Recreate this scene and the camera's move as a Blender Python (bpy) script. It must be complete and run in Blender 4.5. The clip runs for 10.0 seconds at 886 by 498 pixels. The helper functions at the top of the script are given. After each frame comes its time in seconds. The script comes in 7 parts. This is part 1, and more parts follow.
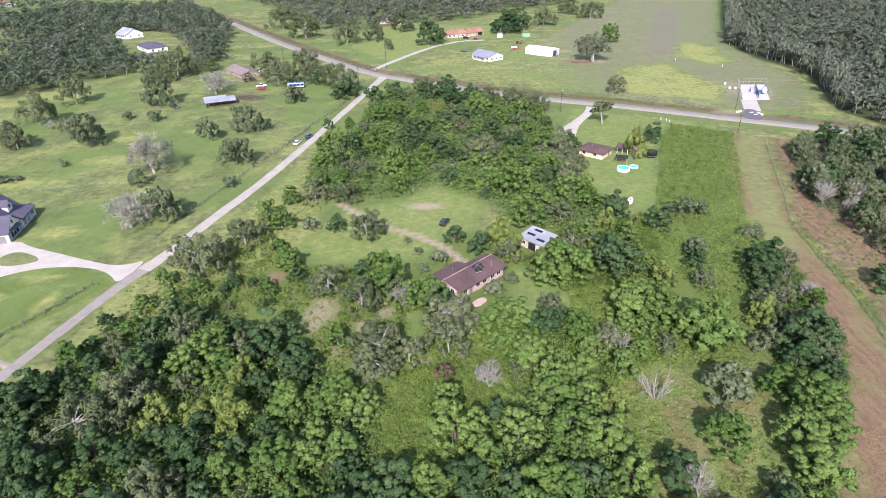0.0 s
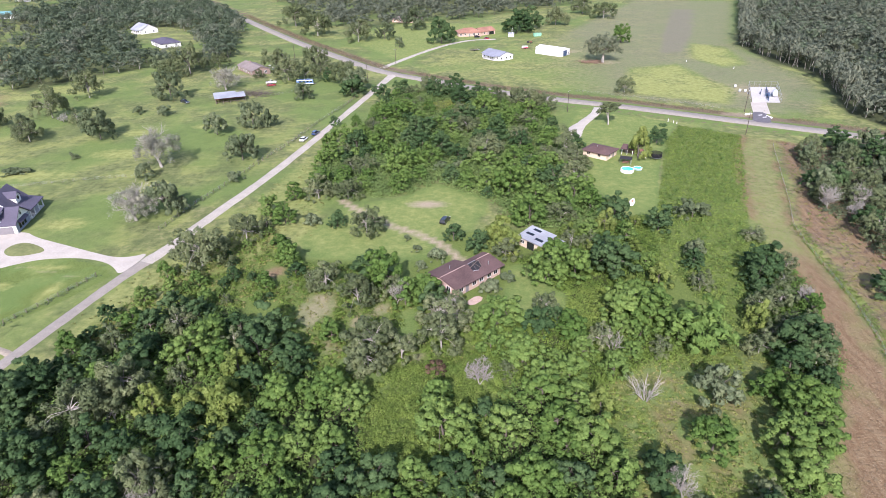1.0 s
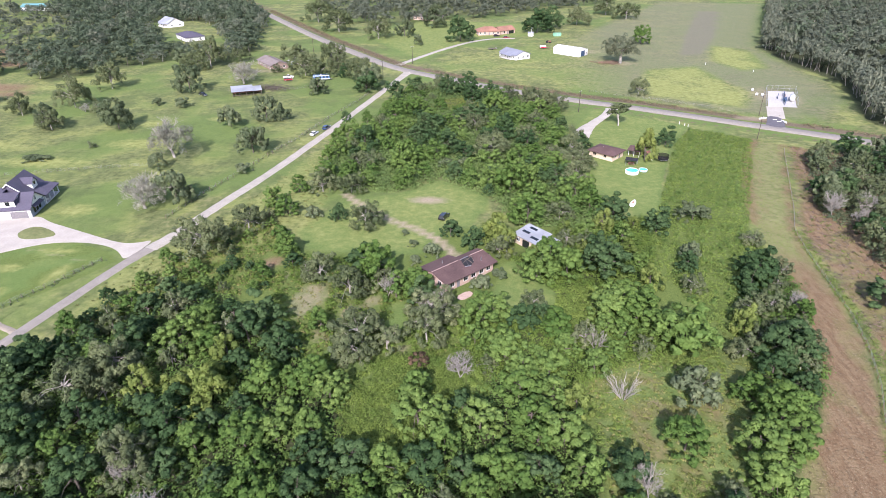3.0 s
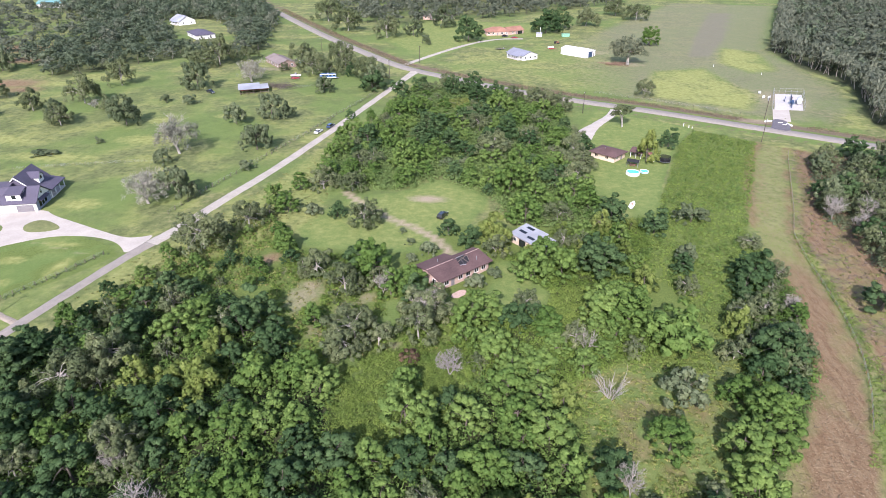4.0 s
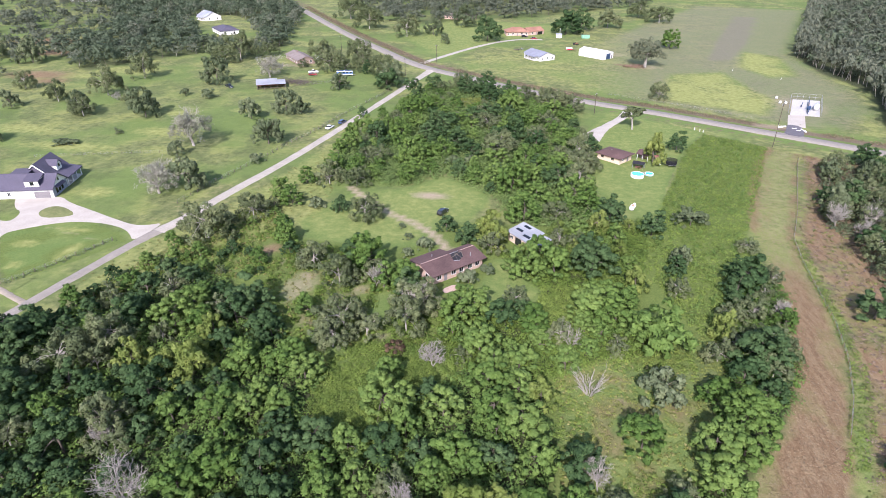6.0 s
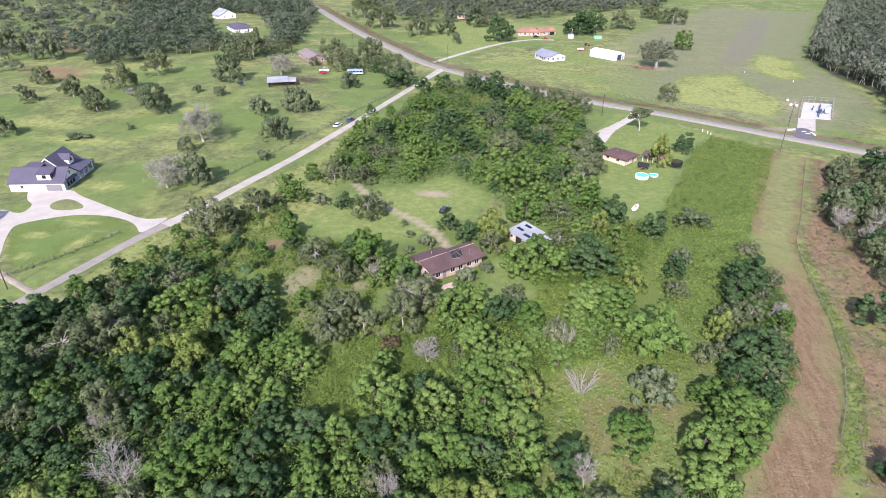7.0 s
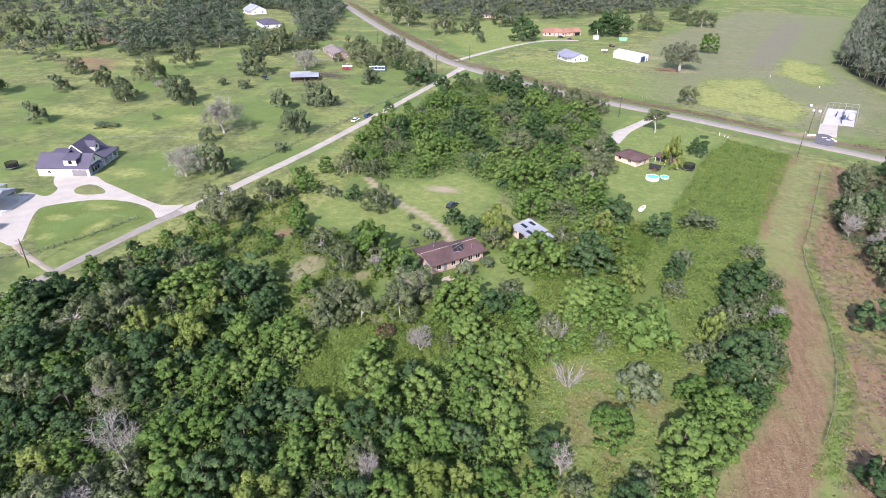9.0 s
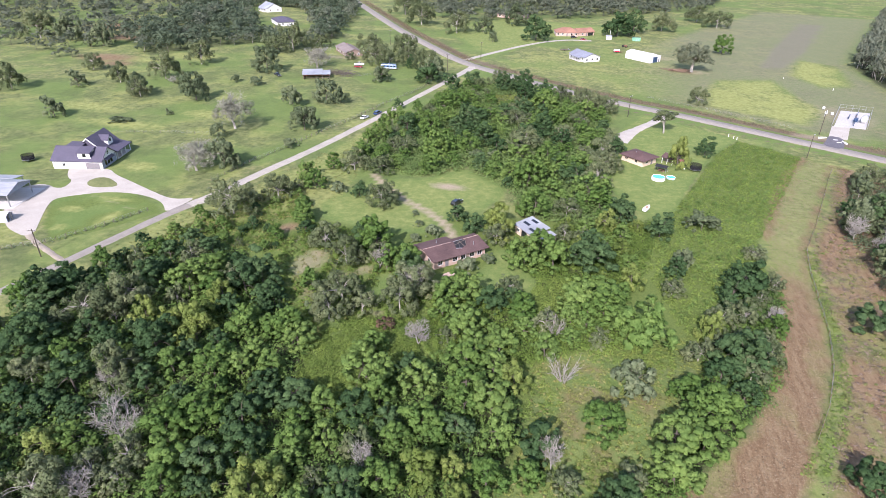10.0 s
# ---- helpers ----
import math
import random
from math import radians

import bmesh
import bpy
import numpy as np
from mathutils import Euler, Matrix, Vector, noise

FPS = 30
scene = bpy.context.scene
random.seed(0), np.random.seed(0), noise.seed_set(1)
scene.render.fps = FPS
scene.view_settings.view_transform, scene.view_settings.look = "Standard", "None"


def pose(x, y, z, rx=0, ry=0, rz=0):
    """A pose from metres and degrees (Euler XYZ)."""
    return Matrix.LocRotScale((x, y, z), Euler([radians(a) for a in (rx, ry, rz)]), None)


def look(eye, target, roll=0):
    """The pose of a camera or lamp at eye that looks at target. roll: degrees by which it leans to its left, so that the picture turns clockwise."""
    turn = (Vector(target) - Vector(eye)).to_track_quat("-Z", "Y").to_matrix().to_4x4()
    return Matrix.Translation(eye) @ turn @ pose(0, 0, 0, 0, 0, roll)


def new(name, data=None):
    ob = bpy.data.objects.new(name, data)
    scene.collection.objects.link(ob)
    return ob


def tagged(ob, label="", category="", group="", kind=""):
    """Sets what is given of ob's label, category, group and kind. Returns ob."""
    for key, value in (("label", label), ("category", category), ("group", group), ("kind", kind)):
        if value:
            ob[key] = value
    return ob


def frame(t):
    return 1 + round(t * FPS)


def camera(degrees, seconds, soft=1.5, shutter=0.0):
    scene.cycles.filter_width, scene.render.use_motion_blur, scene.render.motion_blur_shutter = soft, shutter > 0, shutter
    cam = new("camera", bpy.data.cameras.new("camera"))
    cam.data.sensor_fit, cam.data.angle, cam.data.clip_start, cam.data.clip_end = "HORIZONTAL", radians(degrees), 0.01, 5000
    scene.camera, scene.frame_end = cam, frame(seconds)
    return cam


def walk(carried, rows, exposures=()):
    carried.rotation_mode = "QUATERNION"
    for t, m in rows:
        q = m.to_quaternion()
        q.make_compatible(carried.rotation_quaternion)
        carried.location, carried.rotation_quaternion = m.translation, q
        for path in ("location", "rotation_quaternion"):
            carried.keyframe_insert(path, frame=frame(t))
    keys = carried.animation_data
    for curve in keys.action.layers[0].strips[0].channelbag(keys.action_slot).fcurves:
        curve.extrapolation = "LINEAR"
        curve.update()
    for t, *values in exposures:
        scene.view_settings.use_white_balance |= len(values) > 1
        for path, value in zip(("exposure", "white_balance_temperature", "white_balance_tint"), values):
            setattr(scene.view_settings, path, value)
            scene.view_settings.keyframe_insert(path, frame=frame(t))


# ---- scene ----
cam = camera(72.2, 10.0, 0.55)
EXPOSURES = ((0.0, 0.84, 5990, 22.5), (10.0, 0.84, 5990, 22.5))
PATH = [
    (0, (3.922, -162.81, 79.93), (3.874, -161.052, 78.976), -1.5),
    (0.5, (5.761, -163.065, 79.973), (5.695, -161.309, 79.019), -1.2),
    (1, (7.628, -163.402, 79.998), (7.54, -161.648, 79.042), -1.1),
    (1.5, (9.537, -163.744, 80.022), (9.429, -161.991, 79.065), -1.0),
    (2, (11.407, -164.188, 80.032), (11.281, -162.436, 79.075), -0.8),
    (2.5, (13.277, -164.688, 80.035), (13.132, -162.939, 79.077), -0.7),
    (4, (19.011, -165.762, 80.253), (18.814, -164.018, 79.293), -0.3),
    (4.5, (20.938, -166.227, 80.294), (20.723, -164.485, 79.334), -0.2),
    (5, (22.862, -166.614, 80.348), (22.628, -164.876, 79.387), -0.0),
    (5.5, (24.747, -167.041, 80.417), (24.495, -165.305, 79.456), 0.1),
    (7, (30.248, -168.407, 80.762), (29.934, -166.682, 79.8), 0.4),
    (7.5, (32.053, -168.879, 80.841), (31.719, -167.158, 79.878), 0.5),
    (8, (33.752, -169.474, 80.862), (33.397, -167.758, 79.899), 0.6),
    (8.5, (35.454, -170.009, 80.91), (35.078, -168.298, 79.945), 0.8),
    (9, (37.177, -170.461, 80.984), (36.779, -168.755, 80.019), 0.9),
    (9.5, (38.847, -171.081, 81.015), (38.428, -169.38, 80.049), 1.0),
    (10, (40.532, -171.589, 81.058), (40.092, -169.895, 80.091), 1.1),
]
walk(cam, [(t, look(eye, target, roll)) for t, eye, target, roll in PATH], EXPOSURES)

# ---- world and light ----
SUN_TO = Vector((0.09, 0.99, 0.0)).normalized()      # the way the shadows fall
SUN_EL = 37.0
sun_dir = Vector((-SUN_TO.x * math.cos(radians(SUN_EL)), -SUN_TO.y * math.cos(radians(SUN_EL)), math.sin(radians(SUN_EL))))
world = bpy.data.worlds.new("sky")
scene.world = world
world.use_nodes = True
wn = world.node_tree.nodes
sky = wn.new("ShaderNodeTexSky")
sky.sky_type = 'NISHITA'
sky.sun_disc = False
sky.sun_elevation = radians(SUN_EL)
sky.sun_rotation = math.atan2(sun_dir.x, sun_dir.y)
sky.air_density, sky.dust_density = 1.3, 2.0
wn["Background"].inputs["Strength"].default_value = 0.15
world.node_tree.links.new(sky.outputs[0], wn["Background"].inputs["Color"])
sun = new("sun", bpy.data.lights.new("sun", 'SUN'))
sun.data.energy, sun.data.angle, sun.data.color = 4.8, radians(0.53), (1.0, 0.95, 0.89)
sun.matrix_world = look(sun_dir * 300, (0, 0, 0))


# ---- materials ----
def material(name, rough=0.8, metal=0.0, spec=0.3):
    m = bpy.data.materials.new(name)
    m.use_nodes = True
    b = m.node_tree.nodes["Principled BSDF"]
    b.inputs["Roughness"].default_value = rough
    b.inputs["Metallic"].default_value = metal
    b.inputs["Specular IOR Level"].default_value = spec
    return m, m.node_tree.nodes, m.node_tree.links, b


def c4(c):
    return (*c, 1.0)


def noise_node(nodes, links, scale, detail=4.0, rough=0.6, coord="Object", stretch=None):
    tc = nodes.new("ShaderNodeTexCoord")
    n = nodes.new("ShaderNodeTexNoise")
    n.inputs["Scale"].default_value, n.inputs["Detail"].default_value, n.inputs["Roughness"].default_value = scale, detail, rough
    if stretch:
        mp = nodes.new("ShaderNodeMapping")
        mp.inputs["Scale"].default_value = stretch
        links.new(tc.outputs[coord], mp.inputs["Vector"])
        links.new(mp.outputs[0], n.inputs["Vector"])
    else:
        links.new(tc.outputs[coord], n.inputs["Vector"])
    return n.outputs["Fac"]


def ramp(nodes, links, fac, stops):
    r = nodes.new("ShaderNodeValToRGB")
    e = r.color_ramp.elements
    while len(e) < len(stops):
        e.new(0.5)
    for el, (p, c) in zip(e, stops):
        el.position, el.color = p, c4(c)
    links.new(fac, r.inputs["Fac"])
    return r.outputs["Color"]


def mixed(nodes, links, fac, a, b, blend='MIX'):
    m = nodes.new("ShaderNodeMix")
    m.data_type, m.blend_type = 'RGBA', blend
    for sock, v in ((m.inputs[0], fac), (m.inputs[6], a), (m.inputs[7], b)):
        if isinstance(v, (int, float)):
            sock.default_value = v
        elif isinstance(v, tuple):
            sock.default_value = c4(v)
        else:
            links.new(v, sock)
    return m.outputs[2]


def calc(nodes, links, op, a, b=0.0, c=0.0):
    m = nodes.new("ShaderNodeMath")
    m.operation = op
    for sock, v in zip(m.inputs, (a, b, c)):
        if isinstance(v, (int, float)):
            sock.default_value = v
        else:
            links.new(v, sock)
    return m.outputs[0]


def bump(nodes, links, bsdf, height, strength, dist):
    b = nodes.new("ShaderNodeBump")
    b.inputs["Strength"].default_value, b.inputs["Distance"].default_value = strength, dist
    links.new(height, b.inputs["Height"])
    links.new(b.outputs[0], bsdf.inputs["Normal"])


def surface(name, dark, light, scale=3.0, rough=0.8, metal=0.0, spec=0.3, coarse=0.25, relief=0.3, dist=0.02, stretch=None):
    """A weathered surface: fine grain between two colours, with broad patches over it."""
    m, n, l, b = material(name, rough, metal, spec)
    fine = noise_node(n, l, scale, 6, 0.65, stretch=stretch)
    col = ramp(n, l, fine, ((0.3, dark), (0.7, light)))
    broad = noise_node(n, l, scale * 0.13, 3, 0.5)
    shade = ramp(n, l, broad, ((0.3, (1 - coarse,) * 3), (0.7, (1, 1, 1))))
    l.new(mixed(n, l, 1.0, col, shade, 'MULTIPLY'), b.inputs["Base Color"])
    if relief:
        bump(n, l, b, fine, relief, dist)
    return m


def leaf_material(name, a, b_, c, translucent=0.25):
    """Leaves that differ leaf by leaf and tree by tree."""
    m, n, l, b = material(name, 0.7, 0.0, 0.12)
    geo, info = n.new("ShaderNodeNewGeometry"), n.new("ShaderNodeObjectInfo")
    col = ramp(n, l, geo.outputs["Random Per Island"], ((0.0, a), (0.55, b_), (1.0, c)))
    hue = n.new("ShaderNodeHueSaturation")
    l.new(calc(n, l, 'MULTIPLY_ADD', info.outputs["Random"], -0.020, 0.500), hue.inputs["Hue"])
    l.new(calc(n, l, 'MULTIPLY_ADD', info.outputs["Random"], 0.42, 0.78), hue.inputs["Value"])
    l.new(calc(n, l, 'MULTIPLY_ADD', info.outputs["Random"], -0.05, 1.0), hue.inputs["Saturation"])
    broad = noise_node(n, l, 0.35, 2, 0.5)
    l.new(mixed(n, l, 1.0, col, ramp(n, l, broad, ((0.3, (0.70, 0.76, 0.72)), (0.7, (1.18, 1.12, 1.0)))), 'MULTIPLY'), hue.inputs["Color"])
    l.new(hue.outputs[0], b.inputs["Base Color"])
    tr, mx = n.new("ShaderNodeBsdfTranslucent"), n.new("ShaderNodeMixShader")
    l.new(hue.outputs[0], tr.inputs["Color"])
    mx.inputs[0].default_value = translucent
    l.new(b.outputs[0], mx.inputs[1])
    l.new(tr.outputs[0], mx.inputs[2])
    l.new(mx.outputs[0], n["Material Output"].inputs["Surface"])
    return m


LEAF_GREEN = leaf_material("leaf_green", (0.076, 0.144, 0.032), (0.094, 0.170, 0.040), (0.118, 0.198, 0.053))
LEAF_DARK = leaf_material("leaf_dark", (0.039, 0.080, 0.030), (0.050, 0.099, 0.038), (0.068, 0.122, 0.051))
LEAF_LIME = leaf_material("leaf_lime", (0.108, 0.158, 0.034), (0.132, 0.187, 0.045), (0.166, 0.218, 0.064))
LEAF_MOSSY = leaf_material("leaf_mossy", (0.088, 0.116, 0.054), (0.113, 0.145, 0.071), (0.152, 0.182, 0.102))
LEAF_OAK = leaf_material("leaf_oak", (0.084, 0.116, 0.061), (0.108, 0.144, 0.079), (0.142, 0.178, 0.108))
LEAF_OAK_PALE = leaf_material("leaf_oak_pale", (0.118, 0.138, 0.090), (0.150, 0.172, 0.116), (0.200, 0.220, 0.158))
# far woods: distance haze is put into these paler, bluer leaf colours
LEAF_HAZE_FAR = leaf_material("leaf_haze_far", (0.110, 0.132, 0.096), (0.128, 0.151, 0.113), (0.154, 0.178, 0.138), 0.36)
LEAF_HAZE_FAR_DARK = leaf_material("leaf_far_dark", (0.082, 0.116, 0.074), (0.098, 0.135, 0.089), (0.120, 0.158, 0.110), 0.36)
LEAF_GREY = leaf_material("moss_grey", (0.142, 0.148, 0.118), (0.190, 0.196, 0.162), (0.262, 0.268, 0.232), 0.1)
LEAF_SCRUB = leaf_material("leaf_scrub", (0.104, 0.172, 0.032), (0.124, 0.196, 0.040), (0.150, 0.222, 0.052))
LEAF_MEADOW = leaf_material("meadow_grass", (0.125, 0.168, 0.036), (0.155, 0.200, 0.046), (0.195, 0.232, 0.066))
LEAF_THICKET = leaf_material("leaf_thicket", (0.098, 0.168, 0.050), (0.114, 0.188, 0.058), (0.134, 0.210, 0.070))
LEAF_WEED = leaf_material("leaf_weed", (0.150, 0.165, 0.055), (0.195, 0.205, 0.074), (0.260, 0.255, 0.110))
LEAF_DRY = leaf_material("dry_stalks", (0.130, 0.096, 0.078), (0.185, 0.141, 0.117), (0.265, 0.210, 0.176), 0.1)
LEAF_BANK = leaf_material("bank_grass", (0.110, 0.095, 0.050), (0.170, 0.145, 0.082), (0.260, 0.225, 0.140), 0.1)
LEAF_STRAW = leaf_material("straw_bits", (0.19, 0.145, 0.095), (0.26, 0.20, 0.138), (0.34, 0.275, 0.20), 0.1)
LEAF_RUST = leaf_material("leaf_rust", (0.07, 0.050, 0.032), (0.10, 0.072, 0.046), (0.14, 0.105, 0.068))
BARK = surface("bark_brown", (0.07, 0.058, 0.046), (0.17, 0.145, 0.12), 9.0, 0.9)
LOG_WOOD = surface("log_wood", (0.15, 0.095, 0.062), (0.29, 0.20, 0.145), 6.0, 0.9)
BARK_PALE = surface("bark_pale", (0.24, 0.22, 0.19), (0.42, 0.39, 0.35), 9.0, 0.9)
BARK_GREY = surface("bark_grey", (0.13, 0.12, 0.10), (0.27, 0.25, 0.22), 9.0, 0.9)
BARK_DEAD = surface("dead_wood", (0.22, 0.20, 0.175), (0.41, 0.385, 0.345), 9.0, 0.9)


# ---- plan helpers ----
def inside(px, py, poly):
    """Which of the points lie inside a polygon."""
    hit = np.zeros(px.shape, bool)
    n = len(poly)
    for i in range(n):
        (x0, y0), (x1, y1) = poly[i], poly[(i + 1) % n]
        if y0 == y1:
            continue
        cross = (y0 > py) != (y1 > py)
        hit ^= cross & (px < (x1 - x0) * (py - y0) / (y1 - y0) + x0)
    return hit


def edge_distance(px, py, pts, closed=True):
    """Distance of the points from a polyline or a polygon's edge."""
    d = np.full(px.shape, 1e9)
    n = len(pts)
    for i in range(n if closed else n - 1):
        (x0, y0), (x1, y1) = pts[i], pts[(i + 1) % n]
        dx, dy = x1 - x0, y1 - y0
        t = np.clip(((px - x0) * dx + (py - y0) * dy) / (dx * dx + dy * dy + 1e-9), 0, 1)
        d = np.minimum(d, np.hypot(px - x0 - t * dx, py - y0 - t * dy))
    return d


def soft(px, py, poly, width):
    """1 inside a polygon, 0 outside, blended over a band of that width."""
    d = edge_distance(px, py, poly)
    return np.clip(0.5 + np.where(inside(px, py, poly), d, -d) / width, 0, 1)


def scatter(poly, spacing, seed, gap=0.8):
    """Uneven points inside a polygon, about that far apart."""
    rng = np.random.default_rng(seed)
    xs, ys = [p[0] for p in poly], [p[1] for p in poly]
    gx, gy = np.meshgrid(np.arange(min(xs), max(xs), spacing), np.arange(min(ys), max(ys), spacing * 0.87))
    gx[1::2] += spacing / 2
    px = (gx + rng.uniform(-0.42, 0.42, gx.shape) * spacing).ravel()
    py = (gy + rng.uniform(-0.42, 0.42, gy.shape) * spacing).ravel()
    keep = inside(px, py, poly) & (rng.random(px.shape) < gap)
    return np.stack([px[keep], py[keep]], 1)


def mesh_from(name, verts, faces, mats=(), normals=None):
    """A mesh from arrays: faces is an array with the same number of corners in each row."""
    me = bpy.data.meshes.new(name)
    verts, faces = np.asarray(verts, np.float32), np.asarray(faces, np.int32)
    k = faces.shape[1]
    me.vertices.add(len(verts))
    me.vertices.foreach_set("co", verts.ravel())
    me.loops.add(faces.size)
    me.loops.foreach_set("vertex_index", faces.ravel())
    me.polygons.add(len(faces))
    me.polygons.foreach_set("loop_start", np.arange(0, faces.size, k, dtype=np.int32))
    me.update(calc_edges=True)
    for m in mats:
        me.materials.append(m)
    if normals is not None:
        me.attributes.new("custom_normal", 'FLOAT_VECTOR', 'POINT').data.foreach_set("vector", np.asarray(normals, np.float32).ravel())
    return me


def strip(points, width):
    """Left and right edges of a band along a line, smoothed."""
    p = np.array(points, float)
    for _ in range(3):
        q = np.empty((2 * len(p) - 2, 2))
        q[0::2], q[1::2] = p[:-1] * 0.75 + p[1:] * 0.25, p[:-1] * 0.25 + p[1:] * 0.75
        p = np.vstack([p[:1], q, p[-1:]])
    d = np.gradient(p, axis=0)
    d /= np.linalg.norm(d, axis=1)[:, None] + 1e-9
    nrm = np.stack([-d[:, 1], d[:, 0]], 1)
    w = np.full(len(p), width / 2) if np.isscalar(width) else np.interp(np.linspace(0, 1, len(p)), np.linspace(0, 1, len(width)), width) / 2
    return p, p + nrm * w[:, None], p - nrm * w[:, None]


def slab_strip(name, points, width, z, mat, thick=0.06, label="", category="road", wobble=0.0, crown=0.0):
    """A road or drive: a raised band with sloping shoulders."""
    p, a, b = strip(points, width)
    rng = np.random.default_rng(len(points))
    if wobble:
        a = a + rng.normal(0, wobble, a.shape)
        b = b + rng.normal(0, wobble, b.shape)
    n = len(p)
    out_a, out_b = a + (a - p) / np.linalg.norm(a - p, axis=1)[:, None] * 0.25, b + (b - p) / np.linalg.norm(b - p, axis=1)[:, None] * 0.25
    rows = [np.c_[out_a, np.full(n, z - thick)], np.c_[a, np.full(n, z)], np.c_[p, np.full(n, z + crown)], np.c_[b, np.full(n, z)], np.c_[out_b, np.full(n, z - thick)]]
    v = np.vstack(rows)
    f = []
    for r in range(4):
        i = np.arange(n - 1)
        f.append(np.stack([r * n + i, (r + 1) * n + i, (r + 1) * n + i + 1, r * n + i + 1], 1))
    ob = new(name, mesh_from(name, v, np.vstack(f), (mat,)))
    return tagged(ob, label, category, kind="structure")


def slab_poly(name, poly, z, mat, thick=0.1, label="", category="road", rounds=2):
    """A flat slab with a rounded outline."""
    p = np.array(poly, float)
    for _ in range(rounds):
        nx = np.roll(p, -1, axis=0)
        q = np.empty((2 * len(p), 2))
        q[0::2], q[1::2] = p * 0.75 + nx * 0.25, p * 0.25 + nx * 0.75
        p = q
    bm = bmesh.new()
    top = [bm.verts.new((x, y, z)) for x, y in p]
    low = [bm.verts.new((x, y, z - thick)) for x, y in p]
    bm.faces.new(top)
    for i in range(len(p)):
        j = (i + 1) % len(p)
        bm.faces.new((top[i], low[i], low[j], top[j]))
    bmesh.ops.triangulate(bm, faces=[f for f in bm.faces if len(f.verts) > 4])
    bmesh.ops.recalc_face_normals(bm, faces=bm.faces)
    me = bpy.data.meshes.new(name)
    bm.to_mesh(me)
    bm.free()
    me.materials.append(mat)
    return tagged(new(name, me), label, category, kind="structure")


# ---- ground ----
LANE = [(-104, -135), (-96, -95), (-91, -75), (-86.5, -53), (-82, -32), (-75.8, -14), (-73.5, 0), (-66, 29), (-60, 60), (-54, 96), (-47, 138), (-39, 186)]
ROAD_WEST = [(-345, 645), (-221, 457), (-168, 375), (-119, 301), (-80, 249), (-50, 208), (-20, 184), (22, 154.5)]
ROAD_EAST = [(-20, 184), (22, 154.5), (54, 137.2), (80, 126), (121, 103.5), (147, 90), (162, 81.5), (200, 60), (300, 5)]
LAWN_POOL = [(48, 92), (60, 124), (97, 98), (84, 72), (72, 34), (66, 10), (56, 12), (46, 30), (44, 60)]
CLEARING = [(-28, 14), (-17, 17), (-4, 31), (13, 19), (13, 8), (8, -4), (2, -7), (-3, -22), (-12, -23), (-36, -22), (-42, -11), (-32, 13)]
VERGE_WEST = [(-80, -32), (-69, -12), (-60, 32), (-54, 60), (-40, 20), (-36, -8), (-46, -20), (-58, -34), (-74, -62), (-84, -58)]
HOUSE_LAWN = [(14, -47), (22, -50), (32, -49), (30, -38), (23, -25), (18, -26), (17, -36)]
PASTURE_NEW = [(-124, -32), (-112, -48), (-101, -57), (-91, -44), (-85, -32), (-91, -27), (-102, -23), (-113, -24)]
SCRUB_FIELD = [(97, 95), (118, 82), (104, 41), (89, 0), (88, -20), (82, -45), (72, -62), (64, -48), (56, -20), (64, 6), (74, 36), (86, 74)]
DIRT = [(120, 80), (127.5, 76), (123.8, 66), (107.2, 16), (101, -0.6), (98.8, -14), (97, -33.4), (96, -43), (93.7, -56), (89.6, -68.6), (85.6, -80), (83, -88), (79, -96), (70, -109), (56, -132), (30, -124), (48, -108), (60.6, -97), (69.3, -87), (74.5, -80), (78, -71.8), (81.8, -58.8), (84.7, -48), (87.7, -33.6), (89.3, -16.7), (91.8, 4), (99.9, 31), (109.3, 59)]
EAST_STRIP = [(129, 76), (160, 62), (170, -20), (190, -150), (62, -130), (80.5, -98.5), (86.6, -84), (91.6, -70), (96, -55), (99, -40), (101, -14), (104, 2), (117, 40)]
NEAR_GLADE = [(33, -112), (36, -88), (34, -72), (45, -64), (60, -66), (66, -72), (58, -88), (48, -106), (44, -125)]
SOUTH_WEST_GAP = [(-39, -33), (-30, -40), (-28, -56), (-14, -74), (-8, -70), (-12, -58), (-14, -42), (-24, -34)]
FIELD_EAST = [(-30, 215), (20, 178), (70, 148), (150, 108), (190, 170), (190, 280), (280, 520), (180, 540), (120, 420), (60, 300), (0, 260)]
YELLOW_A = [(103, 208), (132, 218), (138, 176), (144, 156), (130, 130), (91, 149), (93, 180)]
YELLOW_B = [(161, 286), (180, 273), (173, 217), (157, 211), (147, 237)]
MUD = [(128, 250), (148, 253), (176, 320), (222, 462), (198, 468), (150, 325)]
LAWN_FAR = [(-35, 225), (-5, 300), (50, 330), (45, 380), (-60, 400), (-90, 320)]
FIELD_WEST = [(-96, -30), (-80, 0), (-68, 60), (-56, 140), (-70, 170), (-130, 200), (-230, 130), (-300, 0), (-150, -60)]
NEAR_WOOD = [(-80, -84), (-79, -76), (-75, -64), (-69, -57), (-64, -50), (-56, -46), (-48, -46), (-38, -57), (-27, -64), (-13, -80), (-9, -93), (3, -97), (8, -84), (16, -72), (31, -78), (34, -90), (32, -105), (30, -125), (-30, -150), (-92, -130)]
CENTRAL_WOOD = [(-48, 42), (-41, 90), (-34, 136), (-23, 158), (-2, 150), (28, 131), (44, 116), (44, 90), (42, 60), (44, 28), (55, 2), (40, -6), (22, -2), (14, 16), (-1, 28), (-14, 21), (-28, 18), (-42, 24)]
HOUSE_WOOD = [(20, -20), (38, -6), (60, 4), (58, -20), (52, -46), (56, -60), (42, -66), (30, -74), (12, -70), (8, -52), (20, -52)]
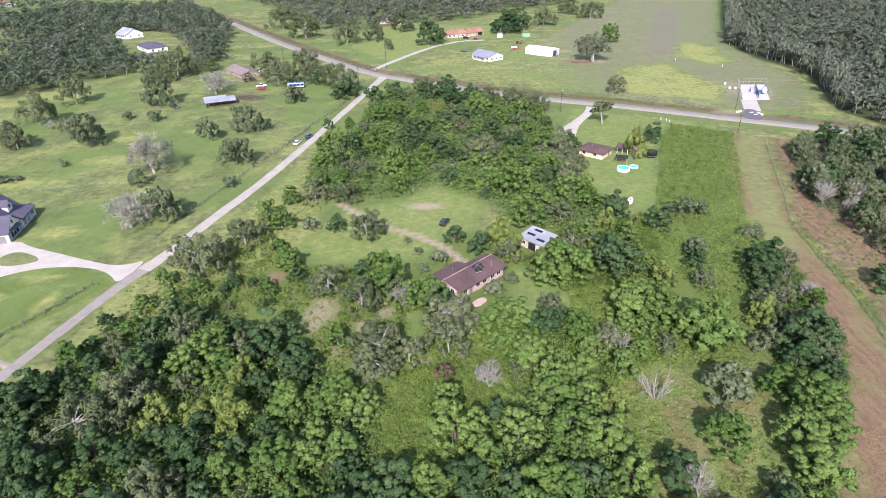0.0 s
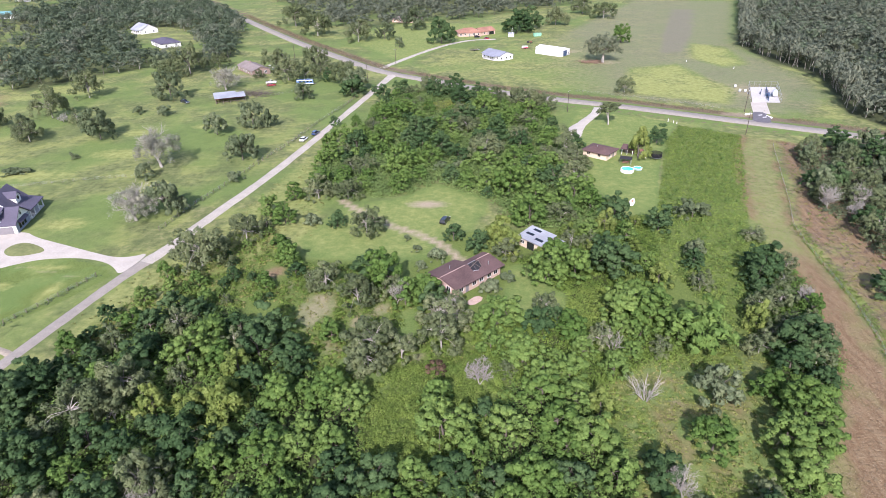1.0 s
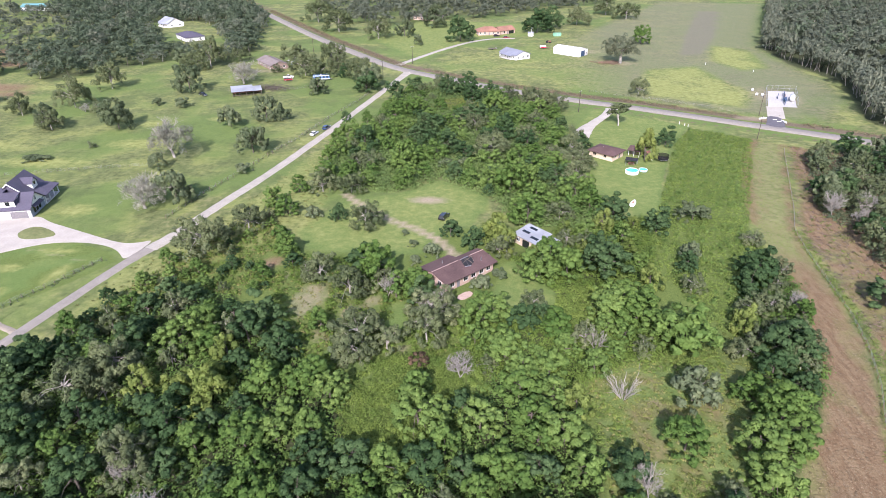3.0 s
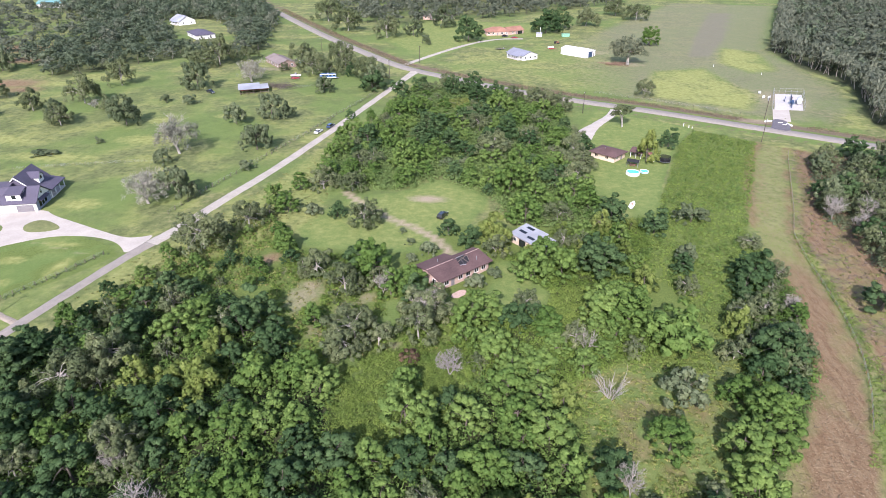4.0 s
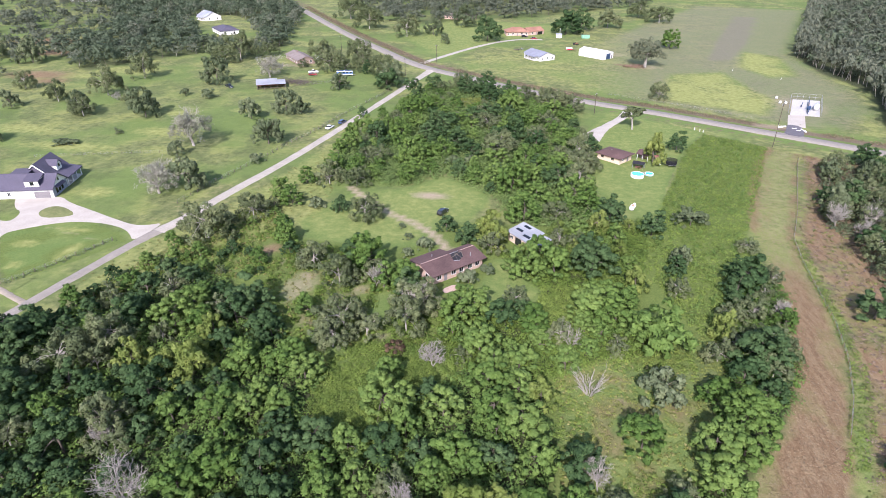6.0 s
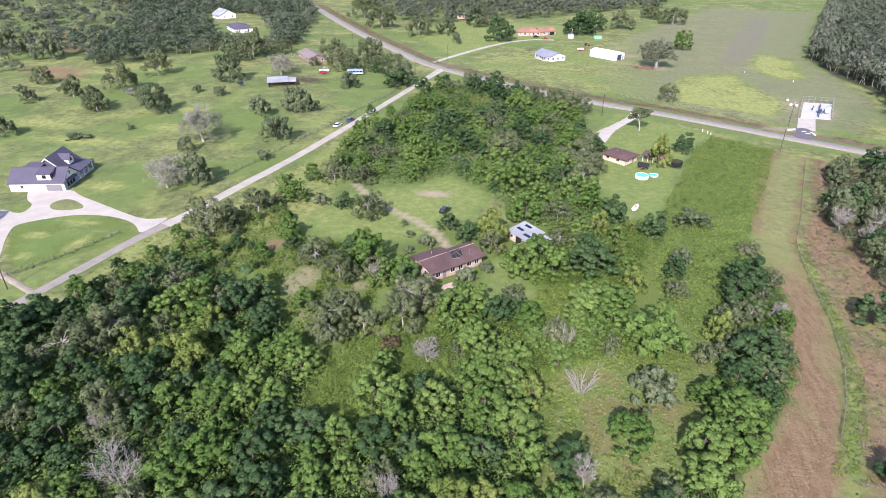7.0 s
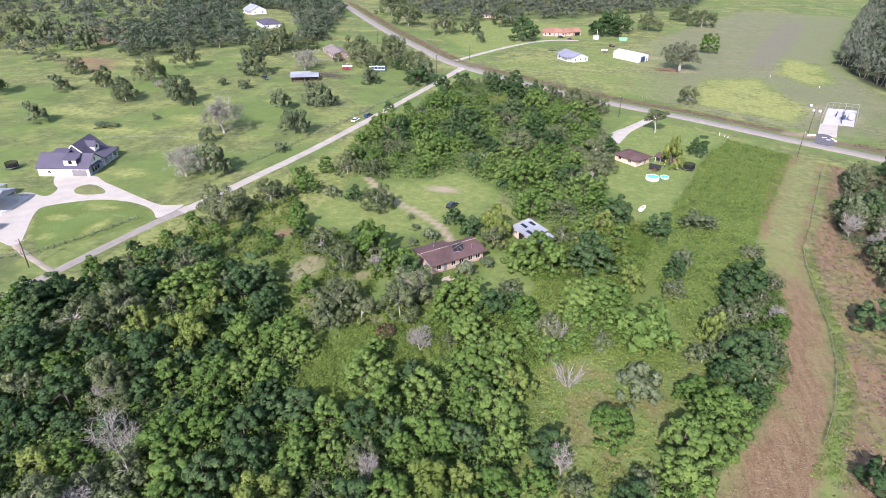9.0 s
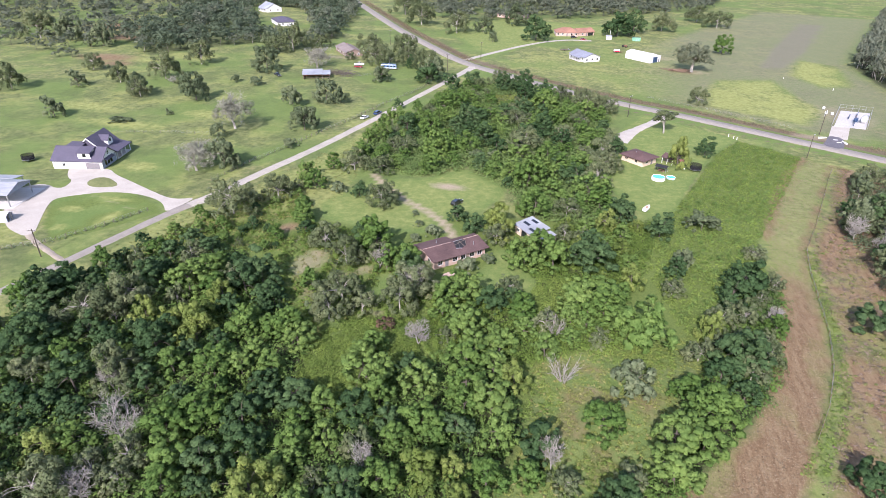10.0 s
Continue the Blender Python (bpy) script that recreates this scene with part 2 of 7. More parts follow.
LANE_WOOD = [(-79, -62), (-71, -34), (-66, -16), (-54, -2), (-46, -14), (-40, -26), (-36, -44), (-46, -46), (-60, -50), (-72, -62)]
EAST_ROW = [(78, -28), (90, -26), (88, -46), (82, -66), (72, -82), (60, -100), (44, -128), (38, -122), (52, -100), (64, -82), (68, -60)]
EAST_WOOD = [(124, 44), (140, 72), (190, 50), (190, -60), (130, -80), (118, -22), (113, 4)]
EAST_BRUSH = [(124, 42), (140, 66), (180, 46), (180, -55), (128, -70), (115, -28), (118, 0), (112, 8)]
FAR_EAST = [(285, 525), (192, 280), (190, 230), (199, 182), (190, 151), (177, 112), (190, 60), (280, 20), (420, 250), (450, 500), (400, 640), (330, 640)]
WEST_WOOD = [(-236, 157), (-219, 190), (-192, 222), (-160, 206), (-150, 250), (-168, 306), (-190, 396), (-295, 560), (-420, 560), (-450, 470), (-330, 330), (-300, 200)]
WEST_OPEN = [(-380, 150), (-260, 130), (-300, 200), (-330, 320), (-450, 460), (-620, 480), (-620, 200)]
NORTH_WOOD = [(-150, 460), (-90, 345), (-50, 385), (20, 420), (130, 520), (160, 620), (-60, 700), (-280, 760), (-300, 700)]
BEYOND = [(-800, 500), (-460, 560), (-330, 680), (-100, 760), (200, 720), (400, 830), (400, 1200), (-800, 1200)]
HOUSE_GLADE = [(-292, 374), (-262, 388), (-238, 372), (-203, 320), (-184, 282), (-172, 258), (-205, 254), (-234, 280), (-268, 330)]
SOUTH_SCRUB = [(-38, -44), (-26, -36), (-6, -44), (4, -48), (16, -51), (13, -70), (-6, -67), (-13, -79), (-27, -64), (-38, -57)]

SCRUB_GAPS = ([(-31.8, -39.8), (-25.1, -38.4), (-23.0, -46.9), (-27.1, -51.5), (-27.1, -57.8), (-32.8, -49.4)], [(-15.8, -44.4), (-11.3, -43.2), (-10.7, -48.1), (-14.8, -49.1)], [(-25.0, -57.8), (-20.7, -57.7), (-19.7, -63.1), (-23.0, -61.3)],
              [(-5.4, -62.9), (-1.3, -61.7), (-1.1, -65.9), (-4.5, -66.0)], [(-20.5, -50.5), (-17.0, -49.8), (-16.4, -53.5), (-19.9, -54.0)])
GRASS_RIDE = [(-20.8, -63.2), (-16.1, -66.2), (-8.0, -70.7), (-4.3, -74.4), (-8.6, -75.3), (-16.2, -69.2)]
VINE_BANK = [(31.5, -37.5), (40.5, -36.5), (40.5, -52.5), (33.0, -54.5), (29.0, -49.0)]
GRASS_NOOK = [(-8.5, -47.1), (-4.6, -45.4), (-3.2, -57.4), (-6.9, -57.5)]
BARE_SPOTS = ((-328, 242, 40, 20), (-300, 205, 26, 14), (-258, 146, 26, 13), (-241, 134, 14, 8), (-43, -30, 3.5, 4.5))
axis_x = np.concatenate([[-4000, -2500, -1500, -1000], np.arange(-760, -171, 9.0), np.arange(-170, 185, 2.2), np.arange(186, 620, 7.0), [800, 1400, 2500, 4000]])
axis_y = np.concatenate([[-3000, -1500, -700, -350, -220], np.arange(-160, 170, 2.2), np.arange(170, 780, 5.0), [900, 1200, 1800, 2800, 4500]])
gx, gy = np.meshgrid(axis_x, axis_y)
gw, gh = len(axis_x), len(axis_y)
px, py = gx.ravel(), gy.ravel()
rise = np.array([noise.noise((x * 0.06, y * 0.06, 0.0)) for x, y in zip(px, py)])
zone = lambda poly, w: soft(px, py, poly, w)
bare = np.maximum.reduce([zone(DIRT, 3.5) * np.clip((30 - py) / 75, 0.22, 1.0) * np.clip(0.95 + 0.7 * np.array([noise.noise((x * 0.16, y * 0.05, 7.0)) for x, y in zip(px, py)]), 0.45, 1.0), zone(EAST_STRIP, 4) * np.clip(0.50 + edge_distance(px, py, [(126, 70), (107.6, 15.5), (101.4, -1), (97.5, -33.4), (94.2, -56), (85.2, -80), (79, -96), (62, -126)], False) / 9, 0, 1) * np.clip(0.80 + 0.5 * np.array([noise.noise((x * 0.09, y * 0.055, 4.0)) + 0.7 * noise.noise((x * 0.22, y * 0.16, 9.0)) for x, y in zip(px, py)]), 0.1, 0.95), zone(SOUTH_WEST_GAP, 6) * 0.3, zone(NEAR_GLADE, 10) * np.clip(0.30 + 1.0 * np.array([noise.noise((x * 0.15, y * 0.15, 2.0)) for x, y in zip(px, py)]), 0, 0.6)])
for line, strong in (([(126.5, 75), (107, 17), (101, 0), (98.3, -14), (96.4, -34), (93.6, -55), (89, -68)], 0.75), ([(115, 68), (104, 33), (96.4, 4), (93, -18)], 0.55)):
    bare = np.maximum(bare, strong * np.clip(1.4 - edge_distance(px, py, line, False) / 1.5, 0, 1) * np.clip(0.8 + np.array([noise.noise((x * 0.2, y * 0.12, 3.0)) for x, y in zip(px, py)]), 0.3, 1))
bare = np.maximum(bare, 0.7 * np.clip(1.4 - edge_distance(px, py, [(119, 81), (108.6, 60), (99.4, 31), (92, 4)], False) / 2.2, 0, 1))
track_d = edge_distance(px, py, [(-34, 16), (-24, 4.8), (-15.5, -2.5), (-7.8, -7.5), (-0.2, -13.9), (6, -24)], False)
sand = np.clip(1.25 - np.abs(track_d - 0.3) / 1.7, 0, 0.9)
sand = np.maximum(sand, 0.95 * np.clip(1.3 - np.hypot((px + 6) / 8, (py - 13) / 3.5), 0, 1))
paddock_track = edge_distance(px, py, [(-118, -26), (-106, -29.5), (-97.4, -31.9), (-91, -34.2)], False)
sand = np.maximum(sand, 0.42 * np.clip(1.4 - paddock_track / 1.2, 0, 1))
ditch_d = edge_distance(px, py, [(x + 5.2, y + 8.5) for x, y in ROAD_WEST] + [(x + 5.2, y + 8.5) for x, y in ROAD_EAST[2:]], False)
south_d = edge_distance(px, py, [(x - 4.2, y - 8.2) for x, y in ROAD_EAST[1:]], False)
ditch = np.maximum(np.clip(1.6 - ditch_d / 3.0, 0, 1), 0.8 * np.clip(1.4 - south_d / 0.9, 0, 1)) * (np.abs(px) < 420)
bare = np.maximum.reduce([bare] + [0.85 * np.clip(1.3 - np.hypot((px - x) / a, (py - y) / b), 0, 1) for x, y, a, b in BARE_SPOTS])
yellowed = np.zeros(px.shape)
for gap in SCRUB_GAPS:
    sand = np.maximum(sand, 0.62 * zone(gap, 3.5))
for spot, size in (((152, 150), (17, 24)), ((128, 112), (12, 6)), ((-122, 195), (16, 7)), ((70, 262), (18, 10)), ((91, 226), (12, 8)), ((-260, 150), (22, 8)), ((-43, -30), (4, 4)), ((-37, -36), (3, 3)), ((-29, -52), (3, 4)), ((-21, -61), (4, 3)), ((-17, -50), (4, 3)), ((-12.5, -46), (3, 2.5)), ((-3, -64.5), (3, 2)), ((20, -66), (3, 2)), ((38, -45), (3, 2)), ((46, -76), (3, 2)), ((-262, 232), (20, 10)), ((-120, 150), (13, 8))):
    sand = np.maximum(sand, 0.6 * np.clip(1.3 - np.hypot((px - spot[0]) / size[0], (py - spot[1]) / size[1]), 0, 1))
# mud and dull ground; over the eastern field also distance haze as greyer colour
mud_haze = np.maximum.reduce([0.66 * np.clip((px - 25) / 70, 0.08, 1) * zone(FIELD_EAST, 15) * (1 - zone(YELLOW_A, 8)) * (1 - zone(YELLOW_B, 8)) * (1 - zone(LAWN_FAR, 12)), zone(MUD, 9) * 0.95, zone(DIRT, 3.5) * 0.36, 0.55 * zone([(118, 262), (128, 225), (146, 205), (150, 165), (136, 122), (160, 108), (184, 140), (194, 190), (184, 240), (150, 262)], 14) * (1 - 0.8 * zone(YELLOW_B, 8))])
for x, y, a, b in ((-157, 38, 26, 7), (-128, 61, 20, 8), (-138, 88, 12, 6), (-206, 165, 28, 14), (-191, 56, 20, 8), (-116, -2, 9, 6), (-103, 25, 8, 10), (-110, 97, 8, 5), (-112, -38, 5, 3), (-97, -40, 3, 7), (-104, -28, 8, 2), (-106, -49, 3, 3), (-232, 148, 16, 9)):
    yellowed = np.maximum(yellowed, 0.85 * np.clip(1.3 - np.hypot((px - x) / a, (py - y) / b), 0, 1))
paddock_mix = np.clip(0.36 + 0.9 * np.array([noise.noise((x * 0.09, y * 0.13, 8.0)) + 0.5 * noise.noise((x * 0.25, y * 0.3, 9.0)) for x, y in zip(px, py)]), 0, 0.9)
mown = np.maximum.reduce([zone(LAWN_POOL, 1.5), zone(CLEARING, 5) * 0.85, zone(GRASS_RIDE, 2), zone(GRASS_NOOK, 2), zone(NEAR_GLADE, 8) * 0.6, zone(PASTURE_NEW, 2) * paddock_mix, zone(HOUSE_LAWN, 4), zone(LAWN_FAR, 12) * 0.9, zone([(158, 282), (188, 282), (284, 520), (240, 540)], 8) * 0.9, zone(FIELD_WEST, 10) * 0.27,
                          0.8 * np.clip(1.5 - np.abs(edge_distance(px, py, ROAD_EAST, False) - 8) / 3, 0, 1)])
ragged = np.clip(0.78 + 0.55 * np.array([noise.noise((x * 0.06, y * 0.06, 5.0)) + 0.6 * noise.noise((x * 0.16, y * 0.12, 6.0)) for x, y in zip(px, py)]), 0.25, 0.9)
dry = np.maximum.reduce([yellowed, zone(YELLOW_A, 9) * ragged, zone(YELLOW_B, 9) * ragged, zone(FIELD_EAST, 15) * 0.42, zone(DIRT, 3.5) * 0.6, zone(VERGE_WEST, 6) * 0.6, zone(CLEARING, 8) * 0.5, zone(HOUSE_LAWN, 4) * 0.4, zone(LAWN_POOL, 2) * 0.42, zone(LAWN_FAR, 12) * 0.5, zone(NEAR_GLADE, 8) * 0.3])
# how far the ground goes over to dark green-brown inside the woods
wood_floor = np.maximum.reduce([zone(NEAR_WOOD, 6), zone(CENTRAL_WOOD, 6) * 0.35, zone(HOUSE_WOOD, 6) * 0.55, zone(EAST_ROW, 4) * 0.8, zone(EAST_WOOD, 6), zone(FAR_EAST, 8), zone(WEST_WOOD, 12) * 0.5 * (1 - zone(HOUSE_GLADE, 10)), zone(NORTH_WOOD, 20) * 0.4]) * (1 - zone(HOUSE_LAWN, 4)) * (1 - zone(CLEARING, 4))
rough_cover = np.maximum.reduce([zone(SCRUB_FIELD, 2), zone(PASTURE_NEW, 2) * 0.9, zone([(-70, -60), (-60, -20), (-20, -8), (60, 0), (70, -40), (40, -130), (-40, -150), (-90, -120)], 8) * 0.8 * (1 - zone(CLEARING, 6)) * (1 - zone(HOUSE_LAWN, 4)) * (1 - 0.85 * zone(NEAR_GLADE, 8))])
height = rise * 0.12 - 0.5 * np.clip(1.4 - ditch_d / 2.6, 0, 1) * (np.abs(px) < 400)
flat = np.minimum.reduce([edge_distance(px, py, line, False) for line in (LANE, ROAD_WEST, ROAD_EAST)])
height = np.where(flat < 5.0, np.minimum(height, -0.02), height) - 0.03
height = np.where(mown > 0.4, np.minimum(height, 0.0) * 0.4, height)
quad = np.arange(gw * gh).reshape(gh, gw)
ground_mesh = mesh_from("ground", np.stack([px, py, height], 1), np.stack([quad[:-1, :-1], quad[:-1, 1:], quad[1:, 1:], quad[1:, :-1]], -1).reshape(-1, 4))
for key, values in (("bare", bare), ("mown", mown), ("dry", dry), ("rough", rough_cover), ("wood_floor", wood_floor), ("ditch", ditch), ("mud_haze", mud_haze), ("sand", sand)):
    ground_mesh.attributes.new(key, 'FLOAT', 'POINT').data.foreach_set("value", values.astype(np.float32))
ground_mesh.polygons.foreach_set("use_smooth", np.ones(len(ground_mesh.polygons), bool))
ground = tagged(new("ground", ground_mesh), "flat grassland with mown lawns, pasture and bare earth", "ground", kind="structure")


def ground_material():
    m, n, l, b = material("grassland", 0.95, 0.0, 0.15)

    def attr(key):
        a = n.new("ShaderNodeAttribute")
        a.attribute_name = key
        return a.outputs["Fac"]

    n_fine, n_tuft = noise_node(n, l, 1.9, 7, 0.82), noise_node(n, l, 0.42, 5, 0.65)
    n_mid, n_big = noise_node(n, l, 0.09, 5, 0.6), noise_node(n, l, 0.022, 4, 0.55)
    pasture = ramp(n, l, n_tuft, ((0.34, (0.070, 0.090, 0.032)), (0.5, (0.120, 0.136, 0.052)), (0.66, (0.190, 0.186, 0.084))))
    lush = ramp(n, l, n_fine, ((0.36, (0.074, 0.116, 0.028)), (0.64, (0.132, 0.182, 0.054))))
    straw = ramp(n, l, n_tuft, ((0.34, (0.160, 0.182, 0.054)), (0.66, (0.250, 0.262, 0.092))))
    weeds = ramp(n, l, n_fine, ((0.36, (0.064, 0.096, 0.022)), (0.64, (0.135, 0.172, 0.046))))
    dark_floor = ramp(n, l, n_fine, ((0.3, (0.026, 0.034, 0.014)), (0.7, (0.060, 0.068, 0.030))))
    bank = ramp(n, l, n_fine, ((0.3, (0.080, 0.058, 0.040)), (0.7, (0.190, 0.150, 0.100))))
    n_grit = noise_node(n, l, 2.6, 9, 0.9)
    streak = noise_node(n, l, 0.5, 4, 0.7, stretch=(1.8, 0.4, 1))
    soil = mixed(n, l, ramp(n, l, streak, ((0.40, (0, 0, 0)), (0.60, (1, 1, 1)))), ramp(n, l, n_grit, ((0.38, (0.094, 0.059, 0.031)), (0.62, (0.194, 0.129, 0.073)))), ramp(n, l, n_grit, ((0.38, (0.126, 0.086, 0.046)), (0.62, (0.276, 0.200, 0.119)))))
    col = mixed(n, l, ramp(n, l, n_mid, ((0.46, (0, 0, 0)), (0.58, (0.75, 0.75, 0.75)))), pasture, straw)
    col = mixed(n, l, ramp(n, l, n_big, ((0.46, (0, 0, 0)), (0.57, (0.85, 0.85, 0.85)))), col, lush)
    n_patch = noise_node(n, l, 0.05, 6, 0.7)
    col = mixed(n, l, ramp(n, l, n_patch, ((0.52, (0, 0, 0)), (0.60, (0.6, 0.6, 0.6)))), col, ramp(n, l, n_fine, ((0.3, (0.055, 0.080, 0.028)), (0.7, (0.10, 0.125, 0.045)))))
    jag = lambda key, lo, hi: ramp(n, l, calc(n, l, 'ADD', calc(n, l, 'MULTIPLY', attr(key), 0.7), calc(n, l, 'MULTIPLY', n_tuft, 0.45)), ((lo, (0, 0, 0)), (hi, (1, 1, 1))))
    col = mixed(n, l, jag("rough", 0.42, 0.62), col, weeds)
    col = mixed(n, l, jag("mown", 0.40, 0.62), col, mixed(n, l, ramp(n, l, n_mid, ((0.48, (0, 0, 0)), (0.62, (0.32, 0.32, 0.32)))), lush, straw))
    col = mixed(n, l, jag("dry", 0.42, 0.80), col, straw)
    col = mixed(n, l, jag("wood_floor", 0.42, 0.66), col, dark_floor)
    col = mixed(n, l, jag("ditch", 0.42, 0.78), col, bank)
    col = mixed(n, l, jag("mud_haze", 0.40, 0.92), col, ramp(n, l, n_fine, ((0.3, (0.106, 0.103, 0.070)), (0.7, (0.192, 0.177, 0.126)))))
    col = mixed(n, l, jag("sand", 0.42, 0.85), col, ramp(n, l, n_grit, ((0.36, (0.205, 0.165, 0.110)), (0.64, (0.360, 0.300, 0.215)))))
    col = mixed(n, l, jag("bare", 0.42, 0.80), col, soil)
    l.new(col, b.inputs["Base Color"])
    bump(n, l, b, calc(n, l, 'ADD', n_fine, n_tuft), 0.6, 0.25)
    return m


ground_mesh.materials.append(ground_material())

ASPHALT = surface("asphalt", (0.210, 0.186, 0.160), (0.295, 0.264, 0.230), 4.0, 0.9, coarse=0.2, relief=0.15)
GRAVEL = surface("pale_gravel", (0.29, 0.262, 0.222), (0.43, 0.392, 0.340), 2.2, 0.95, coarse=0.2)
CONCRETE = surface("concrete", (0.44, 0.42, 0.40), (0.56, 0.54, 0.51), 1.5, 0.85, coarse=0.15, relief=0.1)
SHELL = surface("crushed_shell", (0.35, 0.317, 0.274), (0.43, 0.392, 0.345), 2.0, 0.95, coarse=0.15)
slab_strip("road_west", ROAD_WEST[:-1] + [(-6, 177)], 7.2, 0.05, ASPHALT, 0.2, "grey asphalt county road with worn edges", "road", crown=0.05)
slab_strip("road_east", ROAD_EAST, 7.4, 0.054, ASPHALT, 0.2, "grey asphalt county road with worn edges", "road", crown=0.05)
slab_strip("lane_south", [(-104, -135), (-96, -95), (-91, -75), (-86.5, -53), (-82, -32), (-78.6, -22)], (2.8, 2.8, 2.8, 3.0, 4.2), 0.046, ASPHALT, 0.2, "narrow worn grey lane beside the paddock", "lane", wobble=0.06, crown=0.03)
slab_strip("lane_north", [(-79.6, -25), (-75.8, -14), (-73.5, 0), (-66, 29), (-60, 60), (-54, 96), (-47, 138), (-40, 184), (-37.5, 196)], (4.4, 3.7, 3.5, 3.4, 3.3, 3.3, 4.2, 7.0), 0.05, GRAVEL, 0.2, "narrow pale gravel lane beside the pasture fence", "lane", wobble=0.09, crown=0.03)
slab_strip("driveway_far", [(-47, 214), (-36, 240), (-22, 270), (-6, 296), (10, 310), (26, 311)], 3.6, 0.03, GRAVEL, 0.15, "pale gravel drive to a farmhouse", "driveway", wobble=0.12)
slab_strip("driveway_pool_house", [(69, 124), (64, 112), (57, 100), (51, 88), (49, 79)], (6.0, 3.8, 4.4, 7.5, 7.0), 0.03, SHELL, 0.15, "pale shell driveway to a ranch house", "driveway", wobble=0.12)
slab_poly("driveway_new", [(-138, -10.5), (-125, -6.6), (-119.2, -10.8), (-110.9, -14), (-98.6, -19), (-89, -22.6), (-84.5, -21.8), (-81, -19.5), (-82, -27), (-83.6, -31.5), (-86.5, -28), (-90.4, -25), (-97.8, -22.8), (-105.5, -22.9), (-111, -24.2), (-115.7, -27.2), (-120.5, -30.8), (-122.8, -34), (-119.2, -40.5), (-113.2, -48.8), (-109.6, -53.9), (-110.4, -56.4), (-114.2, -55.4), (-120, -53.5), (-128, -47), (-134, -41), (-141, -31), (-136, -24), (-126.5, -27.4), (-128, -20), (-132.9, -17.5), (-137.4, -12)], 0.03, SHELL, 0.15, "broad pale shell driveway looping to the new house", "driveway")
TRACK_DIRT = surface("track_dirt", (0.24, 0.20, 0.155), (0.37, 0.318, 0.25), 2.2, 0.95, coarse=0.3)
slab_strip("farm_track", [(-112, -54.5), (-104, -58.6), (-97, -61.6), (-88.6, -65)], 1.5, 0.026, TRACK_DIRT, 0.15, "narrow pale shell track from a drive to the lane", "track", wobble=0.1)
ISLAND = surface("island_grass", (0.12, 0.145, 0.05), (0.21, 0.215, 0.085), 0.8, 0.95, coarse=0.3, relief=0.5, dist=0.1)
slab_poly("grass_island", [(-123.6, -19.0), (-122.6, -14.6), (-118.6, -14.0), (-110.5, -18.6), (-113.5, -21.2), (-119.5, -22.6)], 0.075, ISLAND, 0.1, "small grass island inside a driveway loop", "lawn")


# ---- trees ----
def tube(points, radii, sides=5):
    """A tapered limb as arrays of corners and faces."""
    p = np.array(points, float)
    n = len(p)
    d = np.gradient(p, axis=0)
    d /= np.linalg.norm(d, axis=1)[:, None] + 1e-9
    ref = np.where(np.abs(d[:, 2:3]) > 0.9, np.array([[1.0, 0, 0]]), np.array([[0, 0, 1.0]]))
    u = np.cross(d, ref)
    u /= np.linalg.norm(u, axis=1)[:, None] + 1e-9
    w = np.cross(d, u)
    a = np.linspace(0, 2 * np.pi, sides, endpoint=False)
    ring = p[:, None] + np.array(radii)[:, None, None] * (np.cos(a)[None, :, None] * u[:, None] + np.sin(a)[None, :, None] * w[:, None])
    i, j = np.meshgrid(np.arange(n - 1), np.arange(sides), indexing="ij")
    k = (j + 1) % sides
    f = np.stack([i * sides + j, i * sides + k, (i + 1) * sides + k, (i + 1) * sides + j], -1).reshape(-1, 4)
    return ring.reshape(-1, 3), f


def grown(pieces, parents):
    """Limbs joined into one piece: each one's foot grows out of the limb that bears it."""
    verts, faces, at, starts = [], [], 0, []
    for (v, f), mother in zip(pieces, parents):
        f = f + at
        if mother is not None:
            near = pieces[mother][0]
            f = np.where(f == at, starts[mother] + int(np.argmin(((near - v[0]) ** 2).sum(1))), f)
        verts.append(v)
        faces.append(f)
        starts.append(at)
        at += len(v)
    v, f = np.vstack(verts), np.vstack(faces)
    used, back = np.unique(f, return_inverse=True)
    return v[used], back.reshape(f.shape)


def joined(pieces):
    verts, faces, at = [], [], 0
    for v, f in pieces:
        verts.append(v)
        faces.append(f + at)
        at += len(v)
    return np.vstack(verts), np.vstack(faces)


def leaves(centres, normals, size, rng, outward, blend=0.32):
    """One leaf spray at each centre, shaded softly with the clump that it belongs to."""
    n = len(centres)
    nm = normals / (np.linalg.norm(normals, axis=1)[:, None] + 1e-9)
    u = np.cross(nm, rng.normal(size=(n, 3)))
    u /= np.linalg.norm(u, axis=1)[:, None] + 1e-9
    w = np.cross(nm, u)
    s = (size * rng.uniform(0.6, 1.35, n))[:, None]
    k = rng.uniform(-0.3, 0.3, n)[:, None] * s
    v = np.stack([centres - u * s * 0.62 - w * s * 0.30, centres + u * s * 0.72 + w * k, centres - u * k + w * s * 0.62], 1)
    out = outward / (np.linalg.norm(outward, axis=1)[:, None] + 1e-9)
    face = np.cross(v[:, 1] - v[:, 0], v[:, 2] - v[:, 0])
    face /= np.linalg.norm(face, axis=1)[:, None] + 1e-9
    back = (face * (out + np.array([0, 0, 0.4]))).sum(1) < 0
    v[back] = v[back][:, [0, 2, 1]]
    face[back] *= -1
    soft_n = out * (1 - blend) + face * blend
    soft_n /= np.linalg.norm(soft_n, axis=1)[:, None] + 1e-9
    return v.reshape(-1, 3), np.arange(3 * n).reshape(n, 3), np.repeat(soft_n, 3, axis=0)


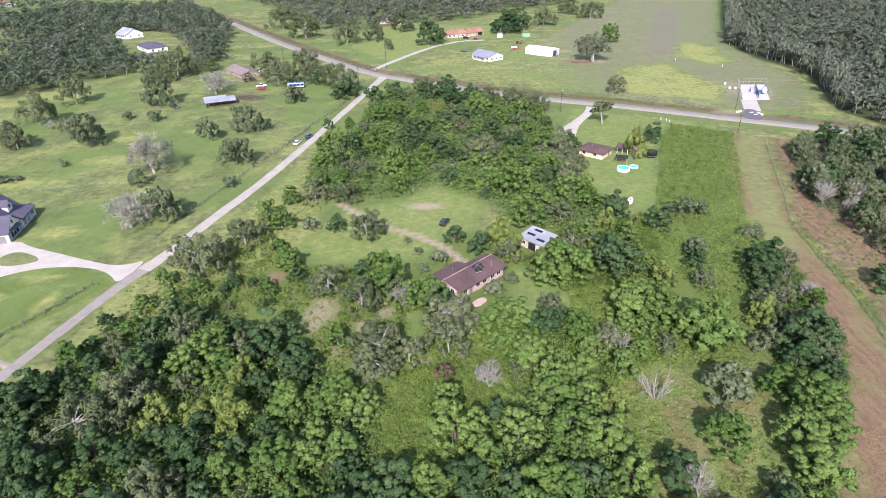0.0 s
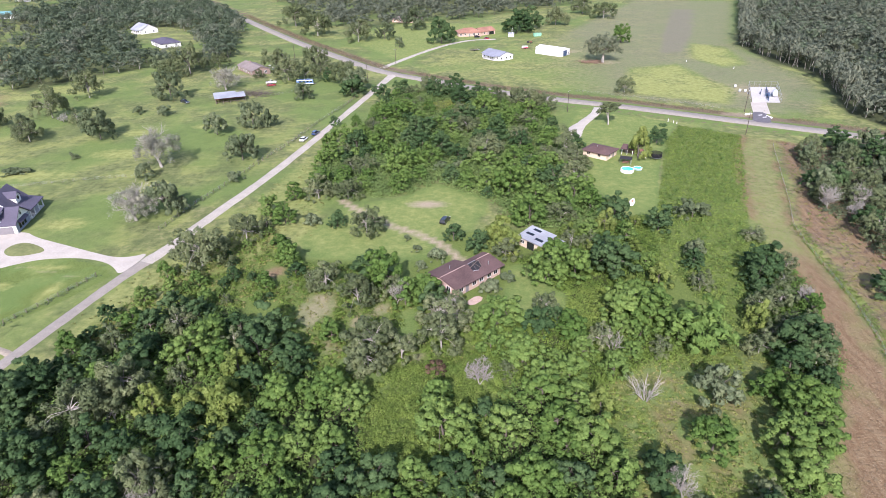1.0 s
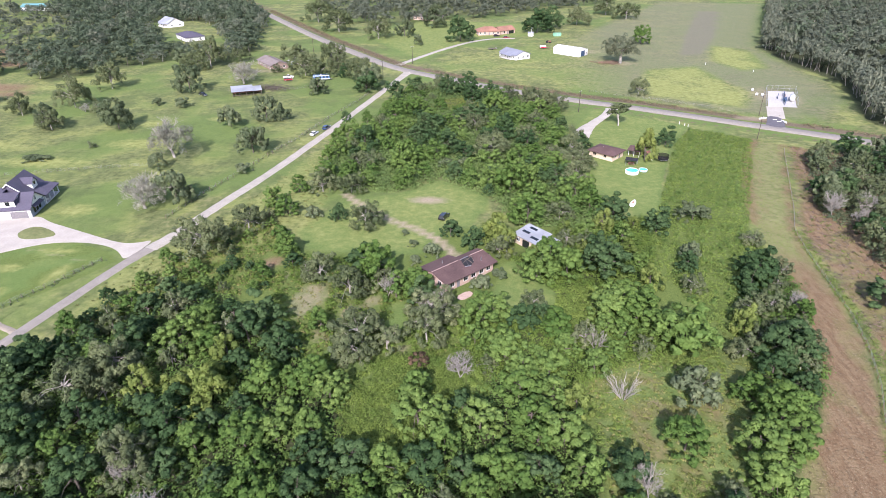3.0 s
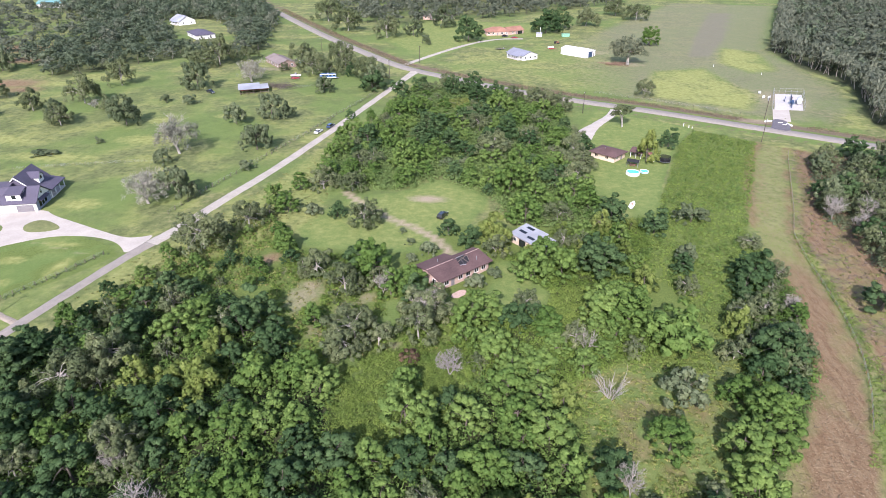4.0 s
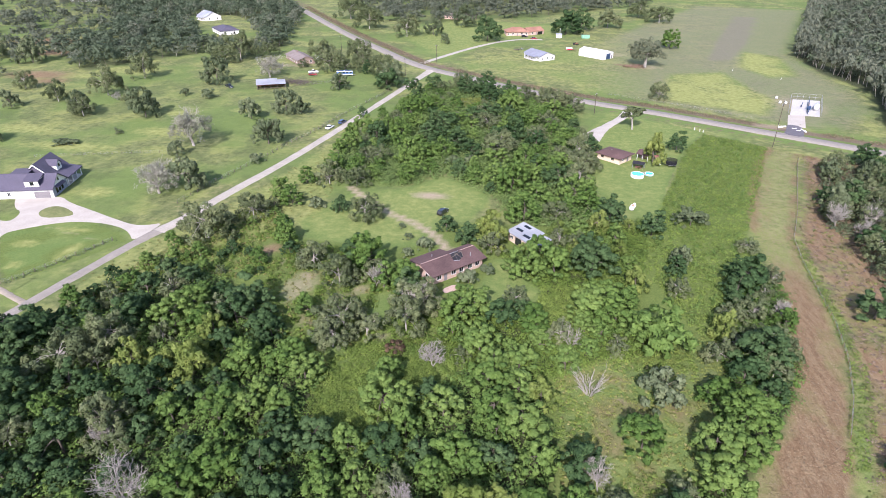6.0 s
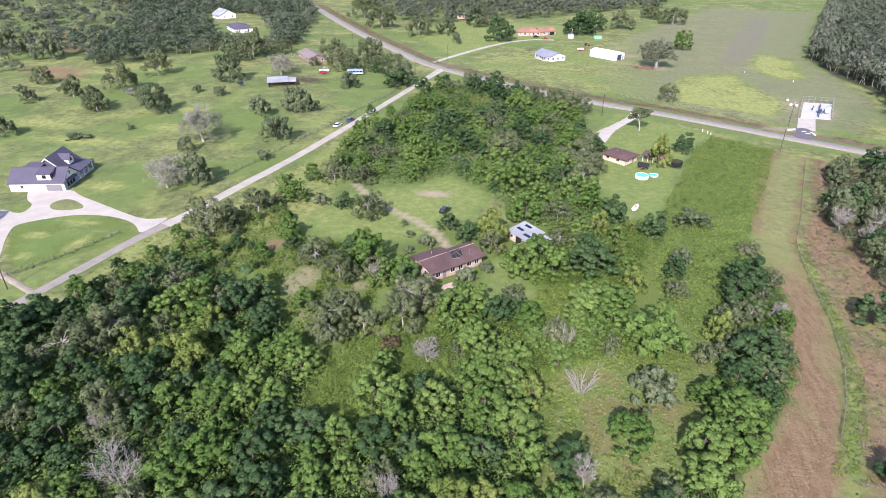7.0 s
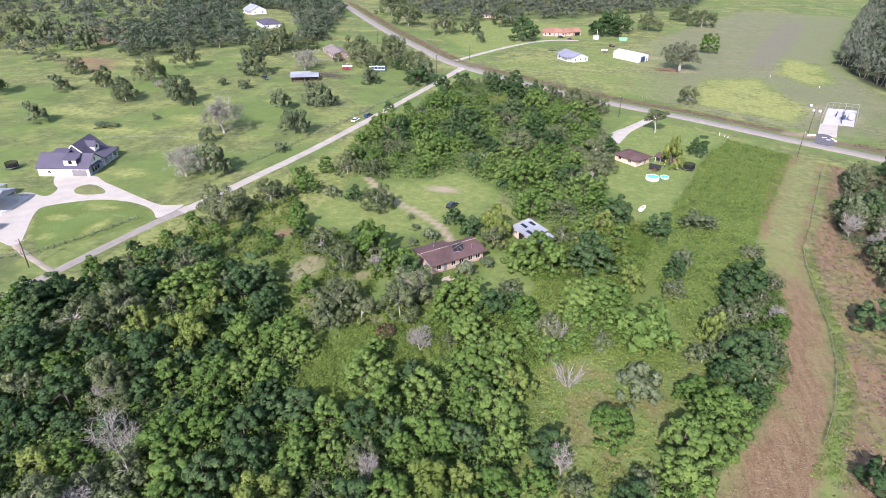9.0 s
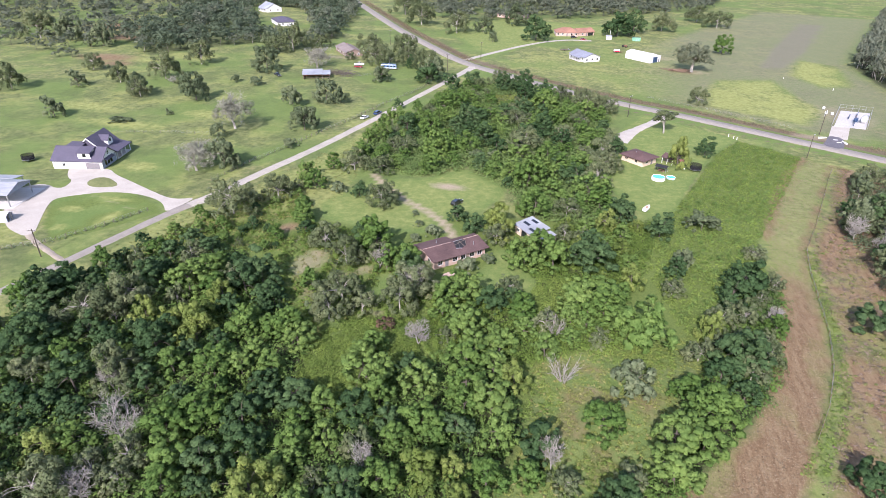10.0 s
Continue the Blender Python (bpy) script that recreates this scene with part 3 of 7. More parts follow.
def crown_lobes(rng, radius, height, count, base, spread, heads=5, skirt=0.36):
    """Centres and radii of the clumps that make a crown: several uneven heads, each with its own dome, over a ragged skirt."""
    out, rise_h = [], height - base
    tops = []
    for i in range(heads):
        a, q = i * 2.4 + rng.uniform(-0.7, 0.7), rng.uniform(0.05, 0.22) if i == 0 else rng.uniform(0.36, 0.62)
        wide = radius * (rng.uniform(0.50, 0.62) if i == 0 else rng.uniform(0.30, 0.52))
        top = height * (1.0 if i == 0 else rng.uniform(0.66, 0.95))
        tops.append((math.cos(a) * q * radius * spread, math.sin(a) * q * radius * spread, wide, top, min(max(wide * 1.05, 0.36 * rise_h), 0.55 * rise_h)))
    share = np.array([t[2] ** 2 for t in tops])
    n_skirt = int(count * skirt)
    for k in rng.choice(heads, count - n_skirt, p=share / share.sum()):
        x, y, wide, top, deep = tops[k]
        d = rng.normal(size=3)
        d[2] = abs(d[2]) - 0.35
        d /= np.linalg.norm(d) + 1e-9
        r = radius * rng.uniform(0.10, 0.24) * (40 / count) ** 0.3
        f = rng.uniform(0.55, 0.95)
        out.append((x + d[0] * wide * f, y + d[1] * wide * f, max(top - deep + d[2] * deep * f - r * 0.3, base + r * 0.4), r))
    for _ in range(n_skirt):
        a, q = rng.uniform(0, 6.283), rng.uniform(0.50, 0.98)
        r = radius * rng.uniform(0.10, 0.20) * (40 / count) ** 0.3
        out.append((math.cos(a) * q * radius * spread, math.sin(a) * q * radius * spread, base + rise_h * rng.uniform(0.02, 0.62 - 0.3 * q) + r * 0.4, r))
    return np.array(out)


def crown_mesh(name, seed, radius, height, count, n_leaf, leaf, mat, base=0.2, spread=0.72, hang=0.0, heads=5, skirt=0.36, blend=0.26, round_=0.35):
    rng = np.random.default_rng(seed)
    lobes = crown_lobes(rng, radius, height, count, base * height, spread, heads, skirt)
    weight = lobes[:, 3] ** 2
    pick = rng.choice(len(lobes), n_leaf, p=weight / weight.sum())
    d = rng.normal(size=(n_leaf, 3))
    d[:, 2] += 0.35
    d /= np.linalg.norm(d, axis=1)[:, None]
    c = lobes[pick, :3] + d * (lobes[pick, 3] * rng.uniform(0.55, 1.08, n_leaf) ** 0.7)[:, None] * np.array([1.0, 1.0, 0.8])
    c[:, 2] -= hang * rng.random(n_leaf) ** 2 * radius
    c[:, 2] = np.maximum(c[:, 2], 0.15)
    whole = c - np.array([0, 0, height * 0.35])
    whole /= np.linalg.norm(whole, axis=1)[:, None] + 1e-9
    v, f, nv = leaves(c, d + rng.normal(size=(n_leaf, 3)) * 0.45 + np.array([0, 0, 0.25]), leaf, rng, d + round_ * whole, blend)
    return mesh_from(name, v, f, (mat,), nv), lobes


def trunk_mesh(name, seed, radius, height, lobes, mat, thick, fork=0.3, limbs=7):
    rng = np.random.default_rng(seed)
    lean = rng.normal(0, 0.06, 2) * height
    z = np.linspace(-0.25, height * 0.48, 6)
    q = np.clip(z / height, 0, 1)
    pts = np.stack([lean[0] * q ** 1.5, lean[1] * q ** 1.5, z], 1)
    pieces = [tube(pts, thick * (1.25 - q * 1.2), 6)]
    for c in lobes[rng.permutation(len(lobes))[:limbs]]:
        s = np.array([lean[0] * fork, lean[1] * fork, height * rng.uniform(fork * 0.7, fork * 1.5)])
        e = c[:3]
        mid = s * 0.5 + e * 0.5 + np.array([0, 0, 0.08 * height])
        pieces.append(tube([s, mid, e], [thick * 0.36, thick * 0.22, thick * 0.06], 4))
    v, f = grown(pieces, [None] + [0] * (len(pieces) - 1))
    return mesh_from(name, v, f, (mat,))


def bare_mesh(name, seed, radius, height, mat, thick, depth=3, bushy=5, fork=0.25, rounded=False):
    """A leafless tree: a trunk that divides into limbs and twigs."""
    rng = np.random.default_rng(seed)
    pieces, parents = [], []

    def limb(start, way, length, r, level, mother):
        way = way / np.linalg.norm(way)
        side = np.cross(way, rng.normal(size=3))
        side /= np.linalg.norm(side) + 1e-9
        bend = side * rng.uniform(0.05, 0.28) + np.array([0, 0, 0.12])
        at = lambda q: start + way * length * q + bend * length * q * q
        r = max(r, 0.022)
        pieces.append(tube([at(q) for q in (0, 0.35, 0.7, 1.0)], [r, r * 0.8, r * 0.6, r * 0.35], 5 if level < 2 else 3))
        parents.append(mother)
        me = len(pieces) - 1
        if level < depth:
            turn = rng.uniform(0, 6.283)
            for i in range(bushy):
                out = np.cross(way, side) * math.sin(turn + i * 2.4) + side * math.cos(turn + i * 2.4)
                open_by = rng.uniform(0.35, 1.0)
                limb(at(fork + (1 - fork) * (i + rng.uniform(0.4, 1.0)) / bushy), way * math.cos(open_by) + out * math.sin(open_by) + np.array([0, 0, 0.18]), length * rng.uniform(0.5, 0.8), r * 0.55, level + 1, me)

    limb(np.array([0, 0, -0.2]), np.array([rng.normal(0, .15), rng.normal(0, .15), 1.0]), height * 0.36, thick, 0, None)
    v, f = grown(pieces, parents)
    top, wide = v[:, 2].max(), np.percentile(np.hypot(v[:, 0], v[:, 1]), 97)
    v = v * np.array([radius / wide, radius / wide, height / top])
    if rounded:
        # long limbs are drawn in towards an egg-shaped outline
        c = np.array([0, 0, height * 0.56])
        q = np.linalg.norm((v - c) / np.array([radius, radius, height * 0.46]), axis=1)
        pull = np.where((q > 0.8) & (v[:, 2] > height * 0.14), (0.8 + 0.25 * (1 - np.exp(-(q - 0.8) * 2))) / np.maximum(q, 1e-6), 1.0)
        v = c + (v - c) * pull[:, None]
    return mesh_from(name, v, f, (mat,))


TREES = {}


def tree_model(kind, radius, height, name, n_leaf, leaf, count, leaf_mat, bark_mat, base=0.2, spread=0.72, hang=0.0, thick=None, limbs=7, variants=3, heads=5, skirt=0.38):
    """Three or four shapes of one kind and size of tree."""
    for i in range(variants):
        seed = (abs(hash_text(kind)) + int(radius * 10) * 31 + i * 977) % 100000
        crown, lobes = crown_mesh(name + "_crown", seed, radius, height, count, n_leaf, leaf, leaf_mat, base, spread, hang, heads, skirt)
        trunk = trunk_mesh(name + "_trunk", seed + 1, radius, height, lobes, bark_mat, thick or 0.019 * height, limbs=limbs)
        TREES.setdefault(kind, []).append((radius, height, trunk, crown))


def hash_text(s):
    h = 7
    for ch in s:
        h = (h * 31 + ord(ch)) % 1000003
    return h


for level, size_r, size_h, dens, leaf in (("", 3.2, 7.0, 2400, 0.40), ("", 4.6, 10.0, 4000, 0.45), ("", 6.2, 12.5, 5900, 0.49), ("@mid", 3.2, 7.0, 1400, 0.48), ("@mid", 4.6, 10.0, 2600, 0.51), ("@mid", 6.6, 12.5, 4000, 0.56)):
    heads = 4 if size_r < 4 else 5 if size_r < 6 else 7
    tree_model("green" + level, size_r, size_h, "broadleaf", dens, leaf, 72 if size_r < 6 else 100, LEAF_GREEN, BARK, 0.03, 1.0, heads=heads, variants=4)
    tree_model("dark" + level, size_r, size_h, "broadleaf", dens, leaf, 66 if size_r < 6 else 94, LEAF_DARK, BARK, 0.03, 1.0, heads=heads, variants=4)
    tree_model("lime" + level, size_r, size_h, "willow", dens, leaf * 0.95, 44, LEAF_LIME, BARK, 0.08, 0.95, hang=0.25, heads=heads)
    tree_model("mossy" + level, size_r, size_h * 0.85, "live_oak", int(dens * 0.8), leaf * 0.8, 56, LEAF_MOSSY, BARK_PALE, 0.06, 1.05, hang=0.12, limbs=16, heads=heads + 1, skirt=0.34)
tree_model("oak", 7.0, 11.0, "oak", 3100, 0.66, 64, LEAF_OAK, BARK, 0.06, 1.1, hang=0.08, limbs=14, heads=6, skirt=0.3, variants=4)
tree_model("oak", 4.6, 7.6, "oak", 2000, 0.58, 46, LEAF_OAK, BARK, 0.06, 1.1, hang=0.08, limbs=12, heads=5, skirt=0.3, variants=4)
tree_model("mossy", 8.5, 13.0, "live_oak", 4200, 0.56, 80, LEAF_MOSSY, BARK_PALE, 0.08, 1.1, hang=0.12, limbs=18, heads=7, skirt=0.3, variants=4)
tree_model("green@far", 7.5, 14.0, "broadleaf", 2600, 0.85, 60, LEAF_GREEN, BARK, 0.08, 1.0, heads=7)
tree_model("dark@far", 9.0, 16.0, "broadleaf", 4200, 0.85, 90, LEAF_DARK, BARK, 0.06, 1.0, heads=7)
tree_model("bush", 2.6, 3.4, "bush", 900, 0.42, 26, LEAF_OAK, BARK, 0.02, 1.0, limbs=4, heads=4)
tree_model("rust", 2.6, 3.4, "bush", 800, 0.42, 24, LEAF_RUST, BARK, 0.02, 1.0, limbs=4, variants=1, heads=4)

for i, (r, h, bushy) in enumerate(((3.3, 5.6, 5), (3.3, 5.0, 5), (5.4, 11.0, 5))):
    TREES.setdefault("bare", []).append((r, h, bare_mesh("dead_tree_branches", 40 + i, r, h, BARK_DEAD, 0.04 + 0.008 * h, 4, bushy, 0.15, True), None))
for i in range(2):
    stems = []
    srng = np.random.default_rng(90 + i)
    for k in range(9):
        a = k * 0.7 + srng.uniform(-0.3, 0.3)
        base = np.array([math.cos(a), math.sin(a), 0]) * srng.uniform(0.05, 0.5)
        tip = np.array([math.cos(a), math.sin(a), 0]) * srng.uniform(0.8, 2.6) + np.array([0, 0, srng.uniform(2.0, 3.2)])
        ways = [(base + np.array([0, 0, -0.1]), tip, 0.07)]
        for _ in range(9):
            q = srng.uniform(0.25, 0.95)
            s0 = base + (tip - base) * q
            ways.append((s0, s0 + (tip - base) * srng.uniform(0.25, 0.55) + srng.normal(0, 0.45, 3) + np.array([0, 0, 0.3]), 0.035))
            s1 = s0 * 0.4 + ways[-1][1] * 0.6
            ways.append((s1, s1 + (tip - base) * srng.uniform(0.15, 0.3) + srng.normal(0, 0.35, 3), 0.022))
        for p, q, r in ways:
            stems.append(tube([p, (p + q) / 2 + srng.normal(0, 0.06, 3), q], (r, r * 0.8, r * 0.4), 4))
    v, f = joined(stems)
    TREES.setdefault("dead_shrub", []).append((3.3, 4.4, mesh_from("dead_shrub_stems", v, f, (BARK_DEAD,)), None))
for i in range(3):
    crown, lobes = crown_mesh("moss_crown", 70 + i, 9.0, 14.0, 70, 4600, 0.34, LEAF_GREY, 0.2, 1.1, 0.12, 8, 0.2)
    TREES.setdefault("grey", []).append((9.0, 14.0, bare_mesh("grey_oak_branches", 80 + i, 9.0, 13.5, BARK_PALE, 0.36, 4, 5), crown))

LABELS = {"green": ("bright green tallow tree with a dense rounded crown", "tallow_tree"),
          "dark": ("dark green elm with a thick clumped crown", "elm_tree"),
          "lime": ("yellow-green willow with drooping sprays", "willow_tree"),
          "mossy": ("grey-green live oak hung with moss, pale limbs showing", "live_oak"),
          "oak": ("spreading dark oak standing in open grass", "oak_tree"),
          "bush": ("low rounded green bush growing in grass", "bush"),
          "rust": ("low bush with browned rusty leaves", "bush"),
          "bare": ("bare dead tree with bleached grey branches", "dead_tree"),
          "dead_shrub": ("leafless shrub of many bleached grey stems in a glade", "dead_shrub"),
          "grey": ("nearly leafless oak draped in pale grey moss", "mossy_oak")}
plant_rng = random.Random(11)


def plant(kind, x, y, height, radius, group, turn=None, lean=0.0, level=""):
    """One tree: the model nearest in size, turned and scaled."""
    models = TREES[kind + level if kind + level in TREES else kind]
    near = min(abs(m[0] - radius) for m in models)
    r, h, trunk, crown = plant_rng.choice([m for m in models if abs(m[0] - radius) <= near + 0.01])
    label, name = LABELS[kind]
    root = new(name)
    root.empty_display_size = 0.5
    tagged(root, label, name.replace("_", " "), group)
    for part_name, me in (("trunk", trunk), ("crown", crown)):
        if me:
            new(part_name, me).parent = root
    turn = plant_rng.uniform(0, 360) if turn is None else turn
    root.matrix_world = pose(x, y, 0, lean, 0, turn) @ Matrix.Diagonal((radius / r, radius / r * plant_rng.uniform(0.92, 1.08), height / h, 1))
    return root


DARK_NEAR_A = [(-76.7, -83.1, 9.8, 5.1), (-63.4, -85.0, 11.0, 5.8), (-58.2, -77.1, 11.1, 5.8), (-64.5, -97.9, 10.6, 5.6), (-77.8, -73.7, 7.1, 3.7), (-58.5, -69.5, 8.6, 4.5), (-35.8, -64.9, 9.0, 4.7), (-41.1, -90.4, 9.8, 5.1), (-27.6, -69.1, 6.9, 3.6), (-48.8, -104.1, 8.8, 4.6), (-57.4, -90.2, 7.0, 3.7), (-54.7, -110.7, 6.5, 3.4), (-48.7, -110.9, 6.3, 3.3), (-42.9, -110.1, 6.1, 3.2), (-22.1, -98.7, 5.8, 3.1), (-13.4, -103.5, 7.5, 4.0), (-11.4, -98.1, 6.3, 3.3), (-7.0, -96.2, 7.0, 3.7), (5.0, -96.1, 7.4, 3.9), (-13.9, -114.1, 7.2, 3.8), (-11.7, -118.6, 5.1, 2.7), (-9.2, -109.4, 7.2, 3.8), (-1.3, -111.3, 5.7, 3.0), (9.9, -112.8, 7.2, 3.8)]
DARK_NEAR_B = [(22.2, -54.9, 7.5, 3.9), (27.0, -51.3, 5.1, 2.7), (26.9, -70.8, 6.8, 3.6), (24.1, -95.5, 5.9, 3.1), (65.1, -25.9, 5.9, 3.1), (81.3, -29.0, 9.8, 5.2), (77.2, -35.2, 7.6, 4.0), (75.2, -62.2, 10.5, 5.6), (71.0, -66.4, 6.3, 3.3), (106.4, -39.2, 8.9, 4.7), (91.1, -87.9, 6.6, 3.5)]
GREEN_NEAR_A = [(-49.4, -67.5, 9.3, 4.9), (-42.3, -67.8, 6.4, 3.4), (-27.6, -78.8, 7.4, 3.9), (-19.2, -77.7, 7.2, 3.8), (-34.1, -94.5, 6.3, 3.3), (-26.3, -92.6, 8.4, 4.4), (-21.4, -90.7, 6.1, 3.2), (-15.7, -88.9, 6.0, 3.2), (-41.0, -101.7, 7.0, 3.7), (-24.5, -109.1, 8.4, 4.4), (-20.1, -105.9, 8.3, 4.4), (-1.0, -96.0, 6.2, 3.2), (3.2, -85.9, 9.3, 4.9), (14.0, -86.2, 7.7, 4.0), (17.6, -95.7, 7.8, 4.1), (-41.8, -118.4, 6.6, 3.5), (-38.1, -116.0, 5.9, 3.1), (-19.5, -114.2, 7.4, 3.9), (-17.5, -119.9, 5.9, 3.1), (-3.8, -117.0, 9.2, 4.8), (-1.9, -106.1, 6.5, 3.4), (2.2, -103.2, 5.2, 2.8), (14.4, -109.7, 6.7, 3.5), (14.2, -100.1, 5.8, 3.0)]
GREEN_NEAR_B = [(20.8, -106.2, 7.9, 4.2), (21.1, -98.1, 5.8, 3.0), (16.2, -52.5, 8.5, 4.5), (18.4, -65.7, 7.8, 4.1), (21.0, -76.8, 7.3, 3.8), (22.9, -84.7, 7.6, 4.0), (28.6, -87.7, 8.1, 4.3), (25.4, -103.3, 5.0, 2.6), (29.6, -56.5, 7.4, 4.2), (45.6, -43.4, 8.0, 4.2), (44.0, -50.9, 8.0, 4.4), (47.6, -50.7, 9.3, 4.9), (56.2, -58.2, 12.1, 6.4), (51.9, -56.9, 7.4, 3.9), (48.9, -87.4, 7.4, 3.9), (37.0, -101.9, 5.6, 2.9), (64.0, -73.9, 6.0, 3.2), (67.6, -79.8, 10.1, 5.3), (61.0, -86.8, 7.6, 4.0), (65.8, -86.8, 8.3, 4.4), (60.4, -94.9, 7.8, 4.1)]
LIME_NEAR = [(-36.5, -83.7, 10.0, 4.8), (-50.3, -81.4, 7.8, 3.7), (-49.0, -73.0, 6.0, 2.9), (-37.9, -71.3, 7.8, 3.7), (-44.0, -98.7, 9.7, 4.6), (31.5, -79.6, 7.1, 3.4), (70.3, -51.7, 7.6, 3.6)]
MOSSY_NEAR = [(-58.6, -104.4, 6.8, 4.0), (-35.3, -126.3, 9.8, 5.8), (-30.7, -120.0, 6.2, 3.7), (-27.1, -115.7, 6.2, 3.6), (-25.4, -120.4, 5.4, 3.2), (8.6, -103.5, 5.7, 3.4), (4.4, -112.2, 4.4, 2.6), (-12.6, -68.7, 9.5, 5.6), (-6.3, -64.2, 6.7, 3.9), (1.8, -61.2, 9.6, 5.6), (63.4, -36.0, 5.4, 3.2), (78.6, -43.8, 6.5, 3.8), (67.3, -60.8, 5.8, 3.4), (76.8, -64.8, 6.5, 3.8), (53.6, -97.5, 4.6, 2.7)]
BARE_NEAR = [(116.2, 9.4, 8.2, 4.0), (124.6, 10.0, 7.6, 3.8), (120.0, 3.6, 6.0, 3.4), (-31.6, -112.2, 9.8, 5.1), (9.8, -72.5, 6.1, 3.2), (40.8, -98.0, 6.3, 3.3), (84.8, -41.9, 4.7, 2.5)]
MOSSY_MID = [(-27.7, -37.5, 8.4, 4.7), (-18.6, -44.6, 9.0, 5.4), (-63.1, -26.5, 12.0, 8.2), (-56.2, -11.5, 9.0, 5.3), (-41.9, 17.8, 8.8, 5.2), (-32.1, 17.4, 8.7, 5.1), (-22.0, -8.2, 9.5, 5.6), (17.1, -22.2, 6.9, 4.1), (35.3, -59.1, 6.3, 3.7), (-10.9, -40.9, 6.4, 3.7), (-12.0, -62.0, 8.6, 6.9), (2.0, -52.6, 8.8, 6.6), (24.9, -46.7, 6.0, 3.5)]
GREEN_MID = [(26.4, -33.2, 10.4, 5.6), (-54.6, 5.5, 7.2, 3.8), (-47.8, -0.9, 8.1, 4.2), (-49.8, 17.2, 6.2, 3.3), (34.0, -31.8, 10.0, 5.3), (41.5, -49.8, 9.9, 5.2), (-40.0, -25.8, 8.1, 4.3), (-15.4, -35.8, 8.3, 4.3), (-3.8, -40.8, 7.0, 3.7), (-22.3, -57.6, 5.6, 3.1), (-47.6, -62.3, 8.6, 4.5), (13.1, -54.4, 9.6, 5.0), (12.1, -61.7, 6.2, 3.2), (1.4, -78.3, 7.0, 3.7), (-27.8, -77.6, 7.5, 3.9), (-19.0, -75.3, 7.4, 3.9), (-2.2, -42.7, 7.5, 3.9), (-13.2, -37.0, 12.0, 5.8)]
BUSH_MID = [(-39.9, -1.7, 3.9, 3.0), (-10.2, -11.5, 1.8, 1.4), (-6.9, -18.1, 2.1, 1.6), (-1.0, -23.4, 4.0, 3.1), (-5.2, -27.7, 2.6, 2.0), (12.8, -38.8, 4.2, 3.3), (17.2, -33.2, 2.8, 2.2), (1.0, -68.5, 3.1, 2.4)]
DARK_MID = [(-31.7, -2.9, 5.6, 2.9), (3.1, -11.4, 6.2, 3.2), (10.1, -17.5, 6.9, 3.7), (13.4, 18.4, 4.7, 2.5), (43.3, -22.8, 9.0, 4.7), (43.3, -30.8, 12.0, 6.3), (-17.8, -32.7, 8.6, 5.0), (-34.8, -59.0, 10.1, 5.3), (-26.6, -67.8, 6.3, 3.3)]
LIME_MID = [(16.1, -14.4, 10.0, 4.7)]
MOSSY_FIELD = [(-178.0, 76.2, 9.1, 6.7), (-190.3, 111.7, 13.0, 9.6), (-193.1, 148.5, 12.6, 9.4), (-171.5, 101.3, 5.5, 4.1), (-161.6, 203.4, 15.4, 11.4), (-86.5, 210.6, 12.3, 9.1), (-61.9, 174.2, 11.8, 8.7), (-113.2, 335.3, 15.2, 11.3), (-76.1, 307.1, 14.2, 10.5), (-143.5, 385.2, 16.8, 12.5), (-247.5, 68.5, 11.3, 8.3), (-344.5, 183.1, 17.8, 13.2), (-206.6, 96.6, 9.4, 7.0), (-241.1, 116.4, 8.6, 6.4)]
BARE_FIELD = [(-180.7, 104.6, 4.1, 3.1), (-107.7, 46.5, 15.0, 11.6), (-94.7, 0.7, 11.6, 8.9), (-125.0, 162.9, 13.0, 10.0)]
OAK_FIELD = [(-149.1, 79.5, 12.0, 8.3), (-146.7, 143.2, 13.4, 9.2), (-107.8, 34.6, 5.4, 3.7), (-100.7, 84.9, 8.2, 5.7), (-88.4, 95.6, 10.3, 7.1), (-81.6, 97.0, 6.4, 4.4), (-79.2, 53.7, 9.9, 6.8), (-87.0, 6.4, 10.2, 7.1), (-182.0, 208.5, 8.6, 5.9), (-191.0, 37.1, 8.0, 5.5), (-220.8, 83.1, 7.6, 5.2), (-285.3, 175.0, 13.0, 9.0), (-318.6, 183.3, 13.8, 9.5), (-182.7, 81.2, 8.6, 5.9)]
BUSH_FIELD = [(-146.8, 55.7, 2.8, 2.2), (-161.4, 39.6, 2.2, 4.6), (-151.3, 118.2, 4.0, 3.1), (-136.9, 114.8, 5.2, 4.0), (-74.6, 32.3, 4.1, 3.1), (-156.8, 40.5, 2.0, 3.4)]
GREEN_FIELD = [(-77.8, 142.9, 9.6, 5.1), (-53.2, 159.1, 13.9, 7.3), (-57.7, 317.8, 13.0, 6.9), (-42.9, 281.6, 8.0, 4.2), (-37.6, 360.6, 18.8, 9.9)]
DARK_FIELD = [(-13.8, 298.0, 19, 11.6)]
MOSSY_EAST = [(43.8, 43.5, 9.0, 6.7), (78.3, 376.6, 16.2, 12.0), (124.7, 411.8, 14.9, 11.1), (110.9, 438.7, 15.5, 11.5), (35.3, 120.2, 11.1, 8.2), (43.1, 118.9, 9.9, 7.3), (45.2, 43.8, 8.5, 6.3), (86.4, -10.7, 4.8, 3.5), (118.6, 15.9, 8.5, 6.3), (126.6, 9.6, 8.5, 6.3)]
DARK_EAST = [(47.9, 61.8, 8.0, 4.2), (43.6, 336.9, 19, 12.6), (55.9, 357.4, 18.7, 9.9), (81.6, 72.0, 8.6, 4.6), (61.7, -4.9, 8.7, 4.6), (50.3, 1.9, 9.9, 5.2)]
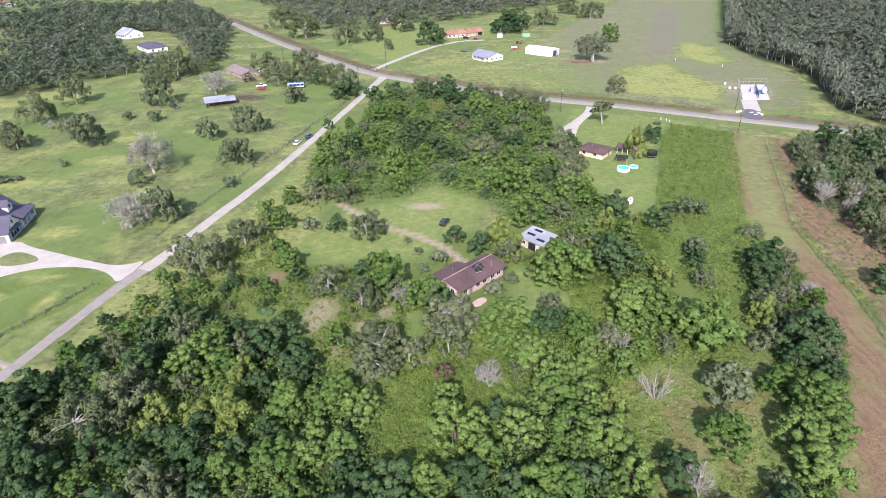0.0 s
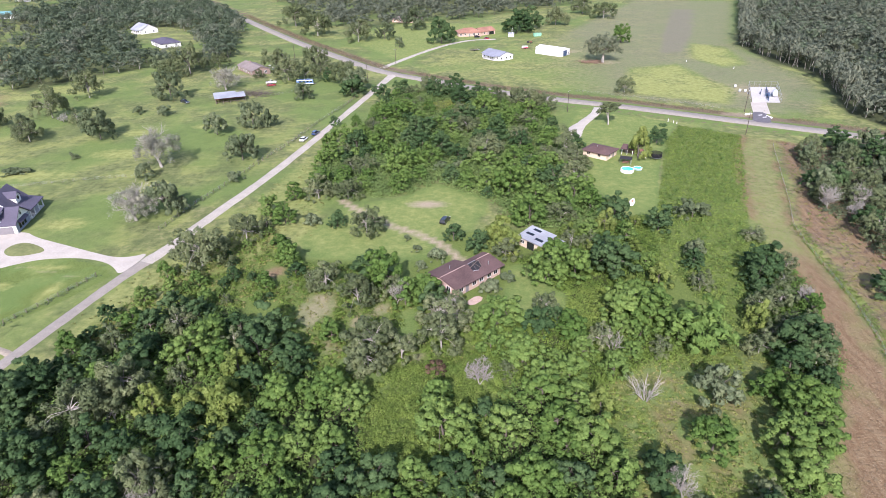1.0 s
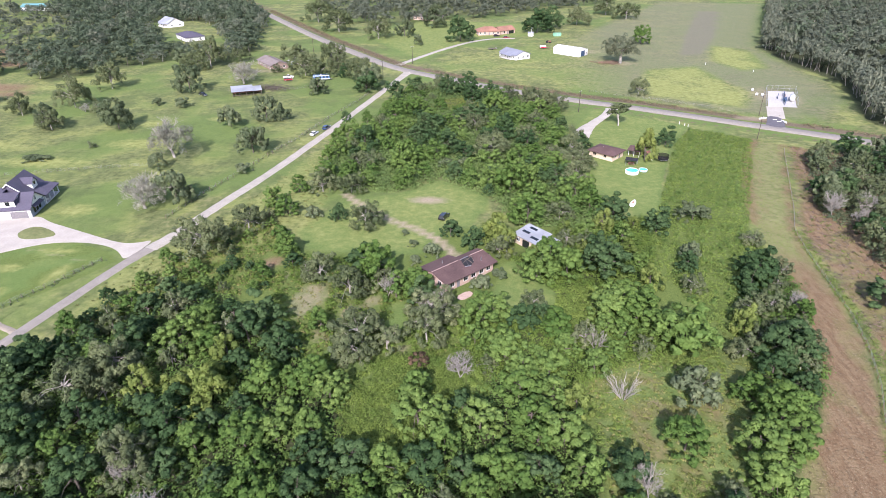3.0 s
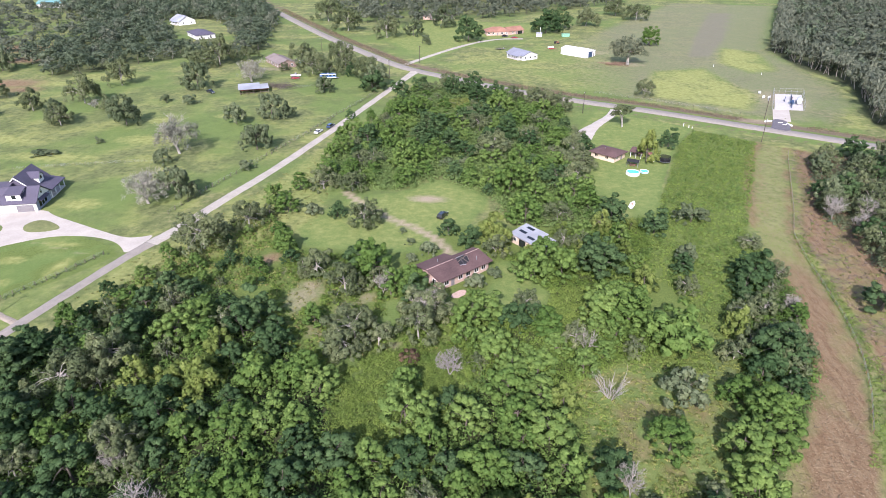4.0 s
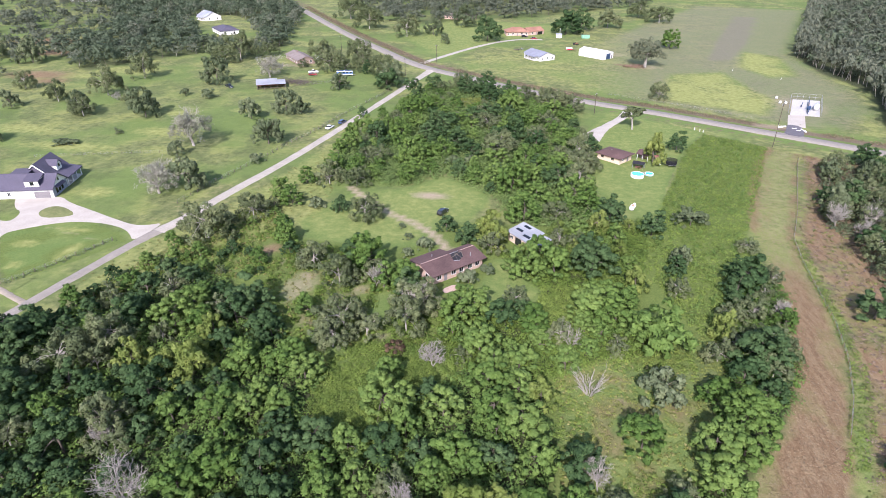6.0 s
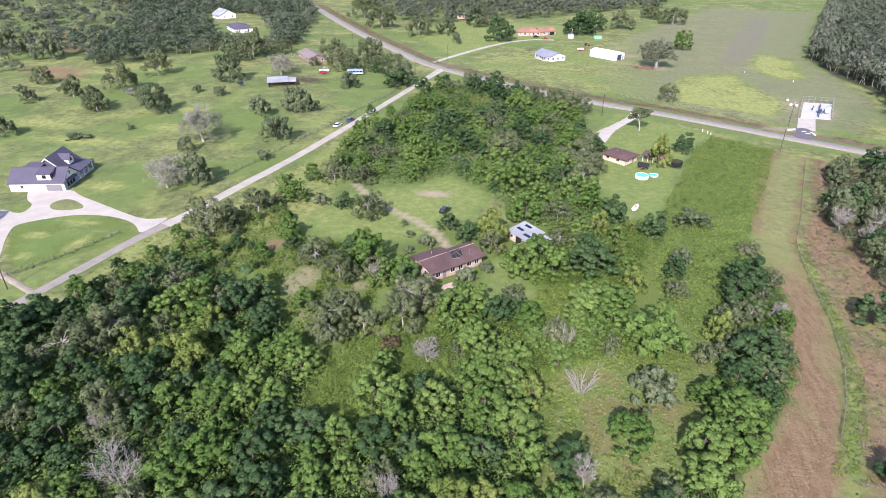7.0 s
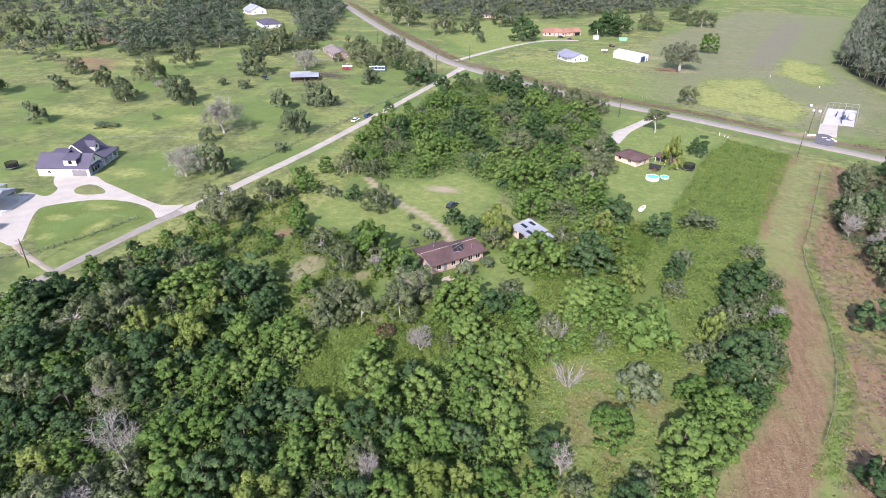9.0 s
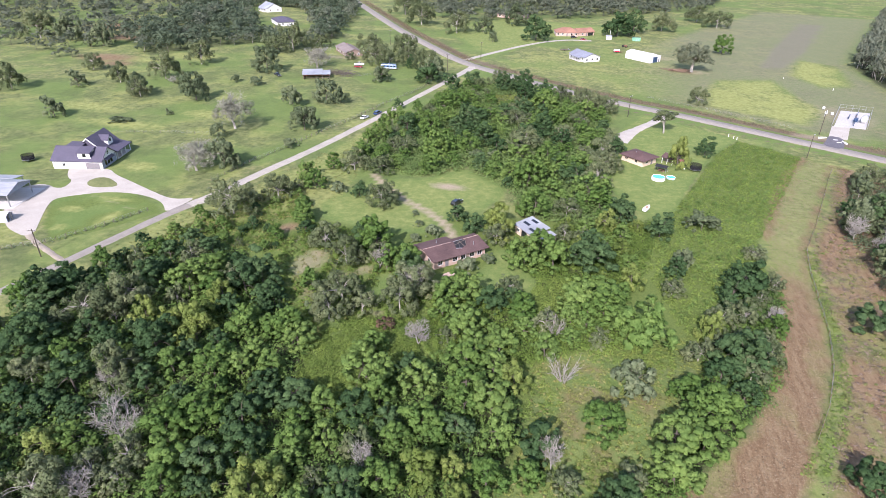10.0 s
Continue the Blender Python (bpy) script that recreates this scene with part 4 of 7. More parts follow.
GREEN_ROAD = [(-81.1, 150.0, 6.8, 3.6)]
MOSSY_ROAD = [(-167.7, 194.7, 12.9, 8.4), (-96.5, 184.7, 14.7, 9.0), (-111.1, 211.8, 14.3, 8.5), (-86.2, 180.6, 11.6, 8.6), (-82.3, 204.8, 9.8, 7.3), (-115.7, 191.0, 5.2, 3.8), (-149.7, 220.3, 10.1, 7.5)]
DARK_ROAD = [(-53.6, 149.7, 11.5, 7.4), (-72.8, 180.7, 8.1, 4.3)]
GREEN_EAST = [(114.3, 291.5, 14.0, 7.4)]
OAK_EAST = [(74.0, 3.6, 6.4, 5.2), (67.0, -20.6, 6.2, 3.0)]
LIME_EAST = [(70.2, 55.0, 13.0, 4.6)]
DARK_CENTRAL = [(-35.5, 134.1, 10.2, 5.4), (-9.2, 142.8, 12.3, 6.5), (2.4, 131.7, 10.1, 5.3), (-52.0, 96.8, 5.0, 2.6), (-17.4, 68.0, 8.1, 4.3), (-31.4, 52.5, 7.0, 3.7), (27.9, 41.0, 7.3, 3.8)]
MOSSY_CENTRAL = [(-24.1, 145.1, 6.8, 5.1), (-22.6, 125.1, 5.8, 4.3), (32.8, 135.9, 7.3, 5.4), (39.8, 121.6, 7.0, 5.2), (6.5, 85.8, 8.9, 6.6), (13.3, 53.9, 11.3, 8.4), (26.5, 73.2, 8.0, 5.9), (-34.6, 39.8, 6.1, 4.5)]
GREEN_CENTRAL = [(14.3, 122.2, 10.7, 5.6), (-42.5, 96.2, 5.8, 3.0), (-29.7, 97.6, 9.9, 5.2), (-27.6, 78.0, 8.4, 4.4), (-37.0, 71.2, 8.3, 4.4), (32.9, 82.2, 8.6, 4.5), (-17.7, 38.1, 11.7, 6.1), (-5.1, 66.4, 7.3, 3.8), (-9.5, 32.8, 6.4, 3.3), (23.2, 34.9, 7.7, 4.1), (1.7, 70.8, 5.9, 3.1), (-49.1, 68.5, 6.0, 3.2), (20.6, 91.0, 7.2, 3.8), (-16.0, 94.6, 6.5, 3.4)]
BUSH_CENTRAL = [(-9.6, 100.3, 3.4, 2.6), (-2.8, 101.7, 4.0, 3.1), (3.9, 43.2, 4.1, 3.1), (-3.0, 41.6, 4.1, 3.1)]
taller = lambda rows: [(x, y, 1.28 * h, (1.12 if y > 250 else 0.9) * r) for x, y, h, r in rows]
wider = lambda rows: [(x, y, h, 1.13 * r) for x, y, h, r in rows]
SETS = (("green", "woodland trees", wider(GREEN_NEAR_A + GREEN_NEAR_B) + GREEN_MID), ("dark", "woodland trees", wider(DARK_NEAR_A + DARK_NEAR_B) + DARK_MID),
        ("lime", "woodland trees", LIME_NEAR + LIME_MID), ("mossy", "woodland trees", MOSSY_NEAR + MOSSY_MID), ("dead_shrub", "dead trees", [(40.6, -75.4, 5.2, 4.0), (37.6, -60.3, 4.6, 3.6)]), ("bare", "dead trees", [(x, y, 1.15 * h, 1.05 * r) for x, y, h, r in BARE_NEAR]),
        ("bush", "garden bushes", BUSH_MID[:-1]), ("rust", "garden bushes", BUSH_MID[-1:]), ("mossy", "pasture trees", taller(MOSSY_FIELD)), ("grey", "pasture trees", [(x, y, h, 0.88 * r) for x, y, h, r in BARE_FIELD]),
        ("oak", "pasture trees", taller(OAK_FIELD)), ("bush", "pasture bushes", BUSH_FIELD), ("oak", "roadside trees", GREEN_FIELD), ("dark", "roadside trees", DARK_FIELD),
        ("green", "roadside trees", GREEN_ROAD), ("mossy", "roadside trees", MOSSY_ROAD), ("dark", "roadside trees", DARK_ROAD), ("dark", "thicket trees", DARK_CENTRAL), ("green", "thicket trees", GREEN_CENTRAL), ("mossy", "thicket trees", MOSSY_CENTRAL), ("bush", "thicket bushes", BUSH_CENTRAL), ("dark", "eastern trees", DARK_EAST), ("mossy", "eastern trees", MOSSY_EAST), ("green", "eastern trees", GREEN_EAST), ("oak", "eastern trees", OAK_EAST), ("lime", "eastern trees", LIME_EAST))
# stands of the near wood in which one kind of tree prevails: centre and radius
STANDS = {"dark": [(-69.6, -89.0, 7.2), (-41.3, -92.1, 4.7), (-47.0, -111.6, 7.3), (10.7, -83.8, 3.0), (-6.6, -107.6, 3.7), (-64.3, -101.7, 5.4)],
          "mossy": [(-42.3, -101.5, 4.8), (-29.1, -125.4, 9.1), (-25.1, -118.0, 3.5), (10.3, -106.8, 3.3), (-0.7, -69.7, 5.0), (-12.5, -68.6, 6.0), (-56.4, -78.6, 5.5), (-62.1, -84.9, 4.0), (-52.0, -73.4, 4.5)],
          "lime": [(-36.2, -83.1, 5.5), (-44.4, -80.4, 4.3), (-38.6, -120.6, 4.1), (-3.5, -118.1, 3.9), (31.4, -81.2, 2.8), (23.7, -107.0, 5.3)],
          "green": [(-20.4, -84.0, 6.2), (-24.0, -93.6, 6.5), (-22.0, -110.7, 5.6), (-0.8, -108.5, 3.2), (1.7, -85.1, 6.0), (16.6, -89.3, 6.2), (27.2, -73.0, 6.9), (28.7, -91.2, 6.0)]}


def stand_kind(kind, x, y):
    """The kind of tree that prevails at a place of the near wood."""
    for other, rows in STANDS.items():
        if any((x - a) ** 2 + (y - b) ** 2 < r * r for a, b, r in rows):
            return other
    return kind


standing = []
for kind, group, rows in SETS:
    for x, y, h, r in rows:
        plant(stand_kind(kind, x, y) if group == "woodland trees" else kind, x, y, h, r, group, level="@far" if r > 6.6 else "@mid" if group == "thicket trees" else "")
        standing.append((x, y, r))

for kind, x, y, h, r in (("oak", 53.4, -74.9, 7.9, 4.6), ("bare", 2.6, -53.2, 9.0, 4.4), ("bare", -9.5, -44.5, 8.4, 3.6), ("bare", -42.3, -101.5, 7.4, 2.6), ("bare", 10.3, -106.8, 6.8, 2.6), ("bare", -29.1, -124.4, 7.0, 3.4), ("dark", -27.0, 146.0, 10.0, 5.4), ("mossy", -14.5, 151.0, 11.5, 6.0), ("dark", 0.5, 146.0, 12.5, 6.6), ("dark", 11.0, 140.0, 9.0, 5.2), ("mossy", 20.0, 134.0, 9.5, 5.4), ("mossy", 30.0, 130.0, 10.5, 6.0), ("dark", 38.4, -94.6, 7.0, 4.2), ("mossy", 43.5, -101.0, 4.0, 3.0), ("dark", -81.0, -78.5, 8.5, 3.6), ("dark", -75.5, -76.5, 8.5, 3.8), ("green", -79.5, -84.0, 10.0, 4.5), ("dark", -0.5, -46.5, 8.5, 4.0), ("green", -7.5, -44.0, 8.0, 3.8), ("mossy", 4.0, -50.5, 7.5, 4.4), ("mossy", 42.5, 53.0, 11.0, 6.2), ("green", 29.5, -24.5, 8.5, 4.2), ("lime", 17.5, -18.5, 9.0, 4.2), ("mossy", 45.0, 66.0, 10.0, 4.6)):
    plant(kind, x, y, h, r, "woodland trees")
    standing.append((x, y, r))

tree_model("roadside", 4.5, 11.0, "live_oak", 1500, 0.5, 40, LEAF_MOSSY, BARK_PALE, 0.42, 1.0, limbs=9, heads=4, skirt=0.02, variants=1)
LABELS["roadside"] = ("slender live oak with a bare pale trunk beside a drive", "live_oak")
tree_model("field", 12.5, 18.5, "live_oak", 5200, 0.66, 90, LEAF_OAK_PALE, BARK_PALE, 0.26, 1.05, limbs=14, heads=8, skirt=0.12, thick=0.8, variants=1)
LABELS["field"] = ("big silvery live oak with a forked pale trunk in open pasture", "live_oak")
plant("field", 89.2, 226.0, 18.5, 12.5, "roadside trees")
plant("roadside", 67.5, 97.2, 11.0, 6.4, "roadside trees")
plant("mossy", 86.0, 150.5, 9.5, 5.2, "roadside trees")

WOOD_GAP = [(-19, 122), (-13, 135), (1, 140), (10, 133), (7, 120), (-5, 113)]
KEEP_CLEAR = (WOOD_GAP, *SCRUB_GAPS, GRASS_RIDE, GRASS_NOOK, VINE_BANK, [(-48, -26), (-40, -24), (-37, -34), (-44, -36)], [(-33, -41), (-25, -41), (-23, -51), (-30, -53)], [(-3, -46), (18, -46), (20, -24), (-3, -24)], [(18, -22), (34, -22), (34, -6), (18, -6)], CLEARING, HOUSE_LAWN, LAWN_POOL, NEAR_GLADE, DIRT)


def fill(poly, spacing, seed, kinds, size, group, gap=0.9, near=0.62, level=""):
    """Trees between those already standing."""
    rng = random.Random(seed)
    for x, y in scatter(poly, spacing, seed, gap):
        r = rng.uniform(*size)
        if any((x - a) ** 2 + (y - b) ** 2 < (near * (r + q)) ** 2 for a, b, q in standing):
            continue
        if any(inside(np.array([x]), np.array([y]), z)[0] for z in KEEP_CLEAR):
            continue
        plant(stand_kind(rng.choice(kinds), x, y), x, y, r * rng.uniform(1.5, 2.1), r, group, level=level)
        standing.append((x, y, r))


fill(NEAR_WOOD, 4.6, 21, ("green", "dark", "dark", "dark", "mossy", "green"), (2.6, 4.2), "woodland trees")
fill(CENTRAL_WOOD, 7.0, 22, ("green", "green", "green", "dark", "green", "dark", "green", "mossy"), (2.4, 6.2), "thicket trees", 0.8, 0.55, "@mid")
fill(HOUSE_WOOD, 5.2, 23, ("green", "green", "green", "lime", "mossy"), (2.2, 3.8), "woodland trees", 0.85)
fill(LANE_WOOD, 5.0, 24, ("green", "dark", "green", "mossy"), (1.2, 2.9), "woodland trees", 0.65)
HOUSE_SCRUB = [(-41, -25), (-28, -25), (-14, -27), (-10, -34), (-20, -37), (-28, -42), (-37, -46)]
fill(HOUSE_SCRUB, 5.5, 27, ("green", "dark", "mossy", "green"), (1.3, 2.8), "woodland trees", 0.6)
fill(EAST_ROW, 4.6, 25, ("green", "dark", "green", "mossy"), (2.4, 3.8), "hedgerow trees")
fill(EAST_WOOD, 6.5, 26, ("mossy", "dark", "oak", "mossy"), (3.6, 5.6), "eastern trees", 0.9, 0.6, "@mid")


def woodland(name, poly, spacing, seed, size, mats, label, gap=0.9, n_leaf=120, leaf=1.3, clear=(), trunk=True, base=0.12, stem=0.17, tip=0.85, tall=(0.52, 0.85)):
    """A far wood that nobody could count: many small crowns in one mesh."""
    rng = np.random.default_rng(seed)
    spots = scatter(poly, spacing, seed, gap)
    for z in clear:
        spots = spots[~inside(spots[:, 0], spots[:, 1], z)]
    shapes = [crown_mesh("shape", seed + 50 + i, 1.0, 2.0, 34, n_leaf, leaf / size[1], mats[0], base, 1.05, 0.0, 6, 0.15, 0.10, 0.8)[0] for i in range(5)]
    arrays = []
    for me in shapes:
        a = np.empty(len(me.vertices) * 3, np.float32)
        me.vertices.foreach_get("co", a)
        nv = np.empty(len(me.vertices) * 3, np.float32)
        me.attributes["custom_normal"].data.foreach_get("vector", nv)
        arrays.append((a.reshape(-1, 3), nv.reshape(-1, 3)))
        bpy.data.meshes.remove(me)
    verts, norms, stems = [], [], []
    for x, y in spots:
        r, t = rng.uniform(*size), rng.uniform(0, 6.28)
        a, nv = arrays[rng.integers(5)]
        h = rng.uniform(*tall)
        c, s = math.cos(t) * r, math.sin(t) * r
        verts.append(np.stack([a[:, 0] * c - a[:, 1] * s + x, a[:, 0] * s + a[:, 1] * c + y, a[:, 2] * r * h], 1))
        norms.append(np.stack([nv[:, 0] * math.cos(t) - nv[:, 1] * math.sin(t), nv[:, 0] * math.sin(t) + nv[:, 1] * math.cos(t), nv[:, 2]], 1))
        if trunk:
            lx, ly = rng.normal(0, 0.5, 2)
            stems.append(tube([(x, y, -0.2), (x + lx, y + ly, r * 0.5), (x + lx * 1.6, y + ly * 1.6, r * tip)], (stem, stem * 0.8, stem * 0.3), 4))
    v = np.vstack(verts)
    wood = tagged(new(name, mesh_from(name, v, np.arange(len(v)).reshape(-1, 3), (mats[0],), np.vstack(norms))), label, "woodland", kind="stuff")
    if stems:
        sv, sf = joined(stems)
        new("stems", mesh_from("stems", sv, sf, (mats[1],))).parent = wood


HOUSES_FAR = (HOUSE_GLADE,)
WOOD_EDGE = [(284, 520), (194, 285), (192, 232), (201, 182), (191, 150), (178, 113), (183, 108), (197, 146), (207, 182), (199, 232), (201, 283), (291, 516)]
woodland("woodland_edge", WOOD_EDGE, 4.6, 36, (2.8, 4.4), (LEAF_HAZE_FAR, BARK_GREY), "row of slender pale-trunked trees along a wood's edge", 0.9, 240, 0.8, base=0.5, stem=0.24, tip=2.4, tall=(1.5, 2.1))
woodland("woodland_east", FAR_EAST, 12.0, 31, (4.6, 7.8), (LEAF_HAZE_FAR, BARK_PALE), "dense distant oak wood with pale trunks at its edge", 0.97, 420, 1.25, clear=(WOOD_EDGE,), tall=(0.60, 1.05))
woodland("woodland_dark", FAR_EAST, 17.0, 37, (4.0, 7.0), (LEAF_HAZE_FAR_DARK, BARK), "darker trees within the distant eastern wood", 0.9, 360, 1.25, clear=(WOOD_EDGE,), tall=(0.60, 1.05))
woodland("woodland_west", WEST_WOOD, 13.0, 32, (5.0, 8.6), (LEAF_HAZE_FAR_DARK, BARK), "dense distant oak wood behind the pasture", 0.9, 480, 1.2, clear=HOUSES_FAR, tall=(0.6, 1.0))
woodland("woodland_grey", WEST_WOOD, 19.0, 38, (4.0, 7.6), (LEAF_HAZE_FAR, BARK_PALE), "grey-green mossy oaks in the distant western wood", 0.85, 440, 1.05, clear=HOUSES_FAR, tall=(0.6, 1.0))
woodland("woodland_scattered", WEST_OPEN, 16.0, 33, (4.5, 8.0), (LEAF_HAZE_FAR, BARK), "scattered distant oaks over rough pasture", 0.8, 280, 1.3, tall=(0.6, 1.0))
woodland("woodland_north", NORTH_WOOD, 13.0, 34, (5.0, 8.0), (LEAF_HAZE_FAR, BARK), "open distant wood of oaks beyond the farm", 0.7, 200, 1.7, tall=(0.6, 1.0))
woodland("woodland_beyond", BEYOND, 24.0, 35, (6.0, 9.0), (LEAF_HAZE_FAR_DARK, BARK), "distant treeline at the edge of the fields", 0.8, 80, 2.9, trunk=False)


# ---- undergrowth ----
def undergrowth(name, poly, spacing, seed, size, mat, label, gap=0.85, n_leaf=26, leaf=0.42, tall=0.8, clear=()):
    rng = np.random.default_rng(seed)
    spots = scatter(poly, spacing, seed, gap)
    for z in clear:
        spots = spots[~inside(spots[:, 0], spots[:, 1], z)]
    n = len(spots)
    r = rng.uniform(size[0], size[1], n) ** 1.0
    patch = np.array([noise.noise((x * 0.11, y * 0.11, seed)) for x, y in spots])
    r *= np.clip(1.0 + 0.5 * patch + 0.7 * np.array([noise.noise((x * 0.3, y * 0.3, seed + 5)) for x, y in spots]), 0.35, 1.8)
    d = rng.normal(size=(n, n_leaf, 3))
    d[..., 2] = np.abs(d[..., 2])
    d /= np.linalg.norm(d, axis=2)[..., None]
    c = d * (r[:, None] * rng.uniform(0.02, 1.15, (n, n_leaf)) ** 0.6)[..., None]
    c[..., 2] *= tall
    c[..., :2] += spots[:, None, :]
    c = c.reshape(-1, 3)
    c[:, 2] += 0.05
    v, f, nv = leaves(c, d.reshape(-1, 3) + rng.normal(size=c.shape) * 0.5 + np.array([0, 0, 0.5 + 0.6 / tall]), leaf, rng, d.reshape(-1, 3) + np.array([0, 0, 0.35]), 0.16)
    return tagged(new(name, mesh_from(name, v, f, (mat,), nv)), label, "undergrowth", kind="stuff")


undergrowth("shrubs", SCRUB_FIELD, 3.3, 51, (0.6, 1.6), LEAF_GREEN, "darker knots of shrub in the unmown strip", 0.65, 60, 0.32, 1.25)
undergrowth("scrub", SCRUB_FIELD, 1.35, 41, (0.3, 1.3), LEAF_SCRUB, "knee-high green weeds covering an unmown strip", 0.92, 24, 0.30, 0.75)
undergrowth("brambles", HOUSE_WOOD, 1.4, 42, (0.9, 2.5), LEAF_SCRUB, "tangled green vines and brambles between the trees", 0.85, 90, 0.28, 1.1, KEEP_CLEAR)
undergrowth("underbrush", NEAR_WOOD, 1.7, 43, (0.9, 2.6), LEAF_GREEN, "green underbrush on the woodland floor", 0.9, 40, 0.42, 1.2, KEEP_CLEAR)
undergrowth("bramble_patch", WOOD_GAP, 1.5, 67, (0.6, 1.6), LEAF_MEADOW, "low yellow-green brambles in a gap of the thicket", 0.95, 50, 0.3, 0.5)
undergrowth("vine_bank", VINE_BANK, 1.2, 69, (0.7, 1.9), LEAF_SCRUB, "bright green vines over low bushes east of the house", 0.95, 80, 0.26, 0.9)
undergrowth("vines", [(-14, -80), (-9, -94), (2, -98), (12, -86), (16, -74), (8, -64), (-8, -68)], 1.2, 47, (0.7, 1.8), LEAF_SCRUB, "bright green vines smothering low bushes", 0.9, 80, 0.24, 1.0)
undergrowth("thicket", CENTRAL_WOOD, 2.15, 44, (1.4, 3.6), LEAF_THICKET, "dense green thicket under the trees", 0.92, 84, 0.40, 1.2, KEEP_CLEAR)
undergrowth("weeds", LANE_WOOD, 1.5, 45, (0.4, 1.6), LEAF_SCRUB, "rank weeds and low scrub beside the lane", 0.6, 34, 0.34, 0.8, KEEP_CLEAR)
undergrowth("coarse_weeds", LANE_WOOD, 1.6, 57, (0.3, 1.0), LEAF_WEED, "olive coarse grass and weeds beside the lane", 0.7, 22, 0.30, 0.7, KEEP_CLEAR)
undergrowth("hedge_bottom", EAST_ROW, 1.5, 46, (0.7, 2.0), LEAF_GREEN, "leafy growth along the foot of the tree row", 0.9, 48, 0.36, 1.0)
GLADE_ALL = [(33, -112), (36, -88), (34, -72), (45, -62), (56, -58), (66, -50), (74, -62), (68, -76), (58, -90), (46, -112), (44, -125)]
undergrowth("tall_grass", GLADE_ALL, 0.85, 48, (0.3, 0.9), LEAF_MEADOW, "rough green grass and weeds in a glade", 0.6, 30, 0.14, 0.3)
for edge in ([(42, -60), (56, -54), (64, -58), (62, -69), (55, -66), (46, -68)], [(33, -72), (38, -73), (41, -82), (38, -92), (34, -92)], [(44, -96), (50, -92), (56, -94), (52, -102), (46, -104)]):
    undergrowth("glade_weeds", edge, 1.3, 71, (0.4, 1.1), LEAF_SCRUB, "bright green weeds round the edge of a glade", 0.75, 36, 0.22, 0.5)
undergrowth("seed_grass", NEAR_GLADE, 1.7, 58, (0.2, 0.6), LEAF_WEED, "pale seeding grass in a glade", 0.6, 18, 0.22, 0.6)
undergrowth("west_scrub", HOUSE_SCRUB, 1.4, 63, (0.4, 1.5), LEAF_SCRUB, "low green scrub and vines west of the house", 0.6, 44, 0.32, 0.8, KEEP_CLEAR[1:10])
undergrowth("pale_weeds", HOUSE_SCRUB, 1.7, 64, (0.3, 0.9), LEAF_WEED, "straw-coloured weeds west of the house", 0.5, 24, 0.26, 0.6, KEEP_CLEAR[1:10])
for gap in SCRUB_GAPS[:3]:
    undergrowth("gap_weeds", gap, 1.2, 68, (0.2, 0.7), LEAF_WEED, "straw-coloured weeds on a sandy gap in the scrub", 0.5, 20, 0.22, 0.6)
undergrowth("south_scrub", SOUTH_SCRUB, 1.5, 59, (0.5, 1.7), LEAF_SCRUB, "low green scrub and creepers south of the house", 0.62, 44, 0.36, 0.9, KEEP_CLEAR)
undergrowth("dry_weeds", SOUTH_SCRUB, 1.9, 60, (0.3, 0.9), LEAF_WEED, "straw-coloured weeds among low scrub", 0.6, 22, 0.28, 0.6, KEEP_CLEAR)
undergrowth("east_brush", EAST_BRUSH, 2.2, 66, (0.9, 2.6), LEAF_OAK, "grey-green brush at the foot of the eastern trees", 0.85, 48, 0.42, 1.1)
undergrowth("rank_grass", EAST_STRIP, 1.9, 49, (0.3, 1.1), LEAF_WEED, "patchy rank grass over cleared reddish ground", 0.25, 18, 0.30, 0.5)
undergrowth("verge_weeds", VERGE_WEST, 1.8, 50, (0.2, 0.7), LEAF_WEED, "tufted verge grass beside the gravel lane", 0.4, 16, 0.26, 0.6)
undergrowth("stubble", DIRT, 0.85, 52, (0.3, 0.9), LEAF_STRAW, "torn dry stalks on the cleared strip", 0.9, 7, 0.15, 0.04)
DIRT_EDGE = [(101, -0.6), (99, -14), (97.2, -33.4), (96.2, -43), (94, -56), (89.8, -68.6), (84.8, -80), (81, -88), (86, -86), (92, -74), (97, -58), (99, -43), (100, -33), (102, -14), (104, -0.6)]
undergrowth("fence_weeds", DIRT_EDGE, 0.9, 61, (0.3, 0.8), LEAF_SCRUB, "bright green weeds along a wire fence", 0.85, 26, 0.17, 0.4)
undergrowth("green_patches", EAST_STRIP, 3.2, 62, (0.4, 1.5), LEAF_SCRUB, "patches of fresh green regrowth on cleared ground", 0.3, 46, 0.2, 0.3)
undergrowth("dry_brush", EAST_STRIP, 1.8, 53, (0.4, 1.3), LEAF_DRY, "brown dead brush over cleared reddish ground", 0.75, 30, 0.2, 0.2)
LANE_EDGE = [(-85.2, -6), (-81.7, 13), (-77.1, 31), (-72.3, 53), (-67.2, 71), (-61.3, 103), (-54.2, 131), (-51.2, 150), (-49.6, 150), (-52.6, 131), (-59.7, 103), (-65.6, 71), (-70.7, 53), (-75.5, 31), (-80.1, 13), (-83.6, -6)]
PADDOCK_EDGE = [(-112.8, -65.6), (-101.9, -56.6), (-95.9, -45.6), (-90.9, -34.2), (-89.3, -31.2), (-87.9, -32), (-89.3, -35), (-94.3, -46.4), (-100.4, -57.6), (-111.5, -66.6)]
undergrowth("fence_grass", PADDOCK_EDGE, 0.8, 66, (0.2, 0.6), LEAF_OAK, "dull green weeds under a paddock fence", 0.7, 14, 0.2, 0.7)
